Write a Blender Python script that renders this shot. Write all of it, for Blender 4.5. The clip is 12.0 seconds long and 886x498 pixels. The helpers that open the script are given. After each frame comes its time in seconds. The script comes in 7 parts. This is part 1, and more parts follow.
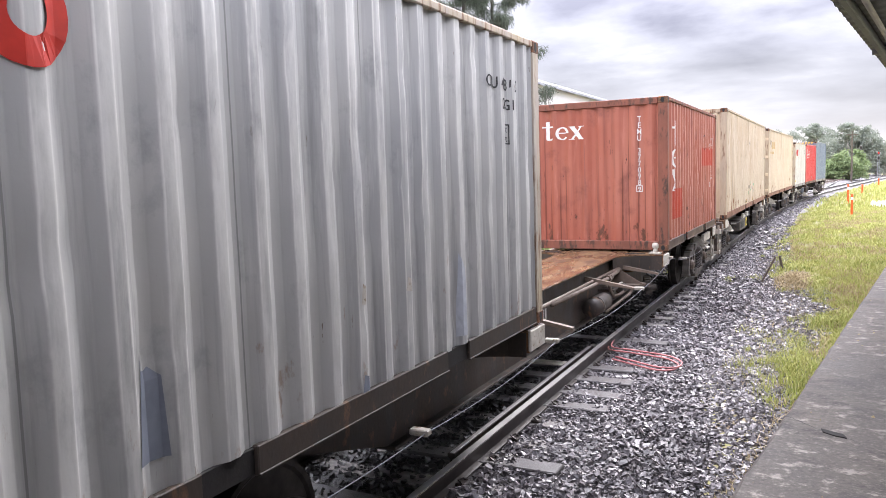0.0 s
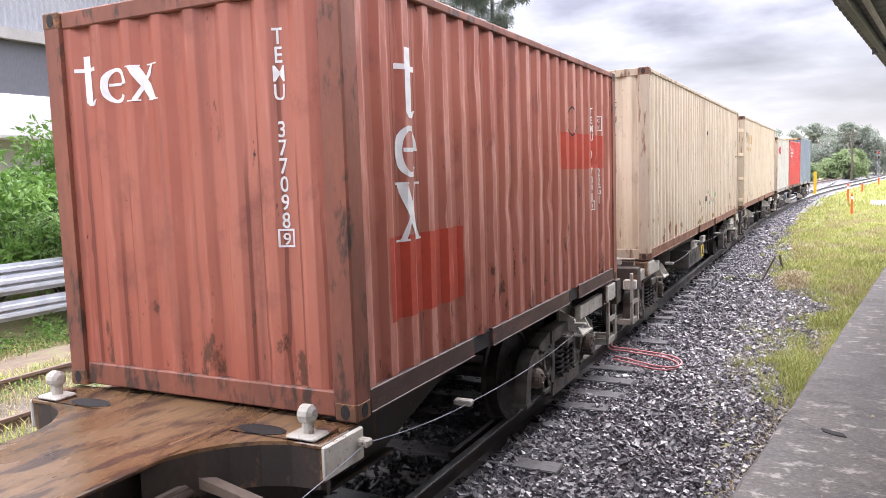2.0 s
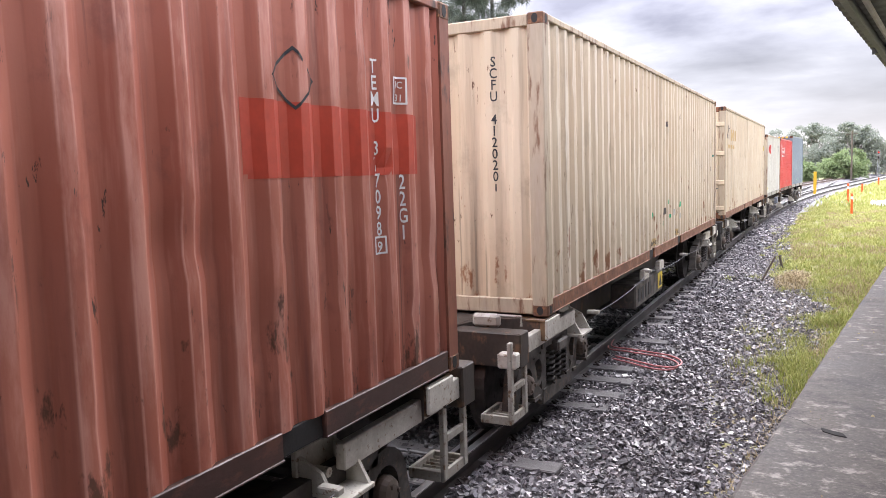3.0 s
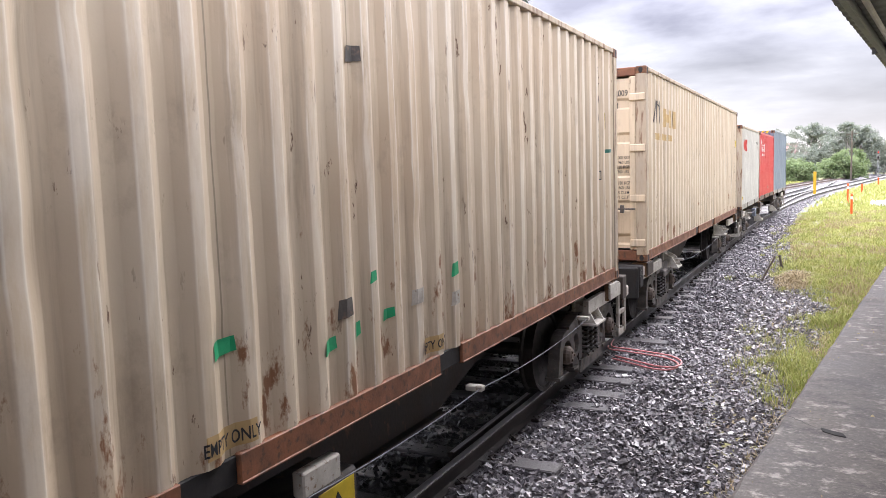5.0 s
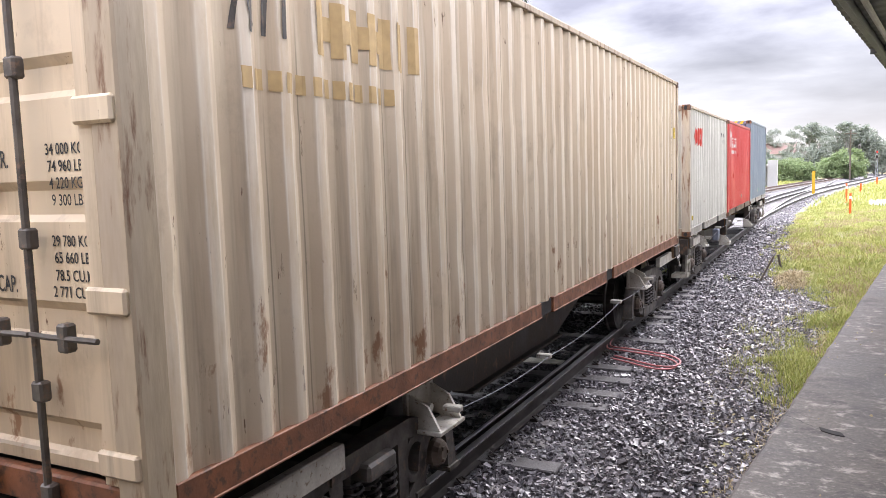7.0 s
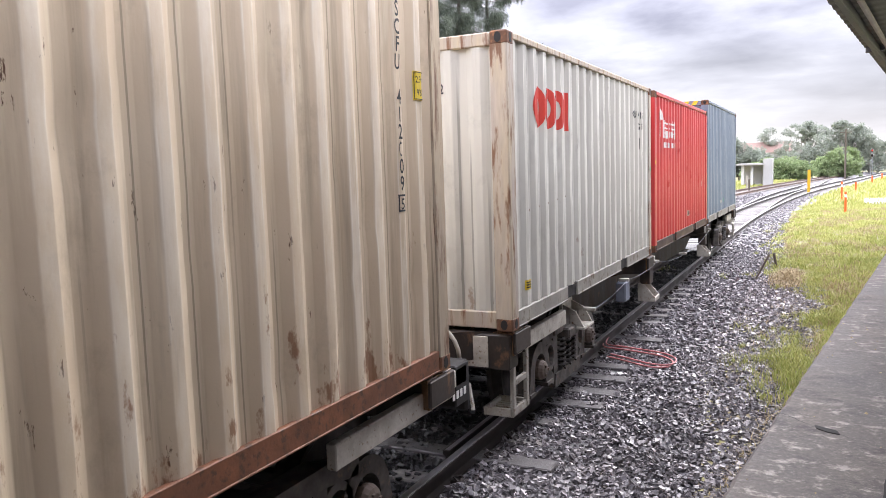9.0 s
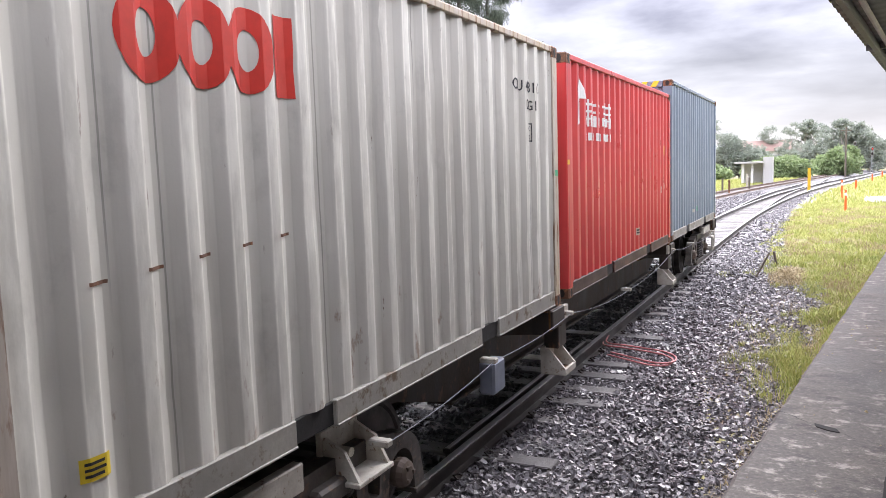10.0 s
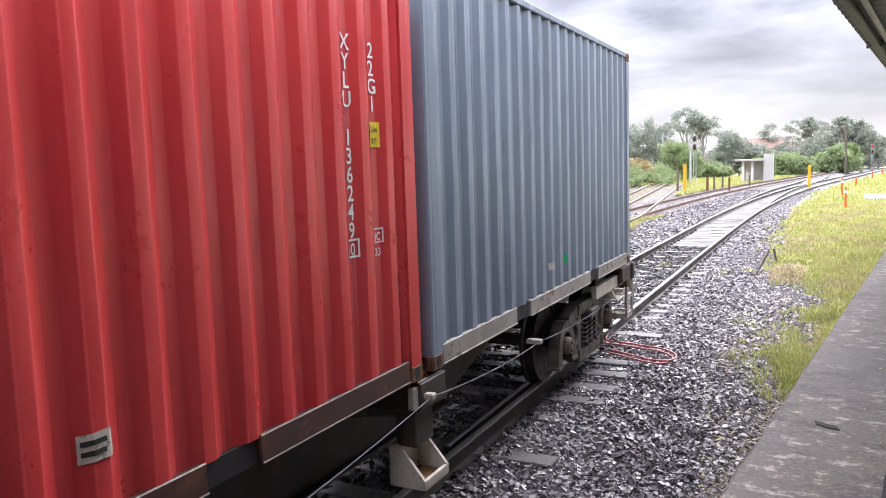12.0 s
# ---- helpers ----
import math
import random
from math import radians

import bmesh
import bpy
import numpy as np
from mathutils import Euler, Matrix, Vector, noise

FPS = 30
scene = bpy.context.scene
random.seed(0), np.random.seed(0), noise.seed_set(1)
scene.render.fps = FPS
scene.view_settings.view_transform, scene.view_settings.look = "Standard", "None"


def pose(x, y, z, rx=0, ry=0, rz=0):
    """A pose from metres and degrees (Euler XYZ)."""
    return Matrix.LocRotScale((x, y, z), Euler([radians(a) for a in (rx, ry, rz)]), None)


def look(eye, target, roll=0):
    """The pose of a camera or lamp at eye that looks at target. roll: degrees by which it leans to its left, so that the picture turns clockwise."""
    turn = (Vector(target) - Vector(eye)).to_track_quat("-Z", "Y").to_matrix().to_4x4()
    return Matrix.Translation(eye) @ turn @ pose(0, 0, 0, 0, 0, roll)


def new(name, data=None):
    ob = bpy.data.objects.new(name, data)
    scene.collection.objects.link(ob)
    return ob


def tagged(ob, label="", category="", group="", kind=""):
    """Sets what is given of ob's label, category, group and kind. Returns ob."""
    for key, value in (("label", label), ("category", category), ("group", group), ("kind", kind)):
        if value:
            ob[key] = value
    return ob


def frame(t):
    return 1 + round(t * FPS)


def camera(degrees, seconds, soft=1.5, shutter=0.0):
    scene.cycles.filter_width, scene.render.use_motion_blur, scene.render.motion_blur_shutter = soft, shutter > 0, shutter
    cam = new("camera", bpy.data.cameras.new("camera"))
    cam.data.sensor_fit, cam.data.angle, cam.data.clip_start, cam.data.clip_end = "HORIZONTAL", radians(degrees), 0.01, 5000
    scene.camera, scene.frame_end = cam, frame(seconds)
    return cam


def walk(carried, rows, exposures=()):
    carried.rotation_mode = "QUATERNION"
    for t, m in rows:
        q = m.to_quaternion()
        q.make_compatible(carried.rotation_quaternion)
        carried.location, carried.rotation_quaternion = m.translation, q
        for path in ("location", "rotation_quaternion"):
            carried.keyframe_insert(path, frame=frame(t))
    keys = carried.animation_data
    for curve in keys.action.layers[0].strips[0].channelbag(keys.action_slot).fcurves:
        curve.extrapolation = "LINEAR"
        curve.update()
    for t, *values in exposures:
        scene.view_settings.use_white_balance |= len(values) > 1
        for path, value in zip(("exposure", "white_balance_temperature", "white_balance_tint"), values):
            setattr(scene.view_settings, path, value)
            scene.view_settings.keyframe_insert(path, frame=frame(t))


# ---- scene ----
cam = camera(60.48, 12.0, soft=0.6, shutter=0.0)
EYE = (0.0, 0.0, 2.492)


def aim(yaw, pitch):
    return pose(*EYE, 90 + pitch, 0, yaw) @ pose(0, 0, 0, 0, 0, -1.847)


walk(cam, [(0.0, aim(26.893, -5.619)), (1.5, aim(26.893, -5.619)), (2.0, aim(26.893, -5.67)), (5.5, aim(26.87, -5.67)),
           (6.5, aim(26.84, -5.68)), (7.0, aim(26.80, -5.70)), (8.0, aim(26.65, -5.75)), (9.0, aim(26.52, -5.82)),
           (9.5, aim(26.52, -5.86)), (10.0, aim(26.53, -5.95)), (10.5, aim(26.54, -6.04)), (11.0, aim(26.54, -6.13)),
           (12.0, aim(26.54, -6.14))],
     [(0.0, 0.55, 6250, 16), (12.0, 0.55, 6250, 16)])


# ---- world and sun ----
def make_world():
    w = bpy.data.worlds.new("overcast")
    scene.world = w
    w.use_nodes = True
    nt = w.node_tree
    nt.nodes.clear()
    N, L = nt.nodes.new, nt.links.new
    out = N("ShaderNodeOutputWorld")
    sky = N("ShaderNodeTexSky")
    sky.sky_type, sky.sun_disc = "NISHITA", False
    sky.sun_elevation, sky.sun_rotation = radians(45), radians(7)
    b1 = N("ShaderNodeBackground")
    b1.inputs[1].default_value = 0.10
    L(sky.outputs[0], b1.inputs[0])
    tc = N("ShaderNodeTexCoord")
    sep = N("ShaderNodeSeparateXYZ")
    L(tc.outputs["Generated"], sep.inputs[0])
    zc = N("ShaderNodeMath")
    zc.operation = "MAXIMUM"
    L(sep.outputs[2], zc.inputs[0])
    zc.inputs[1].default_value = 0.0
    za = N("ShaderNodeMath")
    za.operation = "ADD"
    L(zc.outputs[0], za.inputs[0])
    za.inputs[1].default_value = 0.16
    dv = N("ShaderNodeVectorMath")
    dv.operation = "DIVIDE"
    comb = N("ShaderNodeCombineXYZ")
    for k in range(3):
        L(za.outputs[0], comb.inputs[k])
    L(tc.outputs["Generated"], dv.inputs[0])
    L(comb.outputs[0], dv.inputs[1])
    n1 = N("ShaderNodeTexNoise")
    n1.inputs["Scale"].default_value, n1.inputs["Detail"].default_value, n1.inputs["Roughness"].default_value = 1.0, 7, 0.52
    n1.inputs["Distortion"].default_value = 0.1
    mp = N("ShaderNodeMapping")
    mp.inputs["Location"].default_value = (1.9, 0.6, 0.0)
    L(dv.outputs[0], mp.inputs[0])
    L(mp.outputs[0], n1.inputs[0])
    ramp = N("ShaderNodeValToRGB")
    e = ramp.color_ramp.elements
    e[0].position, e[0].color = 0.38, (0.92, 0.92, 0.93, 1)
    e[1].position, e[1].color = 0.66, (0.25, 0.25, 0.295, 1)
    m = ramp.color_ramp.elements.new(0.5)
    m.color = (0.56, 0.565, 0.61, 1)
    L(n1.outputs[0], ramp.inputs[0])
    hz = N("ShaderNodeMapRange")
    hz.inputs[1].default_value, hz.inputs[2].default_value = 0.0, 0.16
    hz.inputs[3].default_value, hz.inputs[4].default_value = 0.8, 0.0
    L(sep.outputs[2], hz.inputs[0])
    mh = N("ShaderNodeMixRGB")
    L(hz.outputs[0], mh.inputs[0])
    L(ramp.outputs[0], mh.inputs[1])
    mh.inputs[2].default_value = (0.90, 0.90, 0.91, 1)
    b2 = N("ShaderNodeBackground")
    grad = N("ShaderNodeMapRange")
    grad.inputs[1].default_value, grad.inputs[2].default_value = 0.12, 0.65
    grad.inputs[3].default_value, grad.inputs[4].default_value = 0.82, 6.5
    L(sep.outputs[2], grad.inputs[0])
    L(grad.outputs[0], b2.inputs[1])
    L(mh.outputs[0], b2.inputs[0])
    mix = N("ShaderNodeMixShader")
    mix.inputs[0].default_value = 0.9
    L(b1.outputs[0], mix.inputs[1])
    L(b2.outputs[0], mix.inputs[2])
    L(mix.outputs[0], out.inputs[0])


make_world()
sun = new("sun", bpy.data.lights.new("sun", "SUN"))
sun.data.energy, sun.data.angle, sun.data.color = 2.6, radians(24), (1.0, 0.97, 0.93)
sun.matrix_world = look((4, 34, 34), (0, 0, 0))


# ---- materials ----
def nodes(name):
    m = bpy.data.materials.new(name)
    m.use_nodes = True
    nt = m.node_tree
    return m, nt, nt.nodes["Principled BSDF"]


def noise_node(nt, scale, detail=4, stretch=(1, 1, 1), rough=0.55, coord="Object", shift=(0, 0, 0)):
    tc = nt.nodes.new("ShaderNodeTexCoord")
    mp = nt.nodes.new("ShaderNodeMapping")
    mp.inputs["Scale"].default_value = stretch
    mp.inputs["Location"].default_value = shift
    n = nt.nodes.new("ShaderNodeTexNoise")
    n.inputs["Scale"].default_value, n.inputs["Detail"].default_value, n.inputs["Roughness"].default_value = scale, detail, rough
    nt.links.new(tc.outputs[coord], mp.inputs[0])
    nt.links.new(mp.outputs[0], n.inputs[0])
    return n.outputs[0]


def band(nt, sock, lo, hi, a=0.0, b=1.0):
    r = nt.nodes.new("ShaderNodeMapRange")
    r.inputs[1].default_value, r.inputs[2].default_value, r.inputs[3].default_value, r.inputs[4].default_value = lo, hi, a, b
    nt.links.new(sock, r.inputs[0])
    return r.outputs[0]


def mixc(nt, fac, a, b, how="MIX"):
    n = nt.nodes.new("ShaderNodeMixRGB")
    n.blend_type = how
    for s, v in ((n.inputs[0], fac), (n.inputs[1], a), (n.inputs[2], b)):
        if isinstance(v, (int, float)):
            s.default_value = v
        elif isinstance(v, tuple):
            s.default_value = (*v, 1)
        else:
            nt.links.new(v, s)
    return n.outputs[0]


def times(nt, a, b):
    n = nt.nodes.new("ShaderNodeMath")
    n.operation = "MULTIPLY"
    for s, v in ((n.inputs[0], a), (n.inputs[1], b)):
        if isinstance(v, (int, float)):
            s.default_value = v
        else:
            nt.links.new(v, s)
    return n.outputs[0]


def bump(nt, bs, sock, dist, strength=0.6):
    b = nt.nodes.new("ShaderNodeBump")
    b.inputs["Strength"].default_value, b.inputs["Distance"].default_value = strength, dist
    nt.links.new(sock, b.inputs["Height"])
    nt.links.new(b.outputs[0], bs.inputs["Normal"])


def surface(name, a, b, scale=3.0, fine=40.0, rough=(0.6, 0.8), metal=0.0, relief=0.002, stretch=(1, 1, 1), spots=None, amount=0.5):
    """Two tones mixed by coarse noise, fine grain, optional third tone in spots."""
    m, nt, bs = nodes(name)
    c = noise_node(nt, scale, 5, stretch)
    f = noise_node(nt, fine, 3, stretch)
    col = mixc(nt, band(nt, c, 0.35, 0.65), a, b)
    col = mixc(nt, band(nt, f, 0.3, 0.75, 0.0, 0.5), col, tuple(v * 0.62 for v in a))
    if spots:
        sp = noise_node(nt, scale * 2.7, 6, stretch, 0.65, shift=(7, 3, 1))
        col = mixc(nt, band(nt, sp, 0.62 - 0.2 * amount, 0.72 - 0.2 * amount), col, spots)
    nt.links.new(col, bs.inputs["Base Color"])
    nt.links.new(band(nt, c, 0.3, 0.7, *rough), bs.inputs["Roughness"])
    bs.inputs["Metallic"].default_value = metal
    bump(nt, bs, f, relief)
    return m


def container_paint(name, base, faded, rust=(0.13, 0.05, 0.025), wear=0.3, streak=0.5, dirt=0.4, rough=(0.42, 0.62), half=3.029, scuff=0.5, scuffc=None):
    """Weathered container paint: faded patches, dirt streaks that run down, scratches and rust."""
    m, nt, bs = nodes(name)
    big = noise_node(nt, 0.9, 4, (1, 1, 0.6))
    col = mixc(nt, band(nt, big, 0.35, 0.68), base, faded)
    runs = noise_node(nt, 9.0, 5, (1, 1, 0.055), 0.6)
    dirtc = tuple(v * 0.45 + 0.02 for v in base)
    col = mixc(nt, times(nt, band(nt, runs, 0.52, 0.74), streak), col, dirtc)
    light = noise_node(nt, 13.0, 4, (1, 1, 0.09), 0.6, shift=(3, 9, 2))
    col = mixc(nt, times(nt, band(nt, light, 0.58, 0.75), streak * 0.7), col, tuple(min(0.8, v * 1.25 + 0.05) for v in faded))
    patch = noise_node(nt, 2.3, 7, (1, 1, 0.8), 0.68, shift=(1, 4, 8))
    col = mixc(nt, times(nt, band(nt, patch, 0.56, 0.7), dirt), col, tuple(v * 0.55 + 0.015 for v in base))
    rs = noise_node(nt, 16.0, 6, (1, 1, 0.28), 0.7, shift=(5, 5, 5))
    gate = noise_node(nt, 1.4, 3, (1, 1, 1), 0.5, shift=(2, 2, 6))
    rmask = times(nt, band(nt, rs, 0.70 - 0.10 * wear, 0.73 - 0.10 * wear), band(nt, gate, 0.48, 0.6))
    col = mixc(nt, rmask, col, rust)
    # wear along the proud ridges of the long walls
    tc = nt.nodes.new("ShaderNodeTexCoord")
    sp = nt.nodes.new("ShaderNodeSeparateXYZ")
    nt.links.new(tc.outputs["Object"], sp.inputs[0])
    ph = nt.nodes.new("ShaderNodeMath")
    ph.operation = "PINGPONG"
    sh = nt.nodes.new("ShaderNodeMath")
    sh.operation = "ADD"
    nt.links.new(sp.outputs[1], sh.inputs[0])
    sh.inputs[1].default_value = half - 0.16 - 0.035 + 0.278 * 40
    nt.links.new(sh.outputs[0], ph.inputs[0])
    ph.inputs[1].default_value = 0.139
    ridge = band(nt, ph.outputs[0], 0.055, 0.030)
    fold = times(nt, band(nt, ph.outputs[0], 0.022, 0.034), band(nt, ph.outputs[0], 0.060, 0.046))
    sn = noise_node(nt, 7.0, 6, (1, 1, 0.22), 0.66, shift=(8, 1, 3))
    col = mixc(nt, times(nt, times(nt, ridge, band(nt, sn, 0.44, 0.62)), scuff), col, scuffc or tuple(min(0.8, v * 1.35 + 0.06) for v in faded))
    rn = noise_node(nt, 15.0, 7, (1, 1, 0.13), 0.75, shift=(4, 6, 1))
    rg = noise_node(nt, 0.8, 3, (1, 1, 0.8), 0.5, shift=(9, 2, 6))
    # bright ridge-edge highlights painted in with the rubbed paint, thin seams in the grooves
    crest_glint = times(nt, band(nt, ph.outputs[0], 0.026, 0.032), band(nt, ph.outputs[0], 0.044, 0.038))
    cn = noise_node(nt, 2.1, 6, (1, 1, 0.5), 0.7, shift=(3, 3, 1))
    col = mixc(nt, times(nt, times(nt, crest_glint, band(nt, cn, 0.42, 0.58)), 0.75), col, scuffc or tuple(min(0.8, v * 1.35 + 0.06) for v in faded))
    seam = times(nt, band(nt, ph.outputs[0], 0.1325, 0.1345), band(nt, noise_node(nt, 1.1, 3, (1, 1, 0.15), 0.5, shift=(7, 2, 2)), 0.52, 0.56))
    col = mixc(nt, times(nt, seam, 0.6), col, tuple(v * 0.3 for v in base))
    fol = times(nt, times(nt, fold, band(nt, rn, 0.655 - 0.07 * wear, 0.69 - 0.07 * wear)), band(nt, rg, 0.50, 0.62))
    col = mixc(nt, fol, col, rust)
    # orange-brown rust that creeps up from chipped paint at the foot
    on = noise_node(nt, 5.0, 6, (1, 1, 0.45), 0.68, shift=(1, 8, 3))
    lean = nt.nodes.new("ShaderNodeMath")
    lean.operation = "MULTIPLY_ADD"
    nt.links.new(sp.outputs[2], lean.inputs[0])
    lean.inputs[1].default_value = -0.11
    nt.links.new(on, lean.inputs[2])
    col = mixc(nt, times(nt, band(nt, lean.outputs[0], 0.60 - 0.10 * wear, 0.66 - 0.10 * wear), min(1.0, 0.2 + wear)), col, tuple(min(1.0, v * q) for v, q in zip(rust, (1.9, 1.6, 1.3))))
    nt.links.new(col, bs.inputs["Base Color"])
    nt.links.new(band(nt, patch, 0.3, 0.7, *rough), bs.inputs["Roughness"])
    fine = noise_node(nt, 60.0, 3)
    soft = noise_node(nt, 3.2, 2, (1, 1, 1))
    b1 = nt.nodes.new("ShaderNodeBump")
    b1.inputs["Strength"].default_value, b1.inputs["Distance"].default_value = 0.35, 0.008
    nt.links.new(soft, b1.inputs["Height"])
    b2 = nt.nodes.new("ShaderNodeBump")
    b2.inputs["Strength"].default_value, b2.inputs["Distance"].default_value = 0.35, 0.001
    nt.links.new(fine, b2.inputs["Height"])
    nt.links.new(b1.outputs[0], b2.inputs["Normal"])
    nt.links.new(b2.outputs[0], bs.inputs["Normal"])
    return m


def leafy(name, a, b, rough=0.55):
    m, nt, bs = nodes(name)
    g = nt.nodes.new("ShaderNodeNewGeometry")
    col = mixc(nt, g.outputs["Random Per Island"], a, b)
    n = noise_node(nt, 1.3, 3)
    col = mixc(nt, band(nt, n, 0.35, 0.7, 0.0, 0.5), col, tuple(v * 0.6 for v in a))
    nt.links.new(col, bs.inputs["Base Color"])
    bs.inputs["Roughness"].default_value = rough
    bs.inputs["Subsurface Weight"].default_value = 0.0
    tr = nt.nodes.new("ShaderNodeBsdfTranslucent")
    nt.links.new(col, tr.inputs[0])
    mx = nt.nodes.new("ShaderNodeMixShader")
    mx.inputs[0].default_value = 0.3
    out = nt.nodes["Material Output"]
    nt.links.new(bs.outputs[0], mx.inputs[1])
    nt.links.new(tr.outputs[0], mx.inputs[2])
    nt.links.new(mx.outputs[0], out.inputs[0])
    return m


def plain(name, col, rough=0.6, metal=0.0, glow=0.0):
    m, nt, bs = nodes(name)
    n = noise_node(nt, 14, 4)
    nt.links.new(mixc(nt, band(nt, n, 0.3, 0.75, 0, 0.55), col, tuple(v * 0.6 for v in col)), bs.inputs["Base Color"])
    bs.inputs["Roughness"].default_value, bs.inputs["Metallic"].default_value = rough, metal
    if glow:
        bs.inputs["Emission Color"].default_value, bs.inputs["Emission Strength"].default_value = (*col, 1), glow
    return m


def concrete_material():
    """Old platform concrete: dark damp ground tone, pale worn blotches, fine grit and pits."""
    m, nt, bs = nodes("old_platform_concrete")
    damp = noise_node(nt, 0.9, 5, (1, 0.6, 1), 0.6)
    col = mixc(nt, band(nt, damp, 0.35, 0.65), (0.062, 0.054, 0.049), (0.142, 0.122, 0.107))
    worn = noise_node(nt, 6.5, 8, (1, 1.3, 1), 0.74, shift=(3, 1, 2))
    gate = noise_node(nt, 0.7, 3, (1, 1, 1), 0.5, shift=(5, 2, 1))
    col = mixc(nt, times(nt, band(nt, worn, 0.54, 0.62), band(nt, gate, 0.42, 0.56)), col, (0.36, 0.325, 0.285))
    stain = noise_node(nt, 2.4, 7, (1, 1.3, 1), 0.7, shift=(9, 4, 7))
    col = mixc(nt, band(nt, stain, 0.50, 0.62, 0.0, 0.85), col, (0.05, 0.044, 0.041))
    grit = noise_node(nt, 38, 6, (1, 1, 1), 0.75)
    col = mixc(nt, band(nt, grit, 0.54, 0.66, 0.0, 0.6), col, (0.26, 0.235, 0.21))
    col = mixc(nt, band(nt, grit, 0.48, 0.34, 0.0, 0.7), col, (0.045, 0.04, 0.037))
    nt.links.new(col, bs.inputs["Base Color"])
    nt.links.new(band(nt, damp, 0.3, 0.7, 0.5, 0.85), bs.inputs["Roughness"])
    bump(nt, bs, worn, 0.012, 0.5)
    return m


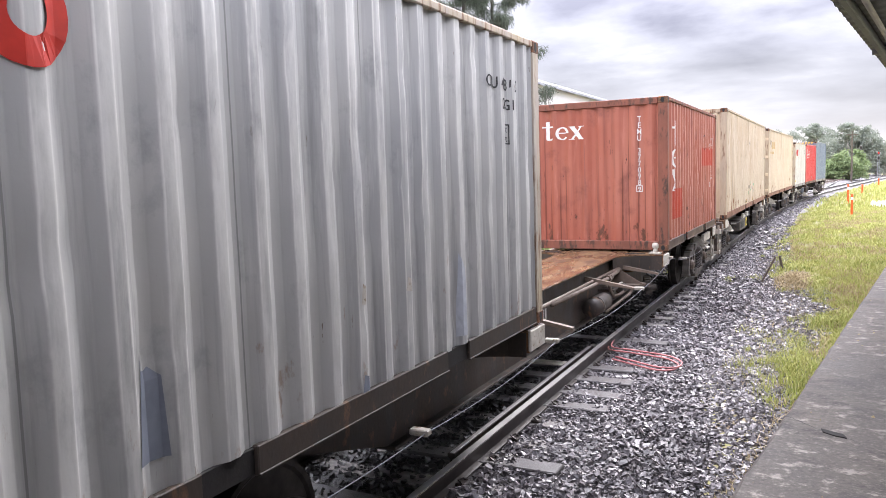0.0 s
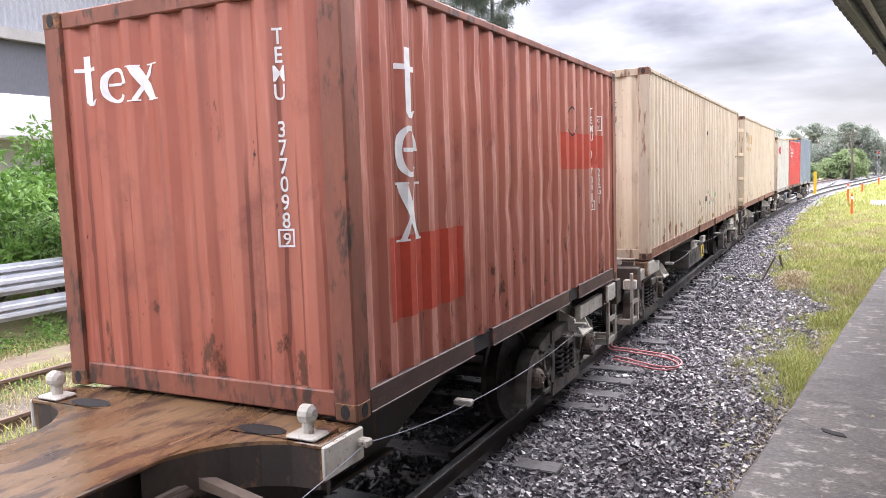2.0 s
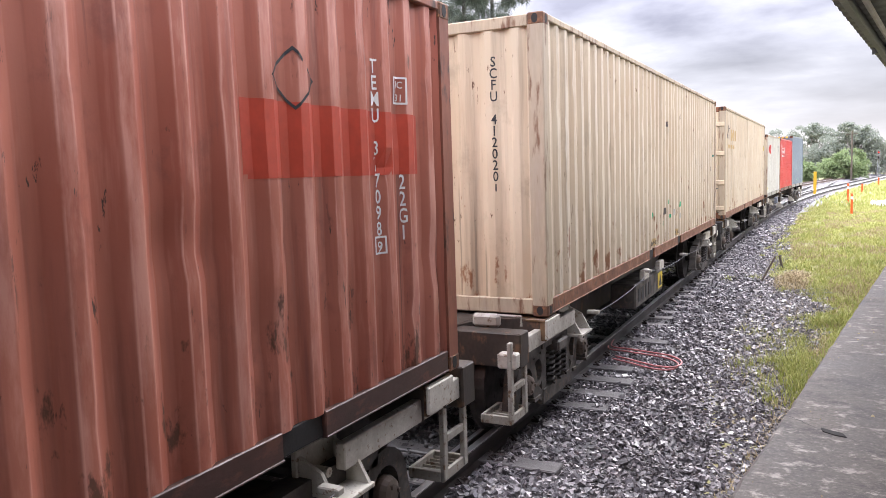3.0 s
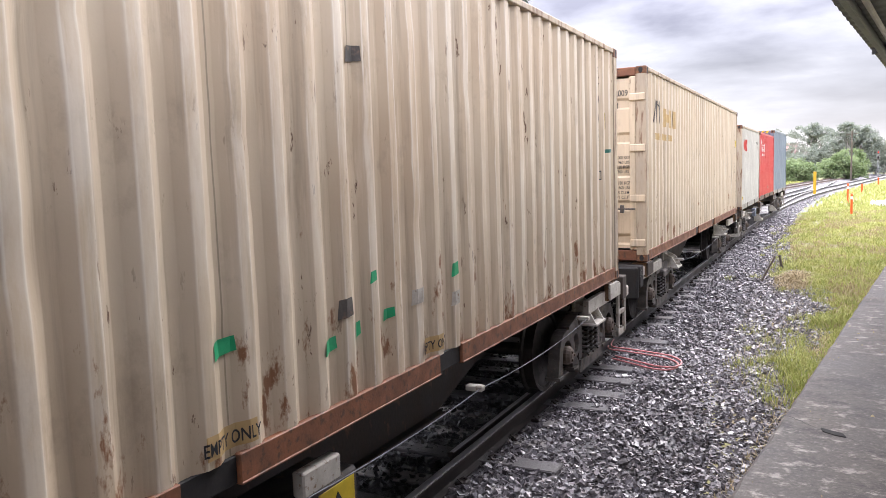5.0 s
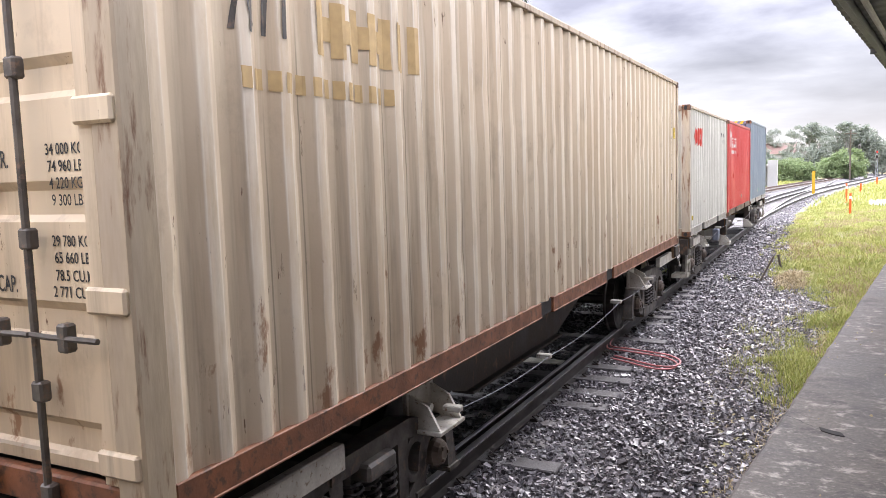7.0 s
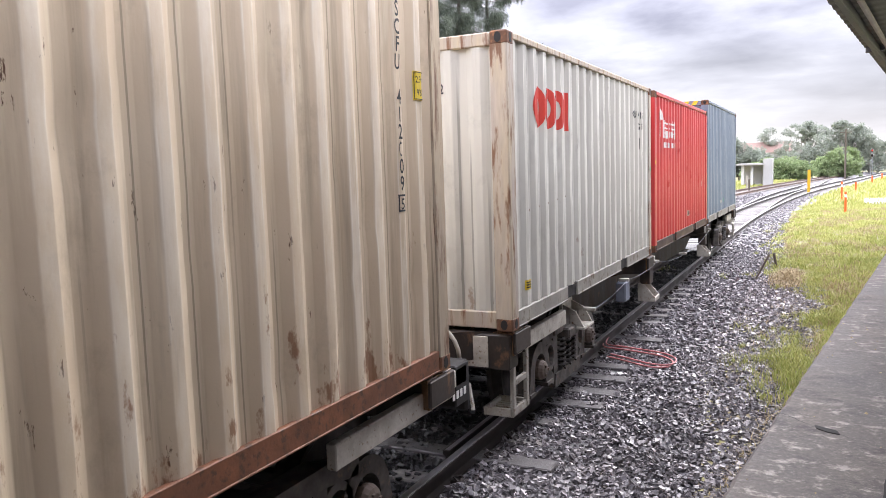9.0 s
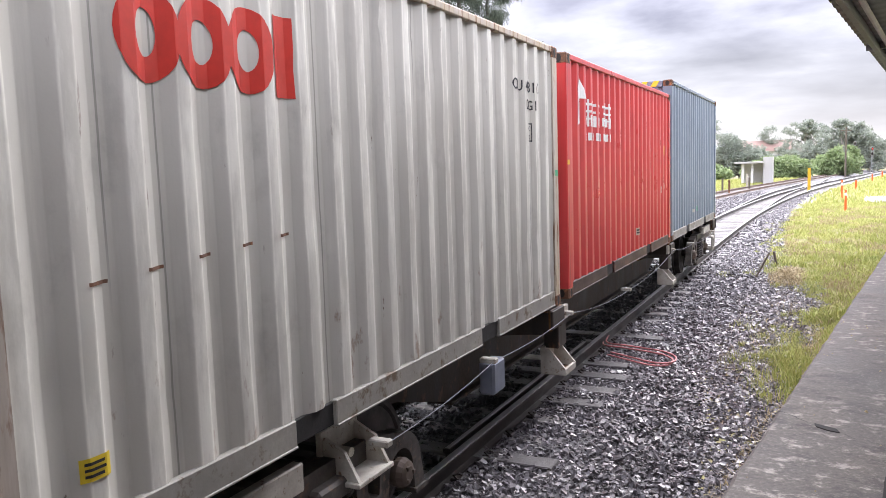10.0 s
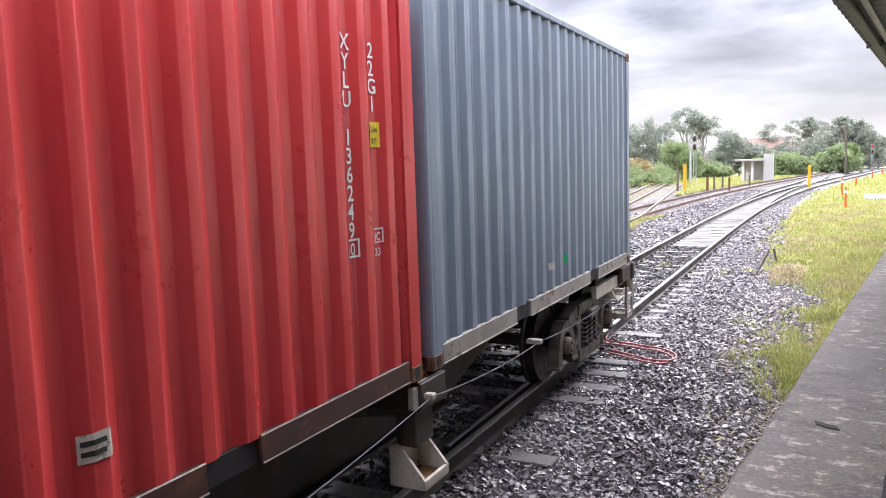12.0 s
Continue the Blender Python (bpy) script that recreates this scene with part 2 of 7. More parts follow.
M = {
    "grey": container_paint("grey_container_paint", (0.37, 0.375, 0.37), (0.47, 0.465, 0.44), (0.12, 0.075, 0.045), 0.35, 0.75, 0.6),
    "tex": container_paint("brick_container_paint", (0.33, 0.088, 0.052), (0.39, 0.135, 0.088), (0.045, 0.02, 0.013), 0.72, 0.8, 0.7, scuff=0.65, scuffc=(0.55, 0.27, 0.21)),
    "cream": container_paint("cream_container_paint", (0.52, 0.40, 0.27), (0.60, 0.50, 0.36), (0.12, 0.06, 0.03), 0.75, 0.7, 0.5, half=6.096, scuffc=(0.70, 0.64, 0.54)),
    "ivory": container_paint("ivory_container_paint", (0.56, 0.44, 0.30), (0.64, 0.53, 0.38), (0.12, 0.06, 0.03), 0.6, 0.65, 0.45, half=6.096, scuffc=(0.70, 0.64, 0.54)),
    "white": container_paint("off_white_container_paint", (0.46, 0.44, 0.385), (0.55, 0.535, 0.475), (0.10, 0.055, 0.03), 0.4, 0.4, 0.35),
    "red": container_paint("red_container_paint", (0.50, 0.032, 0.034), (0.57, 0.055, 0.055), (0.22, 0.02, 0.02), 0.1, 0.35, 0.35, (0.25, 0.4), scuff=0.3, scuffc=(0.70, 0.09, 0.09)),
    "blue": container_paint("blue_grey_container_paint", (0.15, 0.19, 0.24), (0.195, 0.24, 0.295), (0.05, 0.05, 0.05), 0.12, 0.35, 0.35, (0.3, 0.45), scuff=0.4, scuffc=(0.34, 0.39, 0.45)),
    "rust": surface("rusted_steel", (0.17, 0.075, 0.035), (0.09, 0.045, 0.028), 5, 60, (0.6, 0.85), 0.0, 0.002, (1, 1, 1), (0.28, 0.12, 0.05), 0.5),
    "orange_rust": surface("orange_primer_rust", (0.25, 0.095, 0.042), (0.16, 0.07, 0.04), 6, 60, (0.5, 0.8), 0.0, 0.002, (1, 1, 1), (0.10, 0.05, 0.03), 0.5),
    "deck": surface("wet_rusty_deck", (0.15, 0.08, 0.038), (0.25, 0.155, 0.08), 1.6, 55, (0.10, 0.45), 0.0, 0.002, (1.6, 0.5, 1), (0.07, 0.04, 0.027), 0.66),
    "frame": surface("grimy_wagon_steel", (0.030, 0.024, 0.020), (0.065, 0.045, 0.033), 2.5, 40, (0.5, 0.8), 0.0, 0.002, (1, 1, 0.6), (0.14, 0.075, 0.04), 0.2),
    "black": surface("black_wagon_steel", (0.013, 0.012, 0.012), (0.026, 0.022, 0.02), 4, 50, (0.65, 0.9), 0.0, 0.002),
    "castiron": surface("dusty_cast_iron", (0.13, 0.115, 0.10), (0.05, 0.043, 0.038), 6, 50, (0.5, 0.8), 0.0, 0.002, (1, 1, 1), (0.16, 0.11, 0.08), 0.3),
    "ladder": surface("worn_white_steel", (0.42, 0.40, 0.35), (0.30, 0.27, 0.22), 7, 60, (0.5, 0.75), 0.0, 0.001, (1, 1, 1), (0.15, 0.09, 0.05), 0.3),
    "pale": surface("dirty_white_plate", (0.58, 0.55, 0.48), (0.42, 0.38, 0.32), 9, 60, (0.5, 0.75), 0.0, 0.001, (1, 1, 1), (0.2, 0.13, 0.08), 0.2),
    "wheel": surface("wheel_steel", (0.06, 0.05, 0.045), (0.03, 0.027, 0.025), 8, 60, (0.4, 0.6), 0.5, 0.001),
    "tread": surface("polished_tread", (0.5, 0.49, 0.48), (0.4, 0.39, 0.38), 9, 60, (0.2, 0.3), 1.0, 0.0005),
    "rail": surface("brown_rail_steel", (0.045, 0.033, 0.028), (0.028, 0.022, 0.02), 6, 60, (0.3, 0.5), 0.2, 0.001, (1, 0.3, 1)),
    "oldrail": surface("rusted_old_rail", (0.20, 0.135, 0.10), (0.13, 0.085, 0.065), 6, 60, (0.45, 0.7), 0.0, 0.002, (1, 0.3, 1)),
    "railtop": surface("polished_rail_head", (0.62, 0.61, 0.62), (0.46, 0.43, 0.42), 3, 60, (0.3, 0.45), 0.85, 0.0003, (1, 0.2, 1)),
    "wetsleeper": surface("wet_bearer", (0.095, 0.088, 0.088), (0.14, 0.13, 0.128), 4, 60, (0.3, 0.55), 0.0, 0.004, (0.2, 3, 1)),
    "sleeper": surface("grey_sleeper", (0.23, 0.212, 0.20), (0.15, 0.137, 0.13), 4, 60, (0.5, 0.8), 0.0, 0.004, (0.2, 3, 1)),
    "concrete": concrete_material(),
    "wallwhite": surface("pale_concrete_band", (0.70, 0.69, 0.69), (0.78, 0.77, 0.76), 0.8, 25, (0.7, 0.9), 0.0, 0.002),
    "wallgrey": surface("lower_concrete_wall", (0.50, 0.49, 0.47), (0.58, 0.57, 0.55), 0.8, 25, (0.7, 0.9), 0.0, 0.002, (1, 1, 0.5)),
    "walldark": surface("dark_panel_cladding", (0.125, 0.128, 0.15), (0.15, 0.154, 0.175), 0.5, 20, (0.5, 0.7), 0.0, 0.001, (1, 1, 0.3)),
    "cladding": surface("grey_steel_cladding", (0.34, 0.35, 0.385), (0.40, 0.41, 0.44), 0.5, 20, (0.4, 0.6), 0.0, 0.001, (1, 1, 0.3)),
    "ledge": surface("light_gutter_steel", (0.50, 0.49, 0.48), (0.42, 0.40, 0.39), 2, 30, (0.5, 0.7)),
    "galv": surface("galvanised_steel", (0.50, 0.52, 0.55), (0.36, 0.38, 0.42), 4, 40, (0.55, 0.75), 0.1, 0.001),
    "post": surface("weathered_timber_post", (0.17, 0.14, 0.11), (0.11, 0.09, 0.07), 3, 30, (0.8, 0.95), 0.0, 0.003, (6, 6, 0.5)),
    "canopy": surface("grey_canopy_steel", (0.12, 0.125, 0.125), (0.16, 0.165, 0.165), 2, 30, (0.5, 0.7)),
    "bark": surface("dark_bark", (0.075, 0.062, 0.052), (0.13, 0.11, 0.095), 4, 30, (0.8, 0.95), 0.0, 0.02, (3, 3, 0.6)),
    "soil": surface("dark_verge_soil", (0.24, 0.20, 0.11), (0.28, 0.29, 0.10), 1.2, 20, (0.8, 0.95), 0.0, 0.03, (1, 1, 1), (0.20, 0.15, 0.10), 0.4),
    "dirt": surface("reddish_dirt", (0.19, 0.13, 0.095), (0.13, 0.09, 0.068), 3.0, 25, (0.8, 0.95), 0.0, 0.02, (1, 0.4, 1), (0.17, 0.155, 0.075), 0.6),
    "ballast_bed": surface("wet_ballast_bed", (0.045, 0.043, 0.045), (0.085, 0.08, 0.085), 22, 60, (0.35, 0.7), 0.0, 0.03, (1, 1, 1), (0.03, 0.029, 0.031), 0.6),
    "yardstone": surface("yard_crushed_stone", (0.07, 0.066, 0.07), (0.13, 0.123, 0.128), 9, 30, (0.6, 0.85), 0.0, 0.04, (1, 1, 1), (0.10, 0.095, 0.10), 0.5),
    "weedbed": surface("weedy_track_dirt", (0.15, 0.12, 0.095), (0.085, 0.07, 0.062), 5, 40, (0.7, 0.95), 0.0, 0.03, (1, 1, 1), (0.22, 0.22, 0.08), 0.35),
    "pipe": surface("dusty_brown_pipe", (0.17, 0.125, 0.095), (0.10, 0.075, 0.058), 6, 50, (0.5, 0.8)),
    # shade under the train painted into these stones as a near-black colour
    "shadestone": surface("shade_black_stone", (0.018, 0.017, 0.018), (0.04, 0.037, 0.038), 9, 60, (0.3, 0.6), 0.0, 0.004),
    "sill_pale": surface("grimy_pale_sill", (0.33, 0.31, 0.27), (0.24, 0.225, 0.20), 3, 40, (0.5, 0.7), 0.0, 0.002, (1, 1, 1), (0.12, 0.08, 0.05), 0.35),
    "midleaf": leafy("mid_green_leaf", (0.065, 0.15, 0.035), (0.17, 0.30, 0.075)),
    # far trunks: bark lightened to stand in for distance haze
    "hazebark": surface("haze_pale_gum_bark", (0.36, 0.33, 0.30), (0.28, 0.26, 0.24), 2, 12, (0.8, 0.95)),
    "post_cream": surface("stained_cream_post", (0.50, 0.40, 0.27), (0.40, 0.33, 0.25), 4, 40, (0.5, 0.75), 0.0, 0.003, (1, 1, 0.16), (0.17, 0.09, 0.05), 0.42),
    "post_brick": surface("stained_brick_post", (0.26, 0.085, 0.05), (0.17, 0.065, 0.04), 3, 30, (0.5, 0.75), 0.0, 0.003, (1, 1, 0.35), (0.06, 0.03, 0.02), 0.45),
    "darkbrick": surface("grimy_maroon_sill", (0.075, 0.035, 0.028), (0.045, 0.026, 0.022), 4, 40, (0.4, 0.65), 0.0, 0.003, (1, 0.4, 1), (0.12, 0.05, 0.035), 0.4),
    "post_white": surface("stained_pale_post", (0.46, 0.40, 0.34), (0.50, 0.41, 0.27), 5, 30, (0.5, 0.75), 0.0, 0.003, (1, 1, 0.16), (0.19, 0.10, 0.055), 0.5),
    "conduit": plain("pink_cable", (0.55, 0.20, 0.20), 0.45),
    "cord": plain("white_cable", (0.22, 0.22, 0.25), 0.6),
    "yellow": plain("yellow_paint", (0.70, 0.42, 0.02), 0.5),
    "orange": plain("orange_plastic", (0.85, 0.13, 0.02), 0.45),
    "whitepaint": plain("white_lettering", (0.78, 0.77, 0.74), 0.6),
    "blackpaint": plain("black_lettering", (0.025, 0.025, 0.028), 0.6),
    "redlogo": plain("red_logo_paint", (0.55, 0.035, 0.02), 0.5),
    "redpatch": plain("fresh_red_patch", (0.46, 0.055, 0.025), 0.5),
    "dry_orange": plain("faded_orange_print", (0.55, 0.38, 0.17), 0.7),
    "pale_blue": plain("pale_blue_patch", (0.50, 0.53, 0.58), 0.55),
    "slate": plain("slate_patch", (0.20, 0.22, 0.27), 0.55),
    "signyellow": plain("yellow_sign", (0.75, 0.55, 0.03), 0.5),
    "green": plain("green_tape", (0.02, 0.38, 0.16), 0.45),
    "darkgreen": plain("dark_green_tape", (0.015, 0.13, 0.10), 0.4),
    "glass": plain("dark_window_glass", (0.02, 0.022, 0.026), 0.12),
    "leaf": leafy("broad_leaf", (0.085, 0.19, 0.03), (0.22, 0.37, 0.08)),
    "darkleaf": leafy("dark_leaf", (0.04, 0.10, 0.03), (0.10, 0.20, 0.055)),
    "vine": leafy("bright_vine_leaf", (0.12, 0.25, 0.02), (0.22, 0.36, 0.04)),
    "needle": leafy("grey_green_needles", (0.085, 0.11, 0.08), (0.17, 0.195, 0.145), 0.7),
    "pampas": leafy("long_grass_blades", (0.16, 0.26, 0.08), (0.38, 0.47, 0.24), 0.6),
    "grass": leafy("lawn_blades", (0.29, 0.35, 0.07), (0.60, 0.56, 0.22), 0.6),
    "dry": leafy("dry_grass_blades", (0.36, 0.28, 0.15), (0.52, 0.43, 0.25), 0.7),
    # far foliage: leaf colours paled and greyed in place of aerial haze
    "hazebush": leafy("haze_tinted_bush_leaf", (0.24, 0.33, 0.15), (0.40, 0.47, 0.25), 0.7),
    "hazeleaf": leafy("haze_tinted_leaf", (0.28, 0.315, 0.265), (0.40, 0.44, 0.36), 0.7),
}


def stone_material():
    m, nt, bs = nodes("wet_crushed_stone")
    g = nt.nodes.new("ShaderNodeNewGeometry")
    r = nt.nodes.new("ShaderNodeValToRGB")
    e = r.color_ramp.elements
    e[0].color, e[1].color = (0.05, 0.045, 0.05, 1), (0.42, 0.39, 0.39, 1)
    e[1].position = 1.0
    k = r.color_ramp.elements.new(0.6)
    k.color = (0.15, 0.137, 0.147, 1)
    nt.links.new(g.outputs["Random Per Island"], r.inputs[0])
    n = noise_node(nt, 55, 4)
    nt.links.new(mixc(nt, band(nt, n, 0.4, 0.7, 0, 0.6), r.outputs[0], (0.09, 0.082, 0.082)), bs.inputs["Base Color"])
    nt.links.new(band(nt, n, 0.3, 0.7, 0.22, 0.55), bs.inputs["Roughness"])
    bump(nt, bs, n, 0.004)
    return m


M["stone"] = stone_material()


# ---- mesh tools ----
class Mesh:
    """Gathers solids and links them as one mesh object."""

    def __init__(self):
        self.v, self.f = [], []

    def add(self, vs, fs, m=None):
        k = len(self.v)
        self.v += [tuple(m @ Vector(p)) if m else tuple(p) for p in vs]
        self.f += [tuple(i + k for i in f) for f in fs]
        return self

    def box(self, x0, x1, y0, y1, z0, z1, c=0.006, m=None):
        c = min(c, 0.45 * (x1 - x0), 0.45 * (y1 - y0), 0.45 * (z1 - z0))
        lo, hi = (x0, y0, z0), (x1, y1, z1)
        vs, idx = [], {}
        for sx in (0, 1):
            for sy in (0, 1):
                for sz in (0, 1):
                    s = (sx, sy, sz)
                    p = [hi[k] if s[k] else lo[k] for k in range(3)]
                    inn = [p[k] - c if s[k] else p[k] + c for k in range(3)]
                    for a in range(3):
                        q = list(inn)
                        q[a] = p[a]
                        idx[s, a] = len(vs)
                        vs.append(q)
        fs = []
        for a in range(3):
            b, d = (a + 1) % 3, (a + 2) % 3
            for side in (0, 1):
                ring = []
                for (u, w) in ((0, 0), (1, 0), (1, 1), (0, 1)):
                    s = [0, 0, 0]
                    s[a], s[b], s[d] = side, u, w
                    ring.append(idx[tuple(s), a])
                fs.append(ring if side else ring[::-1])
            for u in (0, 1):
                for w in (0, 1):
                    s0, s1 = [0, 0, 0], [0, 0, 0]
                    s0[a], s1[a] = 0, 1
                    s0[b] = s1[b] = u
                    s0[d] = s1[d] = w
                    s0, s1 = tuple(s0), tuple(s1)
                    q = [idx[s0, b], idx[s1, b], idx[s1, d], idx[s0, d]]
                    fs.append(q if (u == w) else q[::-1])
        for s in ((i, j, k) for i in (0, 1) for j in (0, 1) for k in (0, 1)):
            t = [idx[s, 0], idx[s, 1], idx[s, 2]]
            fs.append(t if sum(s) % 2 else t[::-1])
        return self.add(vs, fs, m)

    def tube(self, pts, r, n=8, caps=True):
        pts = [Vector(p) for p in pts]
        vs, fs = [], []
        up = Vector((0, 0, 1))
        for i, p in enumerate(pts):
            d = (pts[min(i + 1, len(pts) - 1)] - pts[max(i - 1, 0)]).normalized()
            a = d.cross(up)
            if a.length < 0.05:
                a = d.cross(Vector((1, 0, 0)))
            a.normalize()
            b = a.cross(d)
            rr = r[i] if isinstance(r, (list, tuple)) else r
            for k in range(n):
                w = 2 * math.pi * k / n
                vs.append(p + (a * math.cos(w) + b * math.sin(w)) * rr)
        for i in range(len(pts) - 1):
            for k in range(n):
                fs.append((i * n + k, i * n + (k + 1) % n, (i + 1) * n + (k + 1) % n, (i + 1) * n + k))
        if caps:
            fs.append(tuple(range(n))[::-1])
            fs.append(tuple((len(pts) - 1) * n + k for k in range(n)))
        return self.add(vs, fs)

    def prism(self, poly, axis, a, b, m=None):
        """A polygon (two coordinates, in axis order) pushed from a to b along the axis 'x', 'y' or 'z'."""
        def at(p, w):
            return {"x": (w, p[0], p[1]), "y": (p[0], w, p[1]), "z": (p[0], p[1], w)}[axis]
        n = len(poly)
        vs = [at(p, a) for p in poly] + [at(p, b) for p in poly]
        fs = [tuple(range(n))[::-1], tuple(range(n, 2 * n))]
        fs += [(i, (i + 1) % n, n + (i + 1) % n, n + i) for i in range(n)]
        return self.add(vs, fs, m)

    def lathe(self, prof, n=20, m=None):
        """A profile of (radius, x) turned about the x axis."""
        vs, fs = [], []
        for r, x in prof:
            for k in range(n):
                w = 2 * math.pi * k / n
                vs.append((x, r * math.cos(w), r * math.sin(w)))
        for i in range(len(prof) - 1):
            for k in range(n):
                fs.append((i * n + k, i * n + (k + 1) % n, (i + 1) * n + (k + 1) % n, (i + 1) * n + k))
        fs.append(tuple(range(n)))
        fs.append(tuple((len(prof) - 1) * n + k for k in range(n))[::-1])
        return self.add(vs, fs, m)

    def data(self, name, mat, smooth=False):
        me = bpy.data.meshes.new(name)
        me.from_pydata(self.v, [], self.f)
        bm = bmesh.new()
        bm.from_mesh(me)
        bmesh.ops.recalc_face_normals(bm, faces=bm.faces)
        bm.to_mesh(me)
        bm.free()
        me.materials.append(mat)
        if smooth:
            me.shade_smooth()
        return me


def part(name, bm, material, parent, label="", smooth=False):
    ob = new(name, bm.data(name, material, smooth) if isinstance(bm, Mesh) else bm)
    if parent:
        ob.parent = parent
    return tagged(ob, label)


def thing(name, label, category, m=None, group="", kind=""):
    ob = new(name)
    ob.empty_display_size = 0.2
    if m:
        ob.matrix_world = m
    return tagged(ob, label, category, group, kind)


def raw(name, verts, faces, mat, smooth=False):
    me = bpy.data.meshes.new(name)
    me.from_pydata(verts, [], faces)
    me.materials.append(mat)
    if smooth:
        me.shade_smooth()
    return me


rng = np.random.default_rng(11)


def bend(y):
    early = 0.00022 * max(0.0, min(y, 30.0) - 8.0) ** 2 + 0.0097 * max(0.0, y - 30.0)
    return early + 0.0013 * max(0.0, min(y, 80.0) - 30.0) ** 2 + 0.13 * max(0.0, y - 80.0)


MAIN_X = -3.605
RAIL_PROFILE = [(-0.035, 0.0), (0.035, 0.0), (0.035, -0.035), (0.009, -0.05), (0.009, -0.145), (0.07, -0.158), (0.07, -0.17),
                (-0.07, -0.17), (-0.07, -0.158), (-0.009, -0.145), (-0.009, -0.05), (-0.035, -0.035)]


def smooth01(a, b, v):
    t = min(1.0, max(0.0, (v - a) / (b - a)))
    return t * t * (3 - 2 * t)


def main_line(y):
    return MAIN_X + bend(y)


def loop_line(y):
    return -8.15 + bend(y) + 0.25 * smooth01(10, 40, y)


def spur_line(y):
    return -7.0 - 0.118 * (y - 27.0) - 0.55 * smooth01(33, 27, y)


def siding_line(y):
    return -13.2 - 0.124 * (y - 55.0)


def turnout_line(y):
    """The route that leaves the main line towards the second track."""
    return main_line(y) - 1.15 * smooth01(34, 76, y) - 3.0 * smooth01(70, 118, y)


def sweep_rail(line, offset, z, y0, y1, step, profile=RAIL_PROFILE):
    ys = [y0 + (y1 - y0) * i / max(1, int((y1 - y0) / step)) for i in range(int((y1 - y0) / step) + 1)]
    vs, fs, n = [], [], len(profile)
    for y in ys:
        h = (line(y + 0.5) - line(y - 0.5))
        for px, pz in profile:
            vs.append((line(y) + offset + px, y - h * (offset + px), z + pz))
    for i in range(len(ys) - 1):
        for k in range(n):
            fs.append((i * n + k, (i + 1) * n + k, (i + 1) * n + (k + 1) % n, i * n + (k + 1) % n))
    fs.append(tuple(range(n)))
    fs.append(tuple((len(ys) - 1) * n + k for k in range(n))[::-1])
    return Mesh().add(vs, fs)


def railway(name, label, line, z, y0, y1, sleepers, polished=True, steel="rail"):
    top = thing(name, label, "railway track", kind="structure")
    for off in (-0.7525, 0.7525):
        r = part("rail", sweep_rail(line, off, z, y0, y1, 1.0), M[steel], top, "brown steel rail")
        if polished:
            part("running_surface", sweep_rail(line, off, z + 0.003, y0, y1, 1.0,
                 [(-0.032, 0.0), (0.032, 0.0), (0.036, -0.009), (-0.036, -0.009)]), M["railtop"], r, "polished rail head")
    me = Mesh().box(-1.22, 1.22, -0.115, 0.115, -0.14, 0.0, 0.012).data("sleeper", M["sleeper"])
    clip = Mesh().box(-0.05, 0.05, -0.06, 0.06, 0.0, 0.035, 0.012)
    clip.tube([(-0.03, -0.05, 0.03), (0.0, -0.02, 0.06), (0.02, 0.03, 0.055), (-0.03, 0.05, 0.03)], 0.011, 6)
    cme = clip.data("rail_clip", M["rail"])
    n0 = 0
    y = y0
    while y < y1 and n0 < sleepers:
        h = line(y + 0.5) - line(y - 0.5)
        s = part("sleeper", me, None, top)
        s.location = (line(y) + float(rng.normal(0, 0.015)), y, z - 0.170 + float(rng.normal(0, 0.004)))
        s.rotation_euler[2] = -math.atan(h) + float(rng.normal(0, 0.012))
        if y < 30:
            for k in (-0.7525 - 0.1, -0.7525 + 0.1, 0.7525 - 0.1, 0.7525 + 0.1):
                c = part("rail_clip", cme, None, s)
                c.location = (k, 0, 0)
                c.rotation_euler[2] = 0 if k % 1 < 0.5 else math.pi
        y += 0.61
        n0 += 1
    return top


def strip(name, label, line, half, z, y0, y1, mat, step=0.5, cols=9, lump=0.03, slope=0.35, category="ground"):
    ys = np.arange(y0, y1, step)
    vs, fs = [], []
    for y in ys:
        for c in range(cols):
            u = -1 + 2 * c / (cols - 1)
            x = line(float(y)) + u * half
            edge = max(0.0, abs(u) - 0.62) / 0.38
            vs.append((x, float(y), z - slope * edge ** 1.3 + lump * noise.noise((x * 2.1, float(y) * 2.1, z))))
    for i in range(len(ys) - 1):
        for c in range(cols - 1):
            a = i * cols + c
            fs.append((a, a + 1, a + cols + 1, a + cols))
    ob = new(name, raw(name, vs, fs, M[mat], True))
    return tagged(ob, label, category, kind="structure")


# ground: one sheet out to the horizon, finer near the line
def ground_height(x, y):
    h = -0.30 + 0.05 * noise.noise((x * 0.35, y * 0.35, 2.0))
    h += 0.28 * smooth01(-6.5, -8.5, x) * smooth01(60, 20, y)
    h += 0.55 * smooth01(-12.2, -15.0, x) * smooth01(70, 35, y)
    h += 0.17 * smooth01(-2.0, -0.6, x - bend(y)) * smooth01(7.5, 10.5, y)
    return h


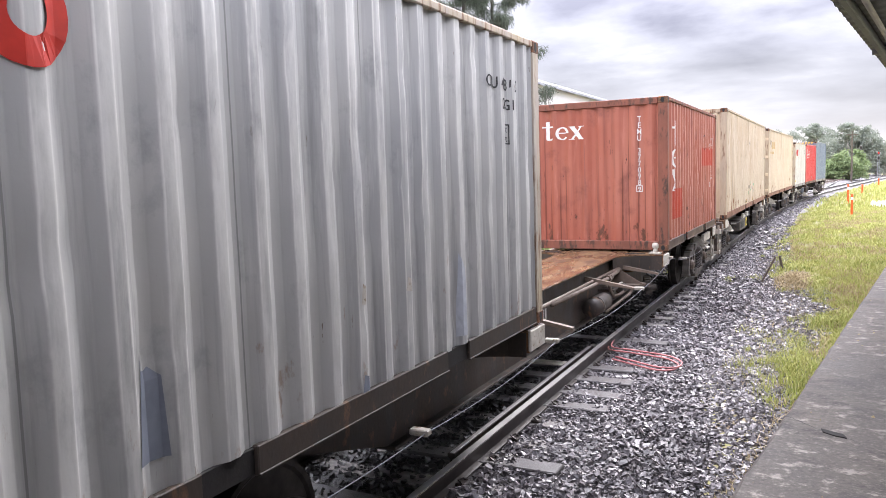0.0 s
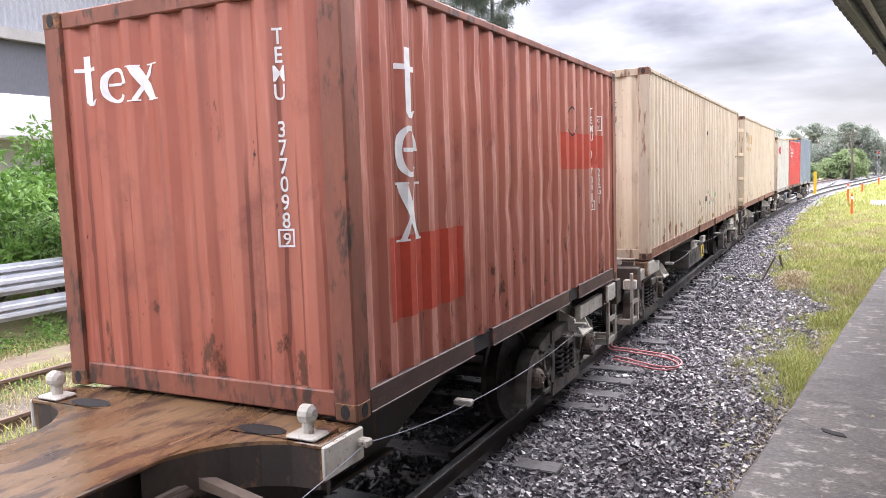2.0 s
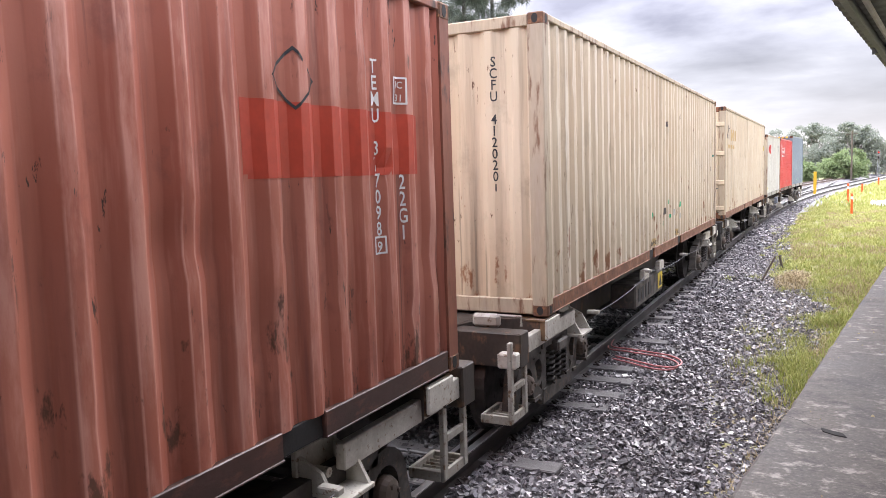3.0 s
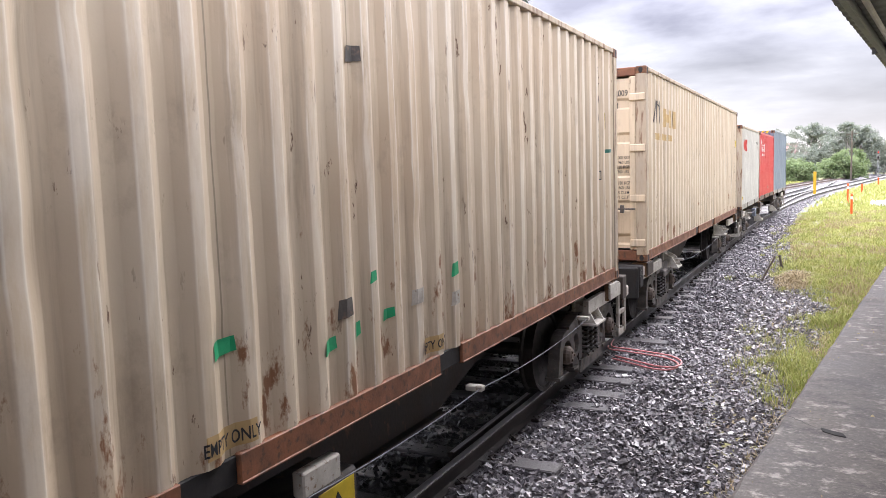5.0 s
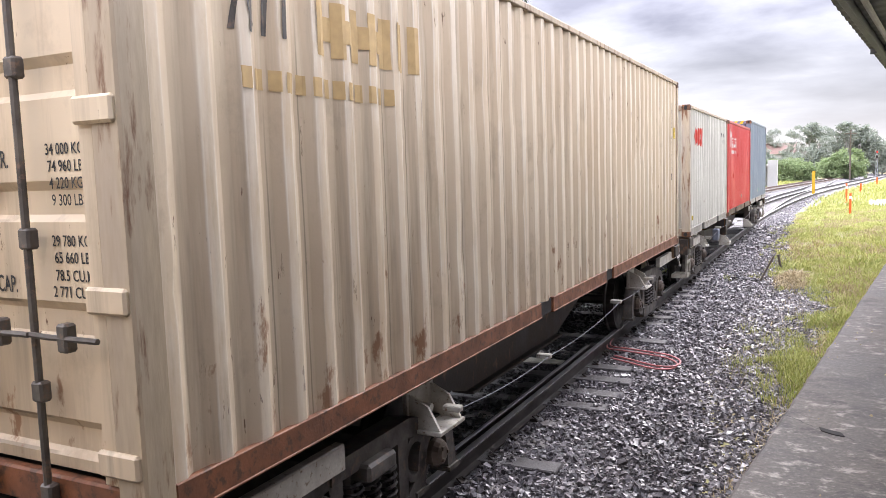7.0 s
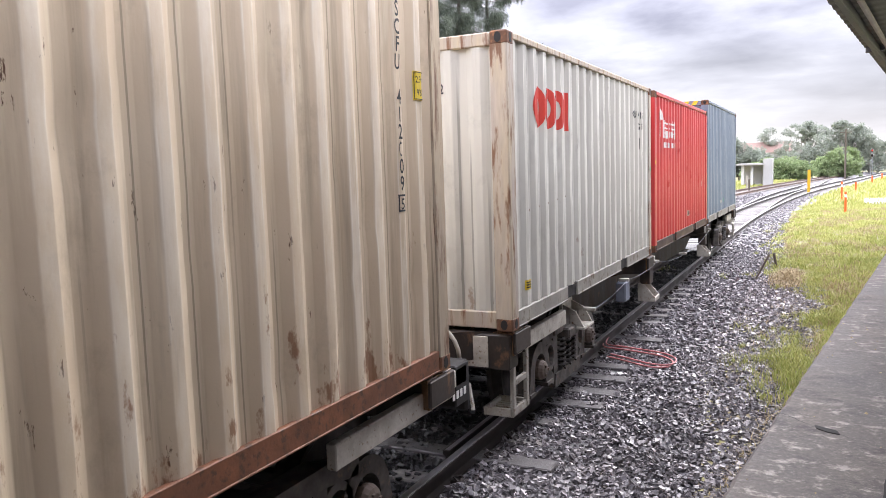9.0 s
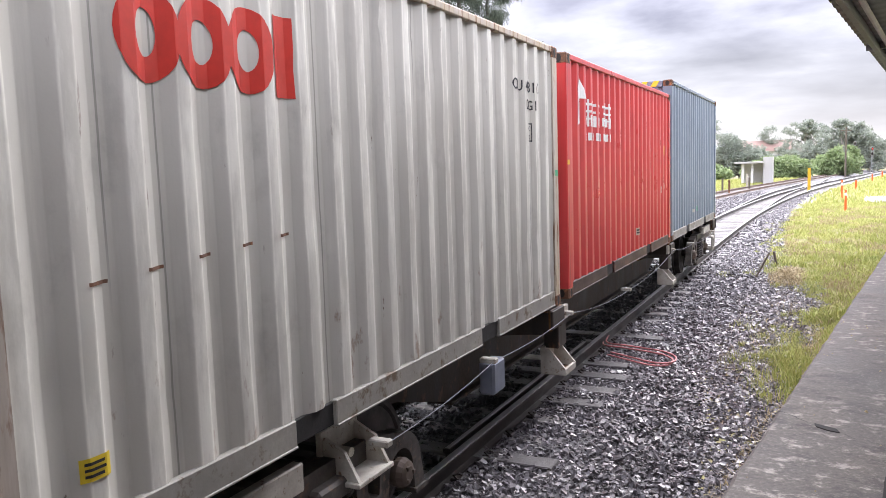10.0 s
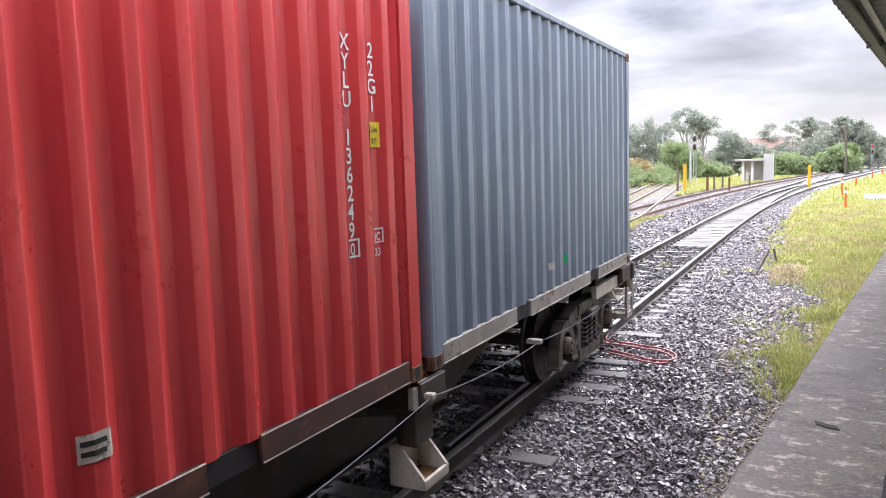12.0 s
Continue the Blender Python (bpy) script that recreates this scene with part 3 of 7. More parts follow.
def ground_sheet():
    xs = sorted({*np.arange(-24, 14, 0.5).tolist(), *[s * 14 * 1.22 ** k for k in range(1, 26) for s in (-1, 1) if s * 14 * 1.22 ** k > 14 or s * 14 * 1.22 ** k < -24]})
    ys = sorted({*np.arange(-8, 60, 0.75).tolist(), *[60 * 1.12 ** k for k in range(1, 34)], *[-8 * 1.5 ** k for k in range(1, 13)]})
    vs = [(x, y, ground_height(x, y)) for y in ys for x in xs]
    n = len(xs)
    fs = [(j * n + i, j * n + i + 1, (j + 1) * n + i + 1, (j + 1) * n + i) for j in range(len(ys) - 1) for i in range(n - 1)]
    return tagged(new("ground", raw("ground", vs, fs, M["soil"], True)), "dark soil and sparse grass beside the railway", "ground", kind="structure")


ground_sheet()
strip("ballast_bed_main", "bed of wet grey crushed stone under the main track", main_line, 3.1, -0.185, -12, 160, "ballast_bed", 0.5, 15, 0.035, 0.22)
strip("ballast_bed_loop", "weedy dirt and stone bed under the second track", loop_line, 1.9, 0.035, -10, 27, "weedbed", 0.6, 9, 0.03, 0.14)
strip("ballast_bed_yard", "grey crushed stone spread under the yard tracks", lambda y: loop_line(y) - 0.4, 2.7, -0.05, 24, 160, "yardstone", 0.5, 15, 0.03, 0.25)
strip("ballast_bed_spur", "grey crushed stone under the spur tracks", lambda y: spur_line(y) - 0.9, 2.7, -0.02, 34, 82, "weedbed", 0.5, 11, 0.03, 0.2)
strip("dirt_path", "reddish bare dirt beside the second track", lambda y: -10.1 + bend(y) * 0.6, 0.62, 0.05, -8, 34, "dirt", 0.5, 7, 0.04, 0.1)
railway("main_track", "main railway track with grey sleepers in wet ballast", main_line, 0.0, -9.0, 150.0, 165)
railway("loop_track", "weedy rusty second track beside the main line", loop_line, 0.17, -9.0, 150.0, 190, False, "oldrail")
railway("spur_track", "rusty spur track that leaves behind the second line", spur_line, 0.16, 28.0, 80.0, 85, True, "oldrail")
railway("siding_track", "rusty siding behind the spur track", siding_line, 0.14, 40.0, 80.0, 66, True, "oldrail")
railway("turnout_track", "diverging rails of a turnout on the main line", turnout_line, 0.002, 36.0, 120.0, 0, True)
long_bearer = Mesh().box(-1.5, 1.5, -0.12, 0.12, -0.14, 0.0, 0.01).data("sleeper", M["wetsleeper"])
BEARERS = (5.05, 6.27, 8.06, 8.66, 9.24, 9.80, 11.6)
for k, y in enumerate(BEARERS):
    s_ = part("sleeper", long_bearer, None, bpy.data.objects["main_track"], "long bearer end showing through the stones")
    s_.location = (main_line(y) - 0.01 + 0.03 * (k % 2), y, -0.146)
    s_.rotation_euler[2] = 0.03 * (k % 3 - 1)
# the short inner rail beside the near running rail
check = thing("check_rail", "short steel check rail inside the running rail", "rail", kind="structure")
part("rail", sweep_rail(main_line, 0.7525 - 0.125, -0.005, 5.9, 10.4, 1.0), M["rail"], check, "brown check rail")
part("running_surface", sweep_rail(main_line, 0.7525 - 0.125, -0.002, 5.92, 10.38, 1.0, [(-0.02, 0.0), (0.02, 0.0), (0.025, -0.006), (-0.025, -0.006)]), M["railtop"], check, "worn rail head")


# platform: old concrete with a cracked coping, cut at an angle to the line
PLAT = Matrix.Translation((-0.82, 0.0, 0.0)) @ Matrix.Rotation(-math.atan2(1.17, 9.19), 4, "Z")


def platform():
    top = thing("platform", "old grey concrete platform with a worn cracked edge", "platform", PLAT, kind="structure")
    y, k = -12.4, 0
    me = []
    for v in range(4):
        b = Mesh()
        n = 60
        vs = []
        for i in range(n + 1):
            yy = 7.28 * i / n
            e = 0.012 * noise.noise((yy * 4 + v * 7, v, 0)) + 0.01 * noise.noise((yy * 13, v, 5))
            vs += [(e, yy, -0.16), (e - 0.004, yy, -0.025), (e + 0.02, yy, 0.0), (0.62 + 0.01 * noise.noise((yy * 5, v, 9)), yy, 0.004 * noise.noise((yy, v, 3)))]
        fs = []
        for i in range(n):
            for j in range(3):
                a = i * 4 + j
                fs.append((a, a + 1, a + 5, a + 4))
        fs += [(0, 3, 2, 1), (n * 4, n * 4 + 1, n * 4 + 2, n * 4 + 3)]
        me.append(b.add(vs, fs).data("coping_slab", M["concrete"]))
    while y < 42:
        s = part("coping_slab", me[k % 4], None, top)
        s.location = (0.0, y, 1.0 + 0.006 * ((k * 7) % 3 - 1))
        y += 7.295
        k += 1
    b = Mesh()
    nx, ny = 14, 70
    vs = [(0.635 + 5.4 * i / nx, -10 + 52 * j / ny, 0.985 + 0.012 * noise.noise((i * 0.9, j * 0.8, 1))) for j in range(ny + 1) for i in range(nx + 1)]
    fs = [(j * (nx + 1) + i, j * (nx + 1) + i + 1, (j + 1) * (nx + 1) + i + 1, (j + 1) * (nx + 1) + i) for j in range(ny) for i in range(nx)]
    part("paving", b.add(vs, fs), M["concrete"], top, "patched worn concrete paving")
    inv = PLAT.inverted()
    r = random.Random(4)
    for pts, wide in ((((-0.23, 4.79), (-0.15, 4.74), (-0.09, 4.66), (-0.03, 4.60)), 0.005), (((0.1, 4.52), (0.15, 4.46), (0.2, 4.40)), 0.003), (((0.13, 9.9), (0.4, 9.6), (0.62, 9.55)), 0.006), (((0.38, 7.9), (0.55, 7.75)), 0.005)):
        P = []
        for (xa, ya), (xb, yb) in zip(pts, pts[1:]):
            P += [inv @ Vector((xa + (xb - xa) * k / 5 + r.uniform(-0.006, 0.006), ya + (yb - ya) * k / 5 + r.uniform(-0.006, 0.006), 0)) for k in range(5)]
        n = len(P)
        half = [wide * r.uniform(0.3, 1.0) for _ in P]
        edge = [(p.x, p.y + h_, 1.0125) for p, h_ in zip(P, half)] + [(p.x, p.y - h_, 1.0125) for p, h_ in reversed(list(zip(P, half)))]
        part("crack", raw("crack", edge, [(i, i + 1, 2 * n - 2 - i, 2 * n - 1 - i) for i in range(n - 1)], M["black"]), None, top, "dark open crack")
    hp = [inv @ Vector((x, y, 0)) for x, y in ((-0.01, 4.615), (0.10, 4.555), (0.115, 4.50), (0.06, 4.515), (0.0, 4.56))]
    part("pothole", Mesh().prism([(p.x, p.y) for p in hp], "z", 1.004, 1.0125), M["black"], top, "small dark hole")
    # crumbled joint between the coping and the paving
    joint = [(0.615 + 0.012 * noise.noise((y * 3.1, 0, 2)) - 0.016 * (0.6 + noise.noise((y * 5.0, 7, 2))), y, 1.0135) for y in np.arange(0.0, 16.0, 0.06)]
    other = [(x + 0.028 + 0.03 * abs(noise.noise((y * 6.3, 3, 2))), y, 1.0135) for x, y, _ in joint]
    n = len(joint)
    part("open_joint", raw("open_joint", joint + other, [(i, i + 1, n + i + 1, n + i) for i in range(n - 1)], M["black"]), None, top, "crumbled dark joint along the coping")
    part("platform_wall", Mesh().box(0.03, 0.4, -10, 42, -0.6, 0.85, 0.01), M["concrete"], top, "stained concrete platform face")
    part("fill", Mesh().box(0.42, 6.03, -10, 42, -0.6, 0.94, 0.01), M["concrete"], top)
    return top


platform()


# canopy over the platform
def canopy():
    top = thing("platform_canopy", "dark grey corrugated steel platform canopy on posts", "canopy", PLAT, kind="structure")
    vs, fs = [], []
    n = 400
    for i in range(n + 1):
        y = -8 + 40 * i / n
        w = 0.007 * (1 if i % 4 in (0, 1) else -1)
        vs += [(-0.43, y, 4.32 + w), (5.6, y, 4.75 + w), (-0.43, y, 4.305 + w), (5.6, y, 4.735 + w)]
    for i in range(n):
        a, b = i * 4, i * 4 + 4
        fs += [(a, a + 1, b + 1, b), (a + 2, b + 2, b + 3, a + 3), (a, b, b + 2, a + 2), (a + 1, a + 3, b + 3, b + 1)]
    part("roof_sheet", Mesh().add(vs, fs), M["canopy"], top, "corrugated roof sheet")
    part("eave_purlin", Mesh().box(-0.28, -0.20, -8, 32, 4.16, 4.29, 0.01), M["canopy"], top)
    part("conduit_pipe", Mesh().tube([(-0.08, -8, 4.24), (-0.08, 32, 4.24)], 0.035, 10), M["ledge"], top, "pale conduit under the eave")
    part("inner_purlin", Mesh().box(1.7, 1.82, -8, 32, 4.28, 4.44, 0.01), M["canopy"], top)
    for k, y in enumerate((-5, 1.5, 8, 14.5, 21, 27.5)):
        part("rafter", Mesh().prism([(-0.4, 4.2), (5.5, 4.62), (5.5, 4.72), (-0.4, 4.29)], "y", y, y + 0.09), M["canopy"], top)
        part("canopy_post", Mesh().box(3.0, 3.12, y, y + 0.12, 0.98, 4.5, 0.01), M["canopy"], top)
    return top


canopy()
# plain unseen walls behind the camera, added to block light on the train
light_block = thing("light_block_wall", "plain pale wall out of view, added to block light", "wall", PLAT, kind="structure")
part("wall", Mesh().box(4.6, 5.0, -10, 9, 0.9, 4.5, 0.02), M["wallwhite"], light_block)
part("wall", Mesh().box(0.6, 4.6, -10.4, -10.0, 0.9, 4.3, 0.02), M["wallwhite"], light_block)


# ---- warehouse ----
def warehouse():
    top = thing("warehouse", "long grey industrial warehouse with pale concrete bands", "building")
    y0, y1 = -4.0, 54.0
    part("lower_wall", Mesh().box(-21.6, -21.1, y0, y1, -0.3, 3.9, 0.01), M["wallgrey"], top, "stained pale concrete lower wall")
    part("concrete_band", Mesh().box(-21.6, -20.0, y0, y1, 3.85, 5.05, 0.02), M["wallwhite"], top, "overhanging off-white concrete band")
    part("drip_edge", Mesh().box(-20.0, -19.94, y0, y1, 3.83, 3.93, 0.01), M["ledge"], top)
    y = y0
    me = Mesh().box(-0.12, 0.0, 0.0, 2.36, 5.05, 6.5, 0.015).data("dark_panel", M["walldark"])
    while y < y1 - 1:
        p = part("dark_panel", me, None, top)
        p.location = (-20.06, y, 0)
        part("joint_strip", Mesh().box(-20.12, -20.045, y + 2.36, y + 2.41, 5.05, 6.5, 0.004), M["cladding"], top)
        y += 2.41
    part("back_wall", Mesh().box(-21.5, -20.2, y0, y1, 5.0, 11.4, 0.01), M["walldark"], top)
    for z, h in ((6.5, 0.30), (8.75, 0.26)):
        part("gutter", Mesh().prism([(-20.2, z), (-19.82, z), (-19.78, z + h), (-20.2, z + h)], "y", y0, y1), M["ledge"], top, "light steel gutter")
    for z0, z1 in ((6.8, 8.75), (9.0, 11.6)):
        vs, fs = [], []
        n = int((y1 - y0) / 0.095)
        for i in range(n + 1):
            x = -20.0 if i % 2 else -20.045
            for d in (0.0, 0.03):
                yy = y0 + 0.095 * i + d
                vs += [(x, yy, z0), (x, yy, z1)]
        m = len(vs) // 2
        for i in range(m - 1):
            fs.append((2 * i, 2 * i + 2, 2 * i + 3, 2 * i + 1))
        part("corrugated_cladding", Mesh().add(vs, fs), M["cladding"], top, "grey ribbed steel cladding")
    for y, z0, z1, w in ((21.9, 1.55, 3.05, 0.75), (26.3, 1.2, 3.2, 0.75), (28.4, 1.2, 3.2, 0.75), (14.0, 1.4, 3.0, 0.8), (33.0, 1.2, 3.2, 0.75)):
        w1 = part("window", Mesh().box(-21.09, -21.04, y, y + w, z0, z1, 0.008), M["glass"], top, "dark narrow window")
        part("window_frame", Mesh().box(-21.09, -21.02, y - 0.05, y, z0 - 0.05, z1 + 0.05).box(-21.09, -21.02, y + w, y + w + 0.05, z0 - 0.05, z1 + 0.05), M["wallgrey"], w1)
    b = Mesh().tube([(-20.6, 24.2, 3.83), (-20.6, 24.2, 3.45), (-20.5, 24.3, 3.38), (-20.2, 24.7, 3.38)], 0.11, 10)
    part("downpipe", b, M["wallwhite"], top, "white downpipe elbow")
    part("roof", Mesh().prism([(-20.0, 11.6), (-20.2, 11.75), (-45, 13.5), (-45, 11.2)], "y", y0, y1), M["cladding"], top)
    part("end_wall", Mesh().box(-45, -21.3, y1 - 0.3, y1, -0.3, 11.3, 0.01), M["wallwhite"], top)
    # the lower pale shed beyond
    sh = thing("shed", "pale blue gabled steel shed behind the trees", "building")
    part("wall", Mesh().prism([(-20.2, -0.3), (-20.2, 9.2), (-27, 11.6), (-34, 9.2), (-34, -0.3)], "y", 57.0, 84.0), M["wallwhite"], sh)
    part("roof", Mesh().prism([(-19.8, 9.1), (-19.8, 9.3), (-27, 11.95), (-34.4, 9.3), (-34.4, 9.1), (-27, 11.7)], "y", 56.6, 84.4), M["cladding"], sh, "blue-grey roof")


warehouse()


# ---- train ----
def advance(t):
    return 12.96 - 4.7003 * t + 0.12 * max(0.0, 1.0 - t / 1.5) ** 2


def train_pose(yc, hb, t):
    y = yc + advance(t)
    xa, xb = main_line(y - hb), main_line(y + hb)
    return pose((xa + xb) / 2, y, 0.0, 0, 0, -math.degrees(math.atan2(xb - xa, 2 * hb)))


RIDERS = []
AXLES = []
BASE_Z = 1.075
PITCH = 0.278


FOLDS = ((0.0, 0.0), (0.003, 0.0), (0.067, 0.0), (0.0705, -0.0006), (0.074, -0.0025), (0.134, -0.0335), (0.1375, -0.0354), (0.141, -0.036), (0.205, -0.036), (0.2085, -0.0354), (0.212, -0.0335), (0.272, -0.0025), (0.2755, -0.0006), (0.278, 0.0))
RIB_BREAKS = tuple(a for a, _ in FOLDS[1:-1])
ROWS = 20


def rib(u):
    """Depth of the corrugation at u metres along a wall: 0 on the outer flat."""
    w = u % PITCH
    for (a, da), (b_, db) in zip(FOLDS, FOLDS[1:]):
        if w <= b_:
            return da + (db - da) * (w - a) / (b_ - a)
    return 0.0


def wall_depth(u, z, length, z0, z1, seed, dent):
    """The corrugation with its dents and waves."""
    d = rib(u) if 0.03 < u < length - 0.03 else 0.0
    a = noise.noise((u * 1.3 + seed * 9.1, z * 1.1, seed)) + 0.6 * noise.noise((u * 4.0, z * 3.0, seed * 3.3))
    hit = max(0.0, noise.noise((u * 2.6, z * 2.2, seed + 40)) - 0.35) * 2.0
    knock = max(0.0, noise.noise((u * 6.5, z * 5.0, seed + 80)) - 0.42) * 1.6
    edge = min(1.0, max(0.0, (z - z0) * 4), max(0.0, (z1 - z) * 4))
    return d + edge * dent * (0.16 * a - 0.8 * hit - knock)


def corrugated(length, z0, z1, seed, dent):
    """A wall in its own plane: u along, w outwards, z up."""
    us = [u for u in sorted({k * PITCH + b for k in range(int(length / PITCH) + 2) for b in RIB_BREAKS}) if 0.01 < u < length - 0.01] + [0.0, length]
    us.sort()
    vs, fs = [], []
    for j in range(ROWS + 1):
        z = z0 + (z1 - z0) * j / ROWS
        for u in us:
            vs.append((u, wall_depth(u, z, length, z0, z1, seed, dent), z))
    n = len(us)
    for j in range(ROWS):
        for i in range(n - 1):
            fs.append((j * n + i, j * n + i + 1, (j + 1) * n + i + 1, (j + 1) * n + i))
    return vs, fs


def text_flat(body, size, spacing=1.0):
    """Flat outline letters as points and faces, from the built-in font."""
    cu = bpy.data.curves.new("letters", "FONT")
    cu.body, cu.size, cu.space_line, cu.align_x = body, size, spacing, "CENTER"
    cu.resolution_u = 3
    cu.offset = 0.012 * size
    ob = bpy.data.objects.new("letters", cu)
    scene.collection.objects.link(ob)
    me = bpy.data.meshes.new_from_object(ob.evaluated_get(bpy.context.evaluated_depsgraph_get()))
    vs, fs = [tuple(v.co[:2]) for v in me.vertices], [tuple(p.vertices) for p in me.polygons]
    bpy.data.objects.remove(ob)
    bpy.data.meshes.remove(me)
    bpy.data.curves.remove(cu)
    return vs, fs


def rect(u0, u1, z0, z1):
    return [(u0, z0), (u1, z0), (u1, z1), (u0, z1)], [(0, 1, 2, 3)]


def poly(*pts):
    return list(pts), [tuple(range(len(pts)))]


def ring(cu, cz, ru, rz, wu, wz, a0=0, a1=360, n=28):
    vs, fs = [], []
    for i in range(n + 1):
        a = radians(a0 + (a1 - a0) * i / n)
        vs += [(cu + ru * math.cos(a), cz + rz * math.sin(a)), (cu + (ru - wu) * math.cos(a), cz + (rz - wz) * math.sin(a))]
    for i in range(n):
        fs.append((2 * i, 2 * i + 2, 2 * i + 3, 2 * i + 1))
    return vs, fs


def join(*shapes):
    vs, fs = [], []
    for v, f in shapes:
        k = len(vs)
        vs += v
        fs += [tuple(i + k for i in q) for q in f]
    return vs, fs


def moved(shape, du, dz, su=1.0, sz=1.0):
    return [(u * su + du, z * sz + dz) for u, z in shape[0]], shape[1]


def stencil(name, shape, mat, parent, place, lift=0.004, flat=False, label=""):
    """Lays a flat shape (u, z) on a corrugated wall: cut at the folds, then pressed into them."""
    bm = bmesh.new()
    vv = [bm.verts.new((u, 0, z)) for u, z in shape[0]]
    for f in shape[1]:
        try:
            bm.faces.new([vv[i] for i in f])
        except ValueError:
            pass
    wall = None if flat else place(None, None, None)
    if wall:
        lo, hi = min(u for u, _ in shape[0]), max(u for u, _ in shape[0])
        zl, zh = min(z for _, z in shape[0]), max(z for _, z in shape[0])
        cuts = [(k * PITCH + b, (1, 0, 0)) for k in range(int(lo / PITCH) - 1, int(hi / PITCH) + 2) for b in RIB_BREAKS if lo < k * PITCH + b < hi]
        cuts += [(z, (0, 0, 1)) for z in (wall[1] + (wall[2] - wall[1]) * j / ROWS for j in range(1, ROWS)) if zl < z < zh]
        for u, n in cuts:
            bmesh.ops.bisect_plane(bm, geom=bm.verts[:] + bm.edges[:] + bm.faces[:], plane_co=(u, 0, u), plane_no=n)
    for v in bm.verts:
        u, z = v.co.x, v.co.z
        v.co = place(u, (wall_depth(u, z, *wall) if wall else 0.0) + lift, z)
    me = bpy.data.meshes.new(name)
    bm.to_mesh(me)
    bm.free()
    me.materials.append(M[mat])
    ob = new(name, me)
    ob.parent = parent
    return tagged(ob, label)


def container(label, paint, L, H, yc, seed, dent=0.02, near="plain", rail=None, pockets=True, sill=None, cast="rust", ribbed_start=0.17):
    """An ISO box, origin at the middle of its foot; the near end faces -y."""
    top = thing("shipping_container", label, "shipping container", group="containers on the train")
    rail = rail or paint
    sill = sill or rail
    W = 1.219
    h = L / 2
    post = 0.16
    body = M[paint]
    # long walls
    for s, nm in ((1, "side_wall"), (-1, "side_wall")):
        vs, fs = corrugated(L - 2 * post, 0.15, H - 0.05, seed + (0 if s > 0 else 5), dent)
        vs = [(s * (W - 0.014 + w), -h + post + u, z) for u, w, z in vs]
        ob = part(nm, raw(nm, vs, fs, body, True), None, top)
    # near end
    if near == "plain":
        vs, fs = corrugated(2 * W - 2 * post, 0.15, H - 0.09, seed + 2, dent * 0.6)
        part("end_wall", raw("end_wall", [(-W + post + u, -h + 0.03 - w, z) for u, w, z in vs], fs, body, True), None, top)
    else:
        door_end(top, paint, W, h, H, seed)
    vs, fs = corrugated(2 * W - 2 * post, 0.15, H - 0.09, seed + 3, dent * 0.5)
    part("end_wall", raw("end_wall", [(-W + post + u, h - 0.03 + w, z) for u, w, z in vs], fs, body, True), None, top)
    # roof and floor
    part("roof", Mesh().box(-W + 0.03, W - 0.03, -h + 0.05, h - 0.05, H - 0.04, H - 0.012, 0.004), body, top)
    part("floor", Mesh().box(-W + 0.06, W - 0.06, -h + 0.05, h - 0.05, 0.05, 0.15, 0.004), M["black"], top)
    for s in (-1, 1):
        part("top_rail", Mesh().box(min(s * (W - 0.055), s * W), max(s * (W - 0.055), s * W), -h + post, h - post, H - 0.066, H - 0.004, 0.008), M[rail], top)
        cuts = [(-h + post, h - post)]
        if pockets:
            cuts = [(-h + post, -1.38), (-1.02, 1.02), (1.38, h - post)]
        for a, c in cuts:
            b = Mesh()
            b.box(min(s * (W - 0.045), s * (W - 0.006)), max(s * (W - 0.045), s * (W - 0.006)), a, c, 0.015, 0.162, 0.006)
            b.box(min(s * (W - 0.05), s * (W + 0.0)), max(s * (W - 0.05), s * (W + 0.0)), a, c, 0.012, 0.026, 0.004)
            part("bottom_rail", b, M[sill], top, "grimy bottom side rail")
        if pockets:
            for y in (-1.2, 1.2):
                part("fork_pocket", Mesh().box(min(s * (W - 0.3), s * (W - 0.03)), max(s * (W - 0.3), s * (W - 0.03)), y - 0.18, y + 0.18, 0.02, 0.15, 0.003), M["black"], top, "dark fork pocket")
    for y in (-1, 1):
        yy = y * (h - 0.02)
        if not (y < 0 and near != "plain"):
            part("end_header", Mesh().box(-W + post, W - post, min(yy, yy - y * 0.06), max(yy, yy - y * 0.06), H - 0.12, H - 0.004, 0.01), M[rail], top)
        part("end_sill", Mesh().box(-W + post, W - post, min(yy, yy - y * 0.06), max(yy, yy - y * 0.06), 0.015, 0.17, 0.01), M[rail if near == "plain" else "orange_rust"], top)
        for x in (-1, 1):
            x0, x1 = sorted((x * (W - 0.155), x * W))
            y0, y1 = sorted((y * (h - 0.15), y * h))
            part("corner_post", Mesh().prism([(x * W, y * (h - 0.15)), (x * W, y * (h - 0.012)), (x * (W - 0.012), y * h), (x * (W - 0.155), y * h),
                                              (x * (W - 0.155), y * (h - 0.045)), (x * (W - 0.05), y * (h - 0.055)), (x * (W - 0.05), y * (h - 0.15))], "z", 0.11, H - 0.11), M[rail], top)
            for z0 in (0.0, H - 0.118):
                c = part("corner_casting", Mesh().box(x0 - (0.003 if x < 0 else 0), x1 + (0.003 if x > 0 else 0), y0 - (0.003 if y < 0 else 0), y1 + (0.003 if y > 0 else 0), z0, z0 + 0.118, 0.012), M[cast], top, "worn steel corner casting")
                n = 12
                hole = [(0.032 * math.cos(2 * math.pi * k / n), 0.045 * math.sin(2 * math.pi * k / n)) for k in range(n)]
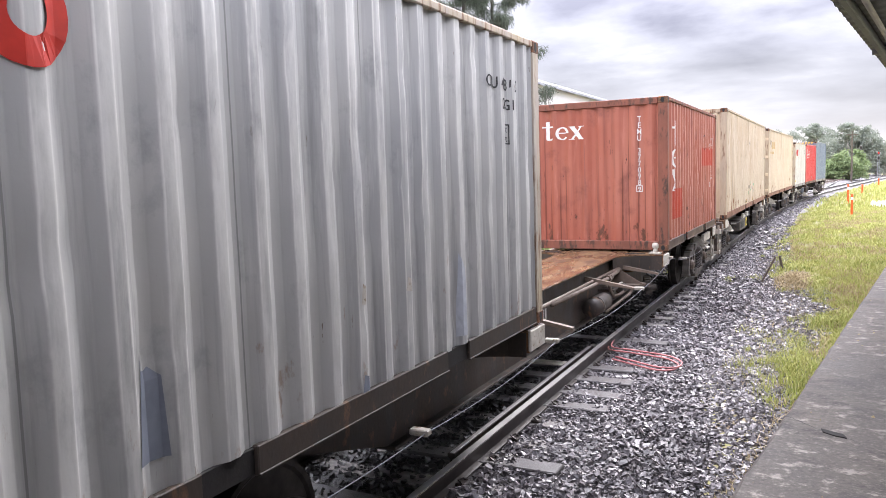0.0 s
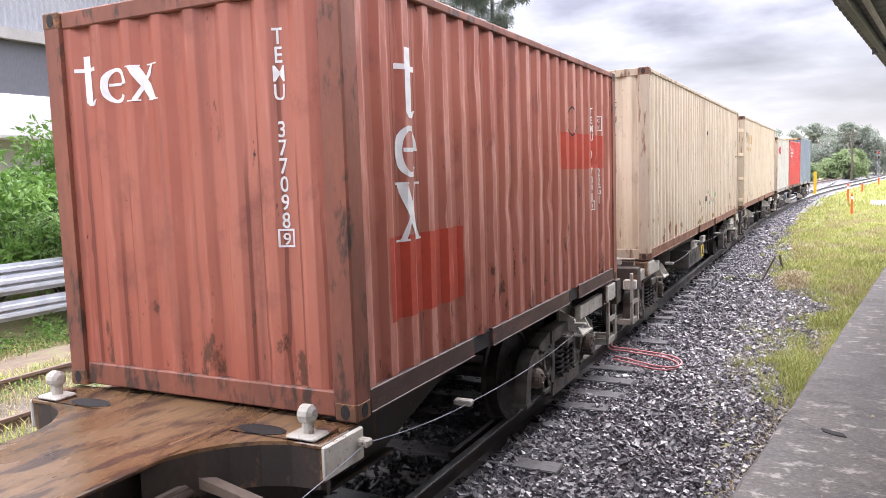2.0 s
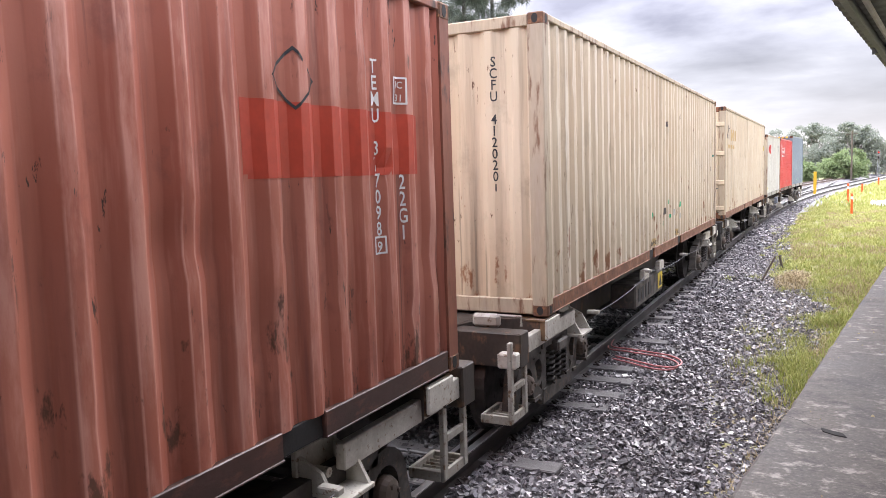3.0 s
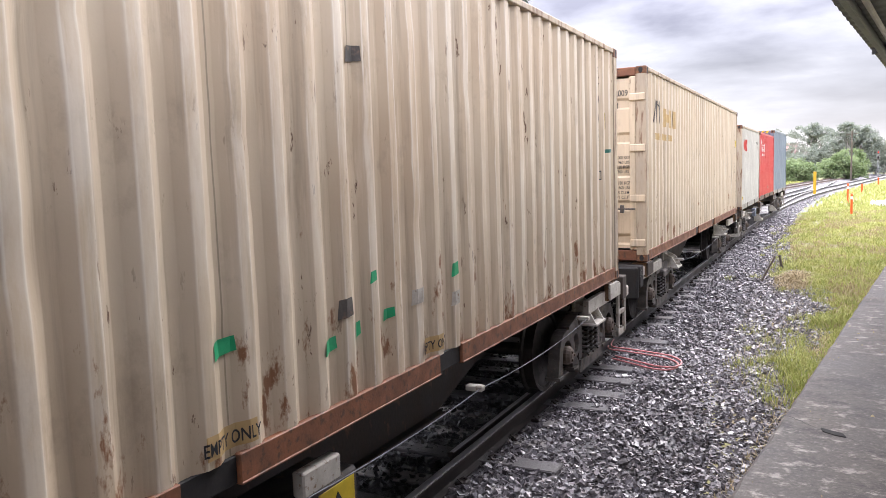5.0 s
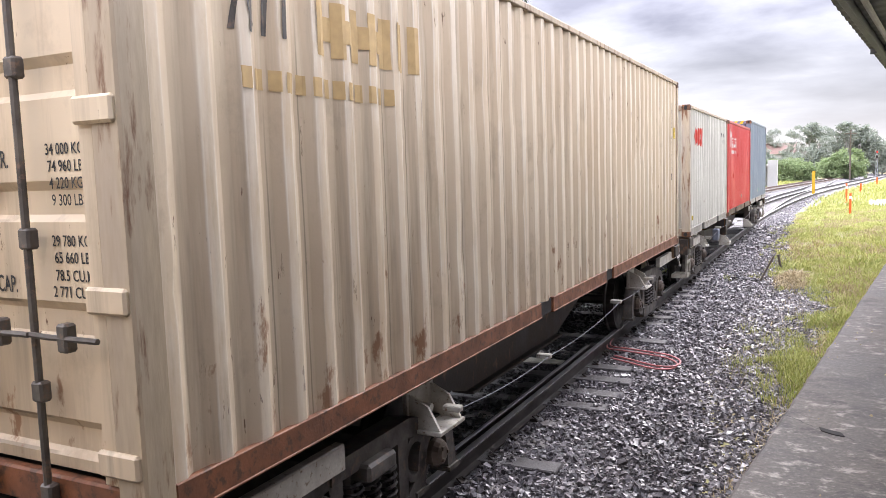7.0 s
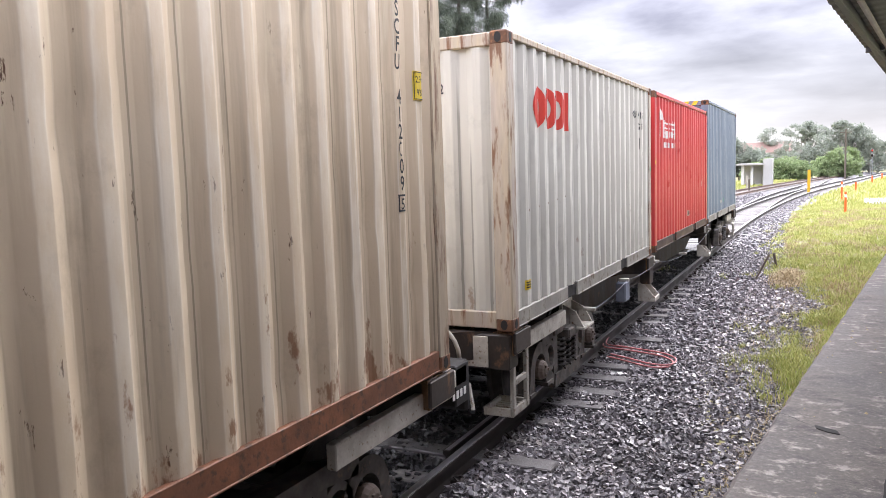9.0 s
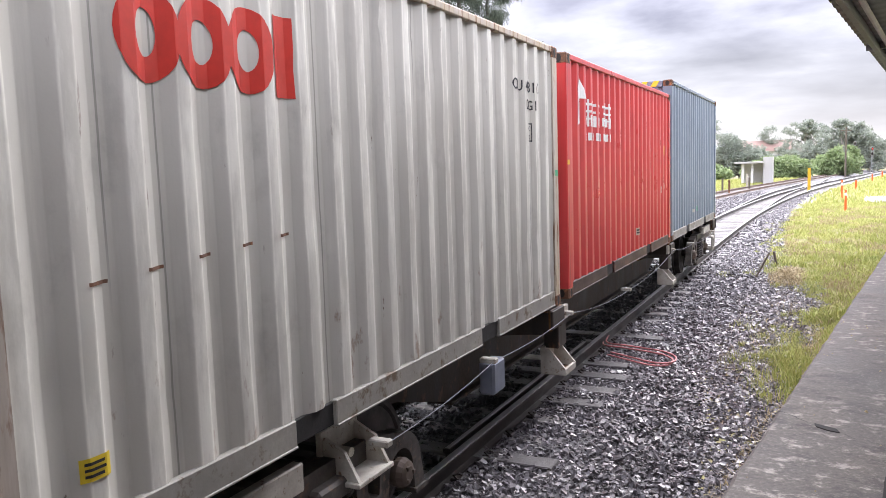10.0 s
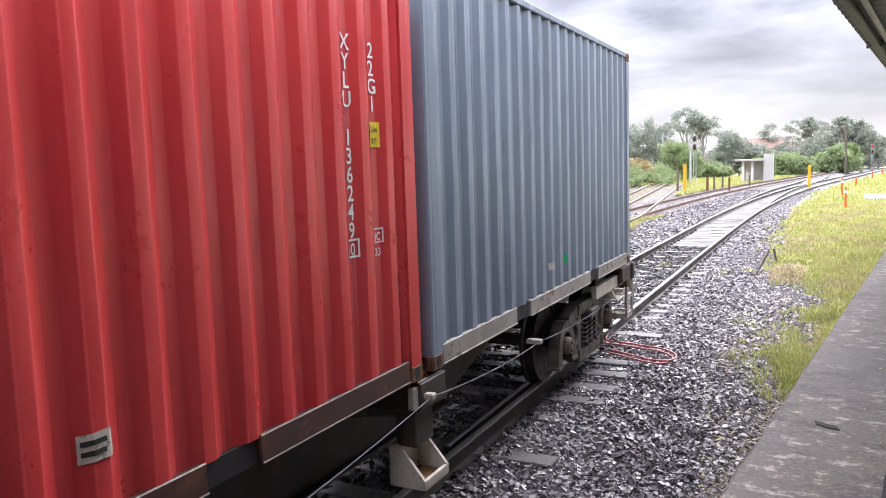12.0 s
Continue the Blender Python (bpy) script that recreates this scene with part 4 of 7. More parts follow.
                part("casting_hole", Mesh().prism([(p[0] + x * (W - 0.08), p[1] + z0 + 0.06) for p in hole], "y", *sorted((y * (h + 0.005), y * (h - 0.02)))), M["black"], c)
                part("casting_hole", Mesh().prism([(p[0] + y * (h - 0.08), p[1] + z0 + 0.06) for p in hole], "x", *sorted((x * (W + 0.005), x * (W - 0.02)))), M["black"], c)
    RIDERS.append((top, yc, h * 0.8, BASE_Z))

    def side(u, d, z):
        if u is None:
            return L - 2 * post, 0.15, H - 0.05, seed, dent
        return (W - 0.014 + d, -h + post + u, z)

    def end(u, d, z):
        if u is None:
            return 2 * W - 2 * post, 0.15, H - 0.09, seed + 2, dent * 0.6
        return (-W + post + u, -h + 0.03 - d, z)
    return top, side, end


def door_end(top, paint, W, h, H, seed):
    """Two doors with pressed panels, four lock rods, hinges and handles on the near end."""
    y = -h
    part("door_header", Mesh().box(-W + 0.16, W - 0.16, y + 0.02, y + 0.09, H - 0.13, H - 0.004, 0.01), M["orange_rust"], top, "rust-red door header")
    for s in (-1, 1):
        x0, x1 = sorted((s * 0.012, s * (W - 0.16)))
        zs = [(0.2, 0.0)]
        n = 5
        step = (H - 0.36) / n
        for k in range(n):
            a = 0.2 + k * step
            zs += [(a + 0.10 * step, 0.0), (a + 0.16 * step, -0.03), (a + 0.36 * step, -0.03), (a + 0.44 * step, 0.0), (a + step - 0.001, 0.0)]
        prof = [(y + 0.05 - d, zz) for zz, d in zs]
        prof = [(p[0], p[1]) for p in prof] + [(y + 0.09, H - 0.16), (y + 0.09, 0.2)]
        d = part("door", Mesh().prism(prof, "x", x0, x1), M[paint], top, "ribbed cream steel door")
        fr = Mesh()
        for a, b in ((x0, x0 + 0.07), (x1 - 0.09, x1)):
            fr.box(a, b, y + 0.008, y + 0.06, 0.18, H - 0.14, 0.008)
        part("door_frame", fr, M[paint], d)
        for xr in (s * 0.22, s * 0.64):
            rod = Mesh().tube([(xr, y - 0.015, 0.06), (xr, y - 0.015, H - 0.06)], 0.017, 8)
            for zz in (0.1, 0.55, 1.2, 1.9, H - 0.35, H - 0.08):
                rod.box(xr - 0.035, xr + 0.035, y - 0.035, y + 0.02, zz - 0.045, zz + 0.045, 0.01)
            part("lock_rod", rod, M["castiron"], d, "grey lock rod with keepers")
            part("door_handle", Mesh().tube([(xr, y - 0.035, 0.8), (xr + s * 0.12, y - 0.05, 0.8), (xr + s * 0.42, y - 0.045, 0.8)], 0.013, 6).box(xr + s * 0.22 - 0.03, xr + s * 0.22 + 0.03, y - 0.06, y, 0.74, 0.86, 0.01), M["castiron"], d, "steel door handle")
        for zz in (0.28, 0.95, 1.7, H - 0.45):
            part("hinge", Mesh().box(*sorted((s * (W - 0.25), s * (W - 0.02))), y - 0.022, y + 0.012, zz - 0.05, zz + 0.06, 0.012), M[paint], d)


g, g_side, g_end = container("weathered grey corrugated steel shipping container", "grey", 6.058, 2.591, -9.35, 1.0, 0.032, sill="frame", rail="post_white")
t, t_side, t_end = container("brick-red rust-stained shipping container with white lettering", "tex", 6.058, 2.591, 3.02, 2.0, 0.034, sill="darkbrick", rail="post_brick")
c3, c3_side, c3_end = container("long cream shipping container with rust streaks", "cream", 12.192, 2.896, 14.15, 3.0, 0.024, sill="orange_rust", rail="post_cream")
c4, c4_side, c4_end = container("long ivory shipping container with ribbed doors facing back", "ivory", 12.192, 2.896, 28.09, 4.0, 0.022, near="doors", sill="orange_rust", rail="post_cream")
w0, w_side, w_end = container("off-white shipping container with a red shape logo", "white", 6.058, 2.591, 38.47, 5.0, 0.02, rail="post_white", sill="sill_pale")
r, r_side, r_end = container("bright red shipping container with a white logo", "red", 6.058, 2.591, 44.83, 6.0, 0.007, sill="darkbrick")
b, b_side, b_end = container("blue-grey shipping container at the end of the train", "blue", 6.058, 2.87, 51.05, 7.0, 0.007, sill="sill_pale")


# ---- markings on the containers ----
def column(body, u, top_z, low_z, wide=1.0):
    """Letters one under another, each centred on u."""
    n = len(body)
    step = (top_z - low_z) / n
    out = []
    for i, ch in enumerate(body):
        if ch != " ":
            out.append(moved(text_flat(ch, step * 1.22), u, top_z - (i + 0.95) * step, wide * 0.78, 1.0))
    return join(*out)


def row(body, u, z, size, wide=1.0):
    return moved(text_flat(body, size), u, z, wide, 1.0)


def frame_box(u0, u1, z0, z1, k=0.012):
    return join(rect(u0, u1, z0, z0 + k), rect(u0, u1, z1 - k, z1), rect(u0, u0 + k, z0 + k, z1 - k), rect(u1 - k, u1, z0 + k, z1 - k))


def bars(u0, u1, z0, z1, n, seed=0):
    r = random.Random(seed)
    h = (z1 - z0) / n
    return join(*[rect(u0, u0 + (u1 - u0) * r.uniform(0.7, 1.0), z0 + h * (i + 0.25), z0 + h * (i + 0.75)) for i in range(n)])


def mark_a(u, z, a, b):
    """Plain white shape: an upright bar with a short cross piece and a foot."""
    return join(rect(u - 0.13 * a, u + 0.13 * a, z + 0.08 * b, z + b), rect(u - 0.38 * a, u - 0.13 * a, z + 0.68 * b, z + 0.76 * b),
                rect(u + 0.13 * a, u + 0.42 * a, z + 0.68 * b, z + 0.76 * b), poly((u - 0.13 * a, z + 0.08 * b), (u - 0.02 * a, z), (u + 0.3 * a, z), (u + 0.42 * a, z + 0.12 * b), (u + 0.13 * a, z + 0.08 * b)))


def mark_b(u, z, a, b):
    """Plain white shape: a thick ring with a bar across."""
    return join(ring(u, z + b / 2, a / 2, b / 2, a * 0.22, b * 0.10, 2, 322), rect(u - 0.25 * a, u + 0.25 * a, z + 0.49 * b, z + 0.57 * b))


def mark_c(u, z, a, b):
    """Plain white shape: two crossed bars with short feet."""
    return join(poly((u - 0.46 * a, z + b), (u - 0.16 * a, z + b), (u + 0.46 * a, z), (u + 0.14 * a, z)),
                poly((u + 0.22 * a, z + b), (u + 0.36 * a, z + b), (u + 0.08 * a, z + 0.54 * b), (u + 0.02 * a, z + 0.62 * b)),
                poly((u - 0.36 * a, z), (u - 0.22 * a, z), (u - 0.02 * a, z + 0.36 * b), (u - 0.09 * a, z + 0.45 * b)),
                rect(u - 0.5 * a, u - 0.1 * a, z + 0.96 * b, z + b), rect(u + 0.1 * a, u + 0.5 * a, z + 0.96 * b, z + b),
                rect(u - 0.5 * a, u - 0.12 * a, z, z + 0.04 * b), rect(u + 0.08 * a, u + 0.5 * a, z, z + 0.04 * b))


def ring_logo(u0, u1, z0, z1):
    """Three overlapping thick rings and a bar."""
    w, h = u1 - u0, z1 - z0
    a = w * 0.15
    out = [ring(u0 + w * k, (z0 + z1) / 2, a, h / 2, a * 0.62, h * 0.26) for k in (0.15, 0.43)]
    out.append(ring(u0 + w * 0.70, (z0 + z1) / 2, a, h / 2, a * 0.62, h * 0.26))
    out.append(rect(u0 + w * 0.87, u1, z0, z1))
    return join(*out)


# brick-red box
stencil("white_mark", join(mark_a(0.18, 1.95, 0.26, 0.33), mark_b(0.45, 1.95, 0.24, 0.23), mark_c(0.71, 1.95, 0.28, 0.23)), "whitepaint", t, t_end, label="white painted shapes")
stencil("serial_letters", join(column("TEMU 377098", 1.80, 2.30, 1.12), row("9", 1.80, 1.025, 0.1), frame_box(1.75, 1.85, 1.01, 1.12)), "whitepaint", t, t_end, label="white stencilled letters")
stencil("white_mark", join(mark_a(0.60, 1.78, 0.32, 0.44), mark_b(0.60, 1.40, 0.29, 0.33), mark_c(0.60, 0.99, 0.32, 0.38)), "whitepaint", t, t_side, 0.003, label="white painted shapes")
stencil("repaint_patch", rect(0.30, 1.37, 0.50, 1.03), "redpatch", t, t_side, 0.002, label="brighter red repainted patch")
stencil("repaint_patch", rect(3.75, 5.45, 1.42, 1.80), "redpatch", t, t_side, 0.002, label="brighter red repainted patch")
stencil("diamond_outline", join(*[poly((4.14 + 0.19 * a, 1.92 + 0.16 * b), (4.14 + 0.17 * a, 1.92 + 0.14 * b), (4.14 + 0.17 * c_, 1.92 + 0.14 * d_), (4.14 + 0.19 * c_, 1.92 + 0.16 * d_))
        for a, b, c_, d_ in ((1, 0, 0, 1), (0, 1, -1, 0), (-1, 0, 0, -1), (0, -1, 1, 0))]), "blackpaint", t, t_side, 0.005, label="dark diamond outline")
stencil("serial_letters", join(column("TEMU 377098", 4.93, 2.12, 1.05), row("9", 4.93, 0.955, 0.09), frame_box(4.88, 4.98, 0.94, 1.05)), "whitepaint", t, t_side, 0.006)
stencil("size_letters", join(column("22G1", 5.22, 1.43, 1.0), row("IC", 5.22, 1.96, 0.06), row("31", 5.22, 1.88, 0.06), frame_box(5.17, 5.28, 1.86, 2.03)), "whitepaint", t, t_side, 0.006)
# cream box
stencil("serial_letters", join(column("SCFU 412020", 1.75, 2.54, 1.32), row("1", 1.75, 1.225, 0.1)), "blackpaint", c3, c3_end)
stencil("serial_letters", join(column("SCFU 412020", 11.30, 2.62, 1.40), row("1", 11.30, 1.295, 0.11), frame_box(11.245, 11.355, 1.28, 1.39)), "blackpaint", c3, c3_side)
for box_, side_, u_ in ((c3, c3_side, 11.48), (c4, c4_side, 11.65)):
    stencil("height_sign", rect(u_, u_ + 0.13, 1.89, 2.08), "signyellow", box_, side_, 0.006, label="yellow height sign")
    stencil("height_letters", join(row("2.9m", u_ + 0.065, 2.005, 0.062, 0.8), row("9'6\"", u_ + 0.065, 1.92, 0.062, 0.8), frame_box(u_ + 0.004, u_ + 0.126, 1.895, 2.075, 0.006)), "blackpaint", box_, side_, 0.01)
stencil("caution_strip", rect(6.74, 7.09, 0.19, 0.30), "dry_orange", c3, c3_side, 0.005, label="faded yellow strip")
stencil("caution_letters", row("EMPTY ONLY", 6.915, 0.21, 0.088, 0.72), "blackpaint", c3, c3_side, 0.009)
stencil("caution_strip", rect(4.72, 5.05, 0.19, 0.30), "dry_orange", c3, c3_side, 0.005, label="faded yellow strip")
stencil("caution_letters", row("EMPTY ONLY", 4.885, 0.21, 0.088, 0.70), "blackpaint", c3, c3_side, 0.009)
for u_, z_, a_, b_ in ((4.80, 0.62, 0.16, 0.09), (5.62, 0.45, 0.15, 0.09), (5.95, 0.48, 0.07, 0.10), (6.28, 0.52, 0.1, 0.08), (6.1, 0.78, 0.07, 0.08), (7.2, 0.67, 0.09, 0.11)):
    stencil("tape", poly((u_, z_), (u_ + a_, z_ + 0.02), (u_ + a_ * 0.95, z_ + b_), (u_ + 0.01, z_ + b_ * 0.9)), "green", c3, c3_side, 0.006, label="torn green tape")
for u_, z_, a_, b_, m_ in ((6.62, 0.56, 0.20, 0.11, "pale"), (7.19, 0.46, 0.12, 0.11, "pale"), (5.78, 0.62, 0.12, 0.12, "castiron"), (5.98, 2.06, 0.12, 0.10, "castiron"), (11.56, 1.60, 0.28, 0.05, "darkgreen")):
    stencil("sticker", poly((u_, z_), (u_ + a_, z_ + 0.015), (u_ + a_ * 0.96, z_ + b_), (u_ + 0.012, z_ + b_ * 0.93)), m_, c3, c3_side, 0.006, label="torn sticker")
# ivory box: door lettering, faded side lettering


def on_door(u, d, z):
    return (-1.219 + 0.16 + u, -6.096 + 0.047, z)


stencil("door_letters", join(row("SCFU", 1.45, 2.48, 0.125, 0.8), row("412009", 1.85, 2.48, 0.125, 0.8), row("5", 2.105, 2.49, 0.11, 0.8), frame_box(2.06, 2.15, 2.47, 2.60, 0.006), row("4EG1", 1.76, 2.30, 0.125, 0.8),
        row("MAX.GR.", 1.40, 1.50, 0.105, 0.62), row("TARE", 1.37, 1.36, 0.105, 0.62), row("NET", 1.36, 1.11, 0.105, 0.62), row("CU.CAP.", 1.40, 0.96, 0.105, 0.62),
        *[row(s_, 1.90, z_, 0.066, 0.8) for s_, z_ in (("34 000 KGS", 1.545), ("74 960 LBS", 1.475), ("4 220 KGS", 1.405), ("9 300 LBS", 1.335), ("29 780 KGS", 1.165), ("65 660 LBS", 1.095), ("78.5 CU.M.", 1.02), ("2 771 CU.FT.", 0.95))]),
        "blackpaint", c4, on_door, flat=True)
stencil("emblem", join(ring(0.35, 1.02, 0.07, 0.07, 0.02, 0.02), rect(0.30, 0.40, 1.0, 1.03)), "castiron", c4, on_door, flat=True)
stencil("serial_letters", join(column("SCFU 412009", 11.44, 2.50, 1.30), row("5", 11.44, 1.185, 0.10), frame_box(11.39, 11.49, 1.17, 1.28)), "blackpaint", c4, c4_side)
stencil("faded_mark", join(bars(1.15, 2.2, 2.08, 2.34, 1, 1), *[rect(1.15 + 0.17 * k, 1.25 + 0.17 * k, 2.06, 2.36) for k in range(7)]), "dry_orange", c4, c4_side, 0.004, label="faded orange shapes")
stencil("faded_mark", join(*[rect(0.55 + 0.11 * k, 0.62 + 0.11 * k, 1.84, 1.94) for k in range(13)]), "dry_orange", c4, c4_side, 0.004, label="faded orange shapes")
stencil("scrawl", join(*[poly((0.5 + 0.12 * k, 2.1), (0.53 + 0.12 * k, 2.1), (0.6 + 0.1 * k, 2.45), (0.57 + 0.1 * k, 2.45)) for k in range(4)], ring(0.75, 2.25, 0.14, 0.16, 0.02, 0.02, 0, 230)), "castiron", c4, c4_side, 0.004, label="black scrawl")
# off-white box and the grey box with the same red shape
stencil("red_logo", ring_logo(0.53, 1.64, 1.80, 2.20), "redlogo", w0, w_side, 0.005, label="red ring-shaped logo")
stencil("red_logo", ring_logo(0.30, 1.22, 1.55, 1.80), "redlogo", w0, w_end, 0.005, label="red ring-shaped logo")
stencil("red_logo", join(ring(0.28, 2.0, 0.15, 0.2, 0.09, 0.1), ring(0.56, 2.0, 0.15, 0.2, 0.09, 0.1), ring(0.86, 2.01, 0.17, 0.19, 0.10, 0.105)), "redlogo", g, g_side, 0.007, label="red ring-shaped logo")
stencil("serial_letters", join(row("LU  041 85 12", 1.3, 2.10, 0.125), row("22G 1", 1.25, 1.94, 0.125)), "blackpaint", w0, w_end)
for box_, side_ in ((w0, w_side), (g, g_side)):
    stencil("serial_letters", join(row("OLU 4181 2", 5.05, 2.10, 0.135), row("22G1", 5.17, 1.94, 0.125), row("IC", 5.17, 1.75, 0.06), row("70", 5.17, 1.67, 0.06), frame_box(5.11, 5.23, 1.65, 1.82)), "blackpaint", box_, side_)
stencil("caution_sticker", rect(0.24, 0.37, 0.31, 0.40), "signyellow", w0, w_side, 0.005, label="yellow caution sticker")
stencil("caution_text", bars(0.255, 0.355, 0.32, 0.39, 3, 3), "blackpaint", w0, w_side, 0.008)
for k in range(5):
    u_ = 0.36 + k * 0.278 * 1
    stencil("scar", rect(u_ - 0.03, u_ + 0.08, 1.03 + 0.02 * k, 1.045 + 0.02 * k), "rust", w0, w_side, 0.006, label="rusty horizontal scar")
for u_, z_, a_, b_, m_ in ((2.80, 0.68, 0.07, 0.12, "pale"), (3.33, 0.68, 0.07, 0.09, "pale"), (4.10, 0.22, 0.13, 0.62, "pale_blue"), (1.18, 0.30, 0.17, 0.42, "slate"), (2.78, 0.16, 0.10, 0.10, "slate")):
    stencil("patch", poly((u_, z_), (u_ + a_, z_ - 0.01), (u_ + a_ * 0.9, z_ + b_ * 0.8), (u_ + a_ * 0.3, z_ + b_)), m_, g, g_side, 0.004, label="uneven repainted patch")
# red box
stencil("white_logo", poly((0.30, 2.26), (0.38, 2.42), (0.46, 2.40), (0.64, 2.16), (0.48, 2.16), (0.40, 2.08), (0.36, 1.88), (0.28, 1.86), (0.32, 2.08)), "whitepaint", r, r_side, 0.005, label="white wing-shaped logo")
glyph = []
for k in range(5):
    u_ = 0.70 + 0.22 * k
    glyph += [rect(u_, u_ + 0.17, 2.10, 2.13), rect(u_ + 0.02, u_ + 0.16, 2.02, 2.045), rect(u_ + 0.07, u_ + 0.10, 1.86, 2.17), rect(u_, u_ + 0.05, 1.88, 1.98), rect(u_ + 0.12, u_ + 0.17, 1.86, 1.99), rect(u_ + 0.01, u_ + 0.17, 1.94, 1.96)]
stencil("white_logo", join(*glyph, *[rect(0.68 + 0.10 * k, 0.74 + 0.10 * k, 1.70, 1.79) for k in range(11)]), "whitepaint", r, r_side, 0.006, label="white block shapes")
stencil("serial_letters", join(column("XYLU 136249", 5.178, 2.20, 1.02, 1.3), row("0", 5.178, 0.925, 0.10), frame_box(5.125, 5.235, 0.91, 1.02)), "whitepaint", r, r_side, 0.006)
stencil("size_letters", join(column("22G1", 5.455, 2.18, 1.76, 1.3), row("IC", 5.455, 0.985, 0.07), row("33", 5.455, 0.89, 0.07), frame_box(5.40, 5.51, 0.97, 1.06, 0.008)), "whitepaint", r, r_side, 0.006)
stencil("height_sign", rect(5.40, 5.51, 1.55, 1.70), "signyellow", r, r_side, 0.006, label="yellow height sign")
stencil("height_letters", join(row("2.6m", 5.455, 1.64, 0.05, 0.8), row("8'6\"", 5.455, 1.57, 0.05, 0.8)), "blackpaint", r, r_side, 0.009)
stencil("sticker", rect(3.28, 3.42, 0.37, 0.48), "pale", r, r_side, 0.005, label="white handwritten sticker")
stencil("sticker_writing", bars(3.29, 3.40, 0.385, 0.465, 2, 5), "blackpaint", r, r_side, 0.008)
stencil("sticker", rect(-0.03, 0.05, 1.43, 1.48), "signyellow", r, lambda u, d, z: (1.223, -3.029 + 0.03 + u, z), flat=True, label="small yellow tag")
stencil("sticker", rect(0.0, 0.08, 1.32, 1.38), "green", w0, lambda u, d, z: (1.223, 3.029 - 0.12 + u, z), flat=True, label="small green tag")
stencil("tape", rect(2.93, 3.03, 0.36, 0.47), "green", b, b_side, 0.006, label="green tape")
stencil("sticker", rect(2.45, 2.6, 0.36, 0.43), "pale", b, b_side, 0.006)
stencil("sticker", rect(2.58, 2.66, 0.58, 0.63), "conduit", b, b_side, 0.006, label="small pink sticker")
# striped header over the blue box's near end
stencil("hazard_stripes", join(*[poly((0.1 + 0.2 * k, 2.765), (0.2 + 0.2 * k, 2.765), (0.26 + 0.2 * k, 2.86), (0.16 + 0.2 * k, 2.86)) for k in range(10)]), "signyellow", b, lambda u, d, z: (-1.219 + 0.16 + u, -3.029 + 0.015, z), flat=True, label="yellow hazard stripes")


# ---- wagons ----
def bogie(wagon, y):
    bz = 0.46
    b = Mesh().box(-1.0, 1.0, -0.2, 0.2, 0.42, 0.72, 0.03)
    bg = part("bogie", b, M["castiron"], wagon, "dusty cast steel bogie")
    bg.location = (0, y, 0)
    for s in (-1, 1):
        x0, x1 = sorted((s * 0.92, s * 1.05))
        f = Mesh()

        def curve(cy, cz, ro, ri, a0, a1, n=10):
            """A band between two arcs, in the plane of the side frame."""
            out = [(cy + ro * math.cos(radians(a0 + (a1 - a0) * i / n)), cz + ro * math.sin(radians(a0 + (a1 - a0) * i / n))) for i in range(n + 1)]
            inn = [(cy + ri * math.cos(radians(a0 + (a1 - a0) * i / n)), cz + ri * math.sin(radians(a0 + (a1 - a0) * i / n))) for i in range(n + 1)]
            for i in range(n):
                f.prism([out[i], out[i + 1], inn[i + 1], inn[i]], "x", x0, x1)
        # cast frame: bowed top chord, spring window, rounded side windows, arched pedestals with splayed feet
        f.prism([(-0.46, 0.82), (0.46, 0.82), (0.46, 0.69), (-0.46, 0.69)], "x", x0 - 0.015, x1 + 0.015)
        f.prism([(-0.48, 0.13), (0.48, 0.13), (0.44, 0.27), (-0.44, 0.27)], "x", x0 - 0.02, x1 + 0.02)
        for k in (-1, 1):
            f.prism([(k * 0.33, 0.25), (k * 0.45, 0.25), (k * 0.47, 0.70), (k * 0.33, 0.70)], "x", x0, x1)
            f.prism([(k * 0.44, 0.82), (k * 0.82, 0.735), (k * 0.80, 0.63), (k * 0.44, 0.68)], "x", x0, x1)
            f.prism([(k * 0.42, 0.13), (k * 0.46, 0.27), (k * 0.68, 0.44), (k * 0.70, 0.30)], "x", x0, x1)
            curve(k * 0.57, 0.50, 0.17, 0.115, 0, 360, 16)
            curve(k * 0.89, 0.43, 0.285, 0.165, 0, 180, 12)
            for q in (-1, 1):
                c0 = k * 0.89 + q * 0.225
                f.prism([(c0 - 0.06, 0.44), (c0 + 0.06, 0.44), (c0 + q * 0.035 + 0.075, 0.24), (c0 + q * 0.035 - 0.075, 0.24)], "x", x0, x1)
                f.prism([(c0 + q * 0.03 - 0.09, 0.25), (c0 + q * 0.03 + 0.09, 0.25), (c0 + q * 0.03 + 0.09, 0.215), (c0 + q * 0.03 - 0.09, 0.215)], "x", x0 - 0.02, x1 + 0.02)
        part("side_frame", f, M["castiron"], bg, "cast bogie side frame")
        for k in (-0.2, 0.0, 0.2):
            pts = [(s * 1.02 + 0.07 * math.cos(a), k + 0.07 * math.sin(a), 0.28 + 0.34 * a / (12 * math.pi)) for a in np.linspace(0, 12 * math.pi, 73)]
            part("coil_spring", Mesh().tube(pts, 0.014, 5), M["wheel"], bg, "steel coil spring")
        part("bolster_end", Mesh().box(*sorted((s * 0.95, s * 1.14)), -0.17, 0.17, 0.60, 0.72, 0.02), M["castiron"], bg)
        for k in (-0.89, 0.89):
            cap = Mesh().lathe([(0.10, s * 1.0), (0.105, s * 1.06), (0.085, s * 1.10), (0.05, s * 1.115)], 16, pose(0, k, bz - 0.03))
            for q in range(3):
                w = 2 * math.pi * q / 3
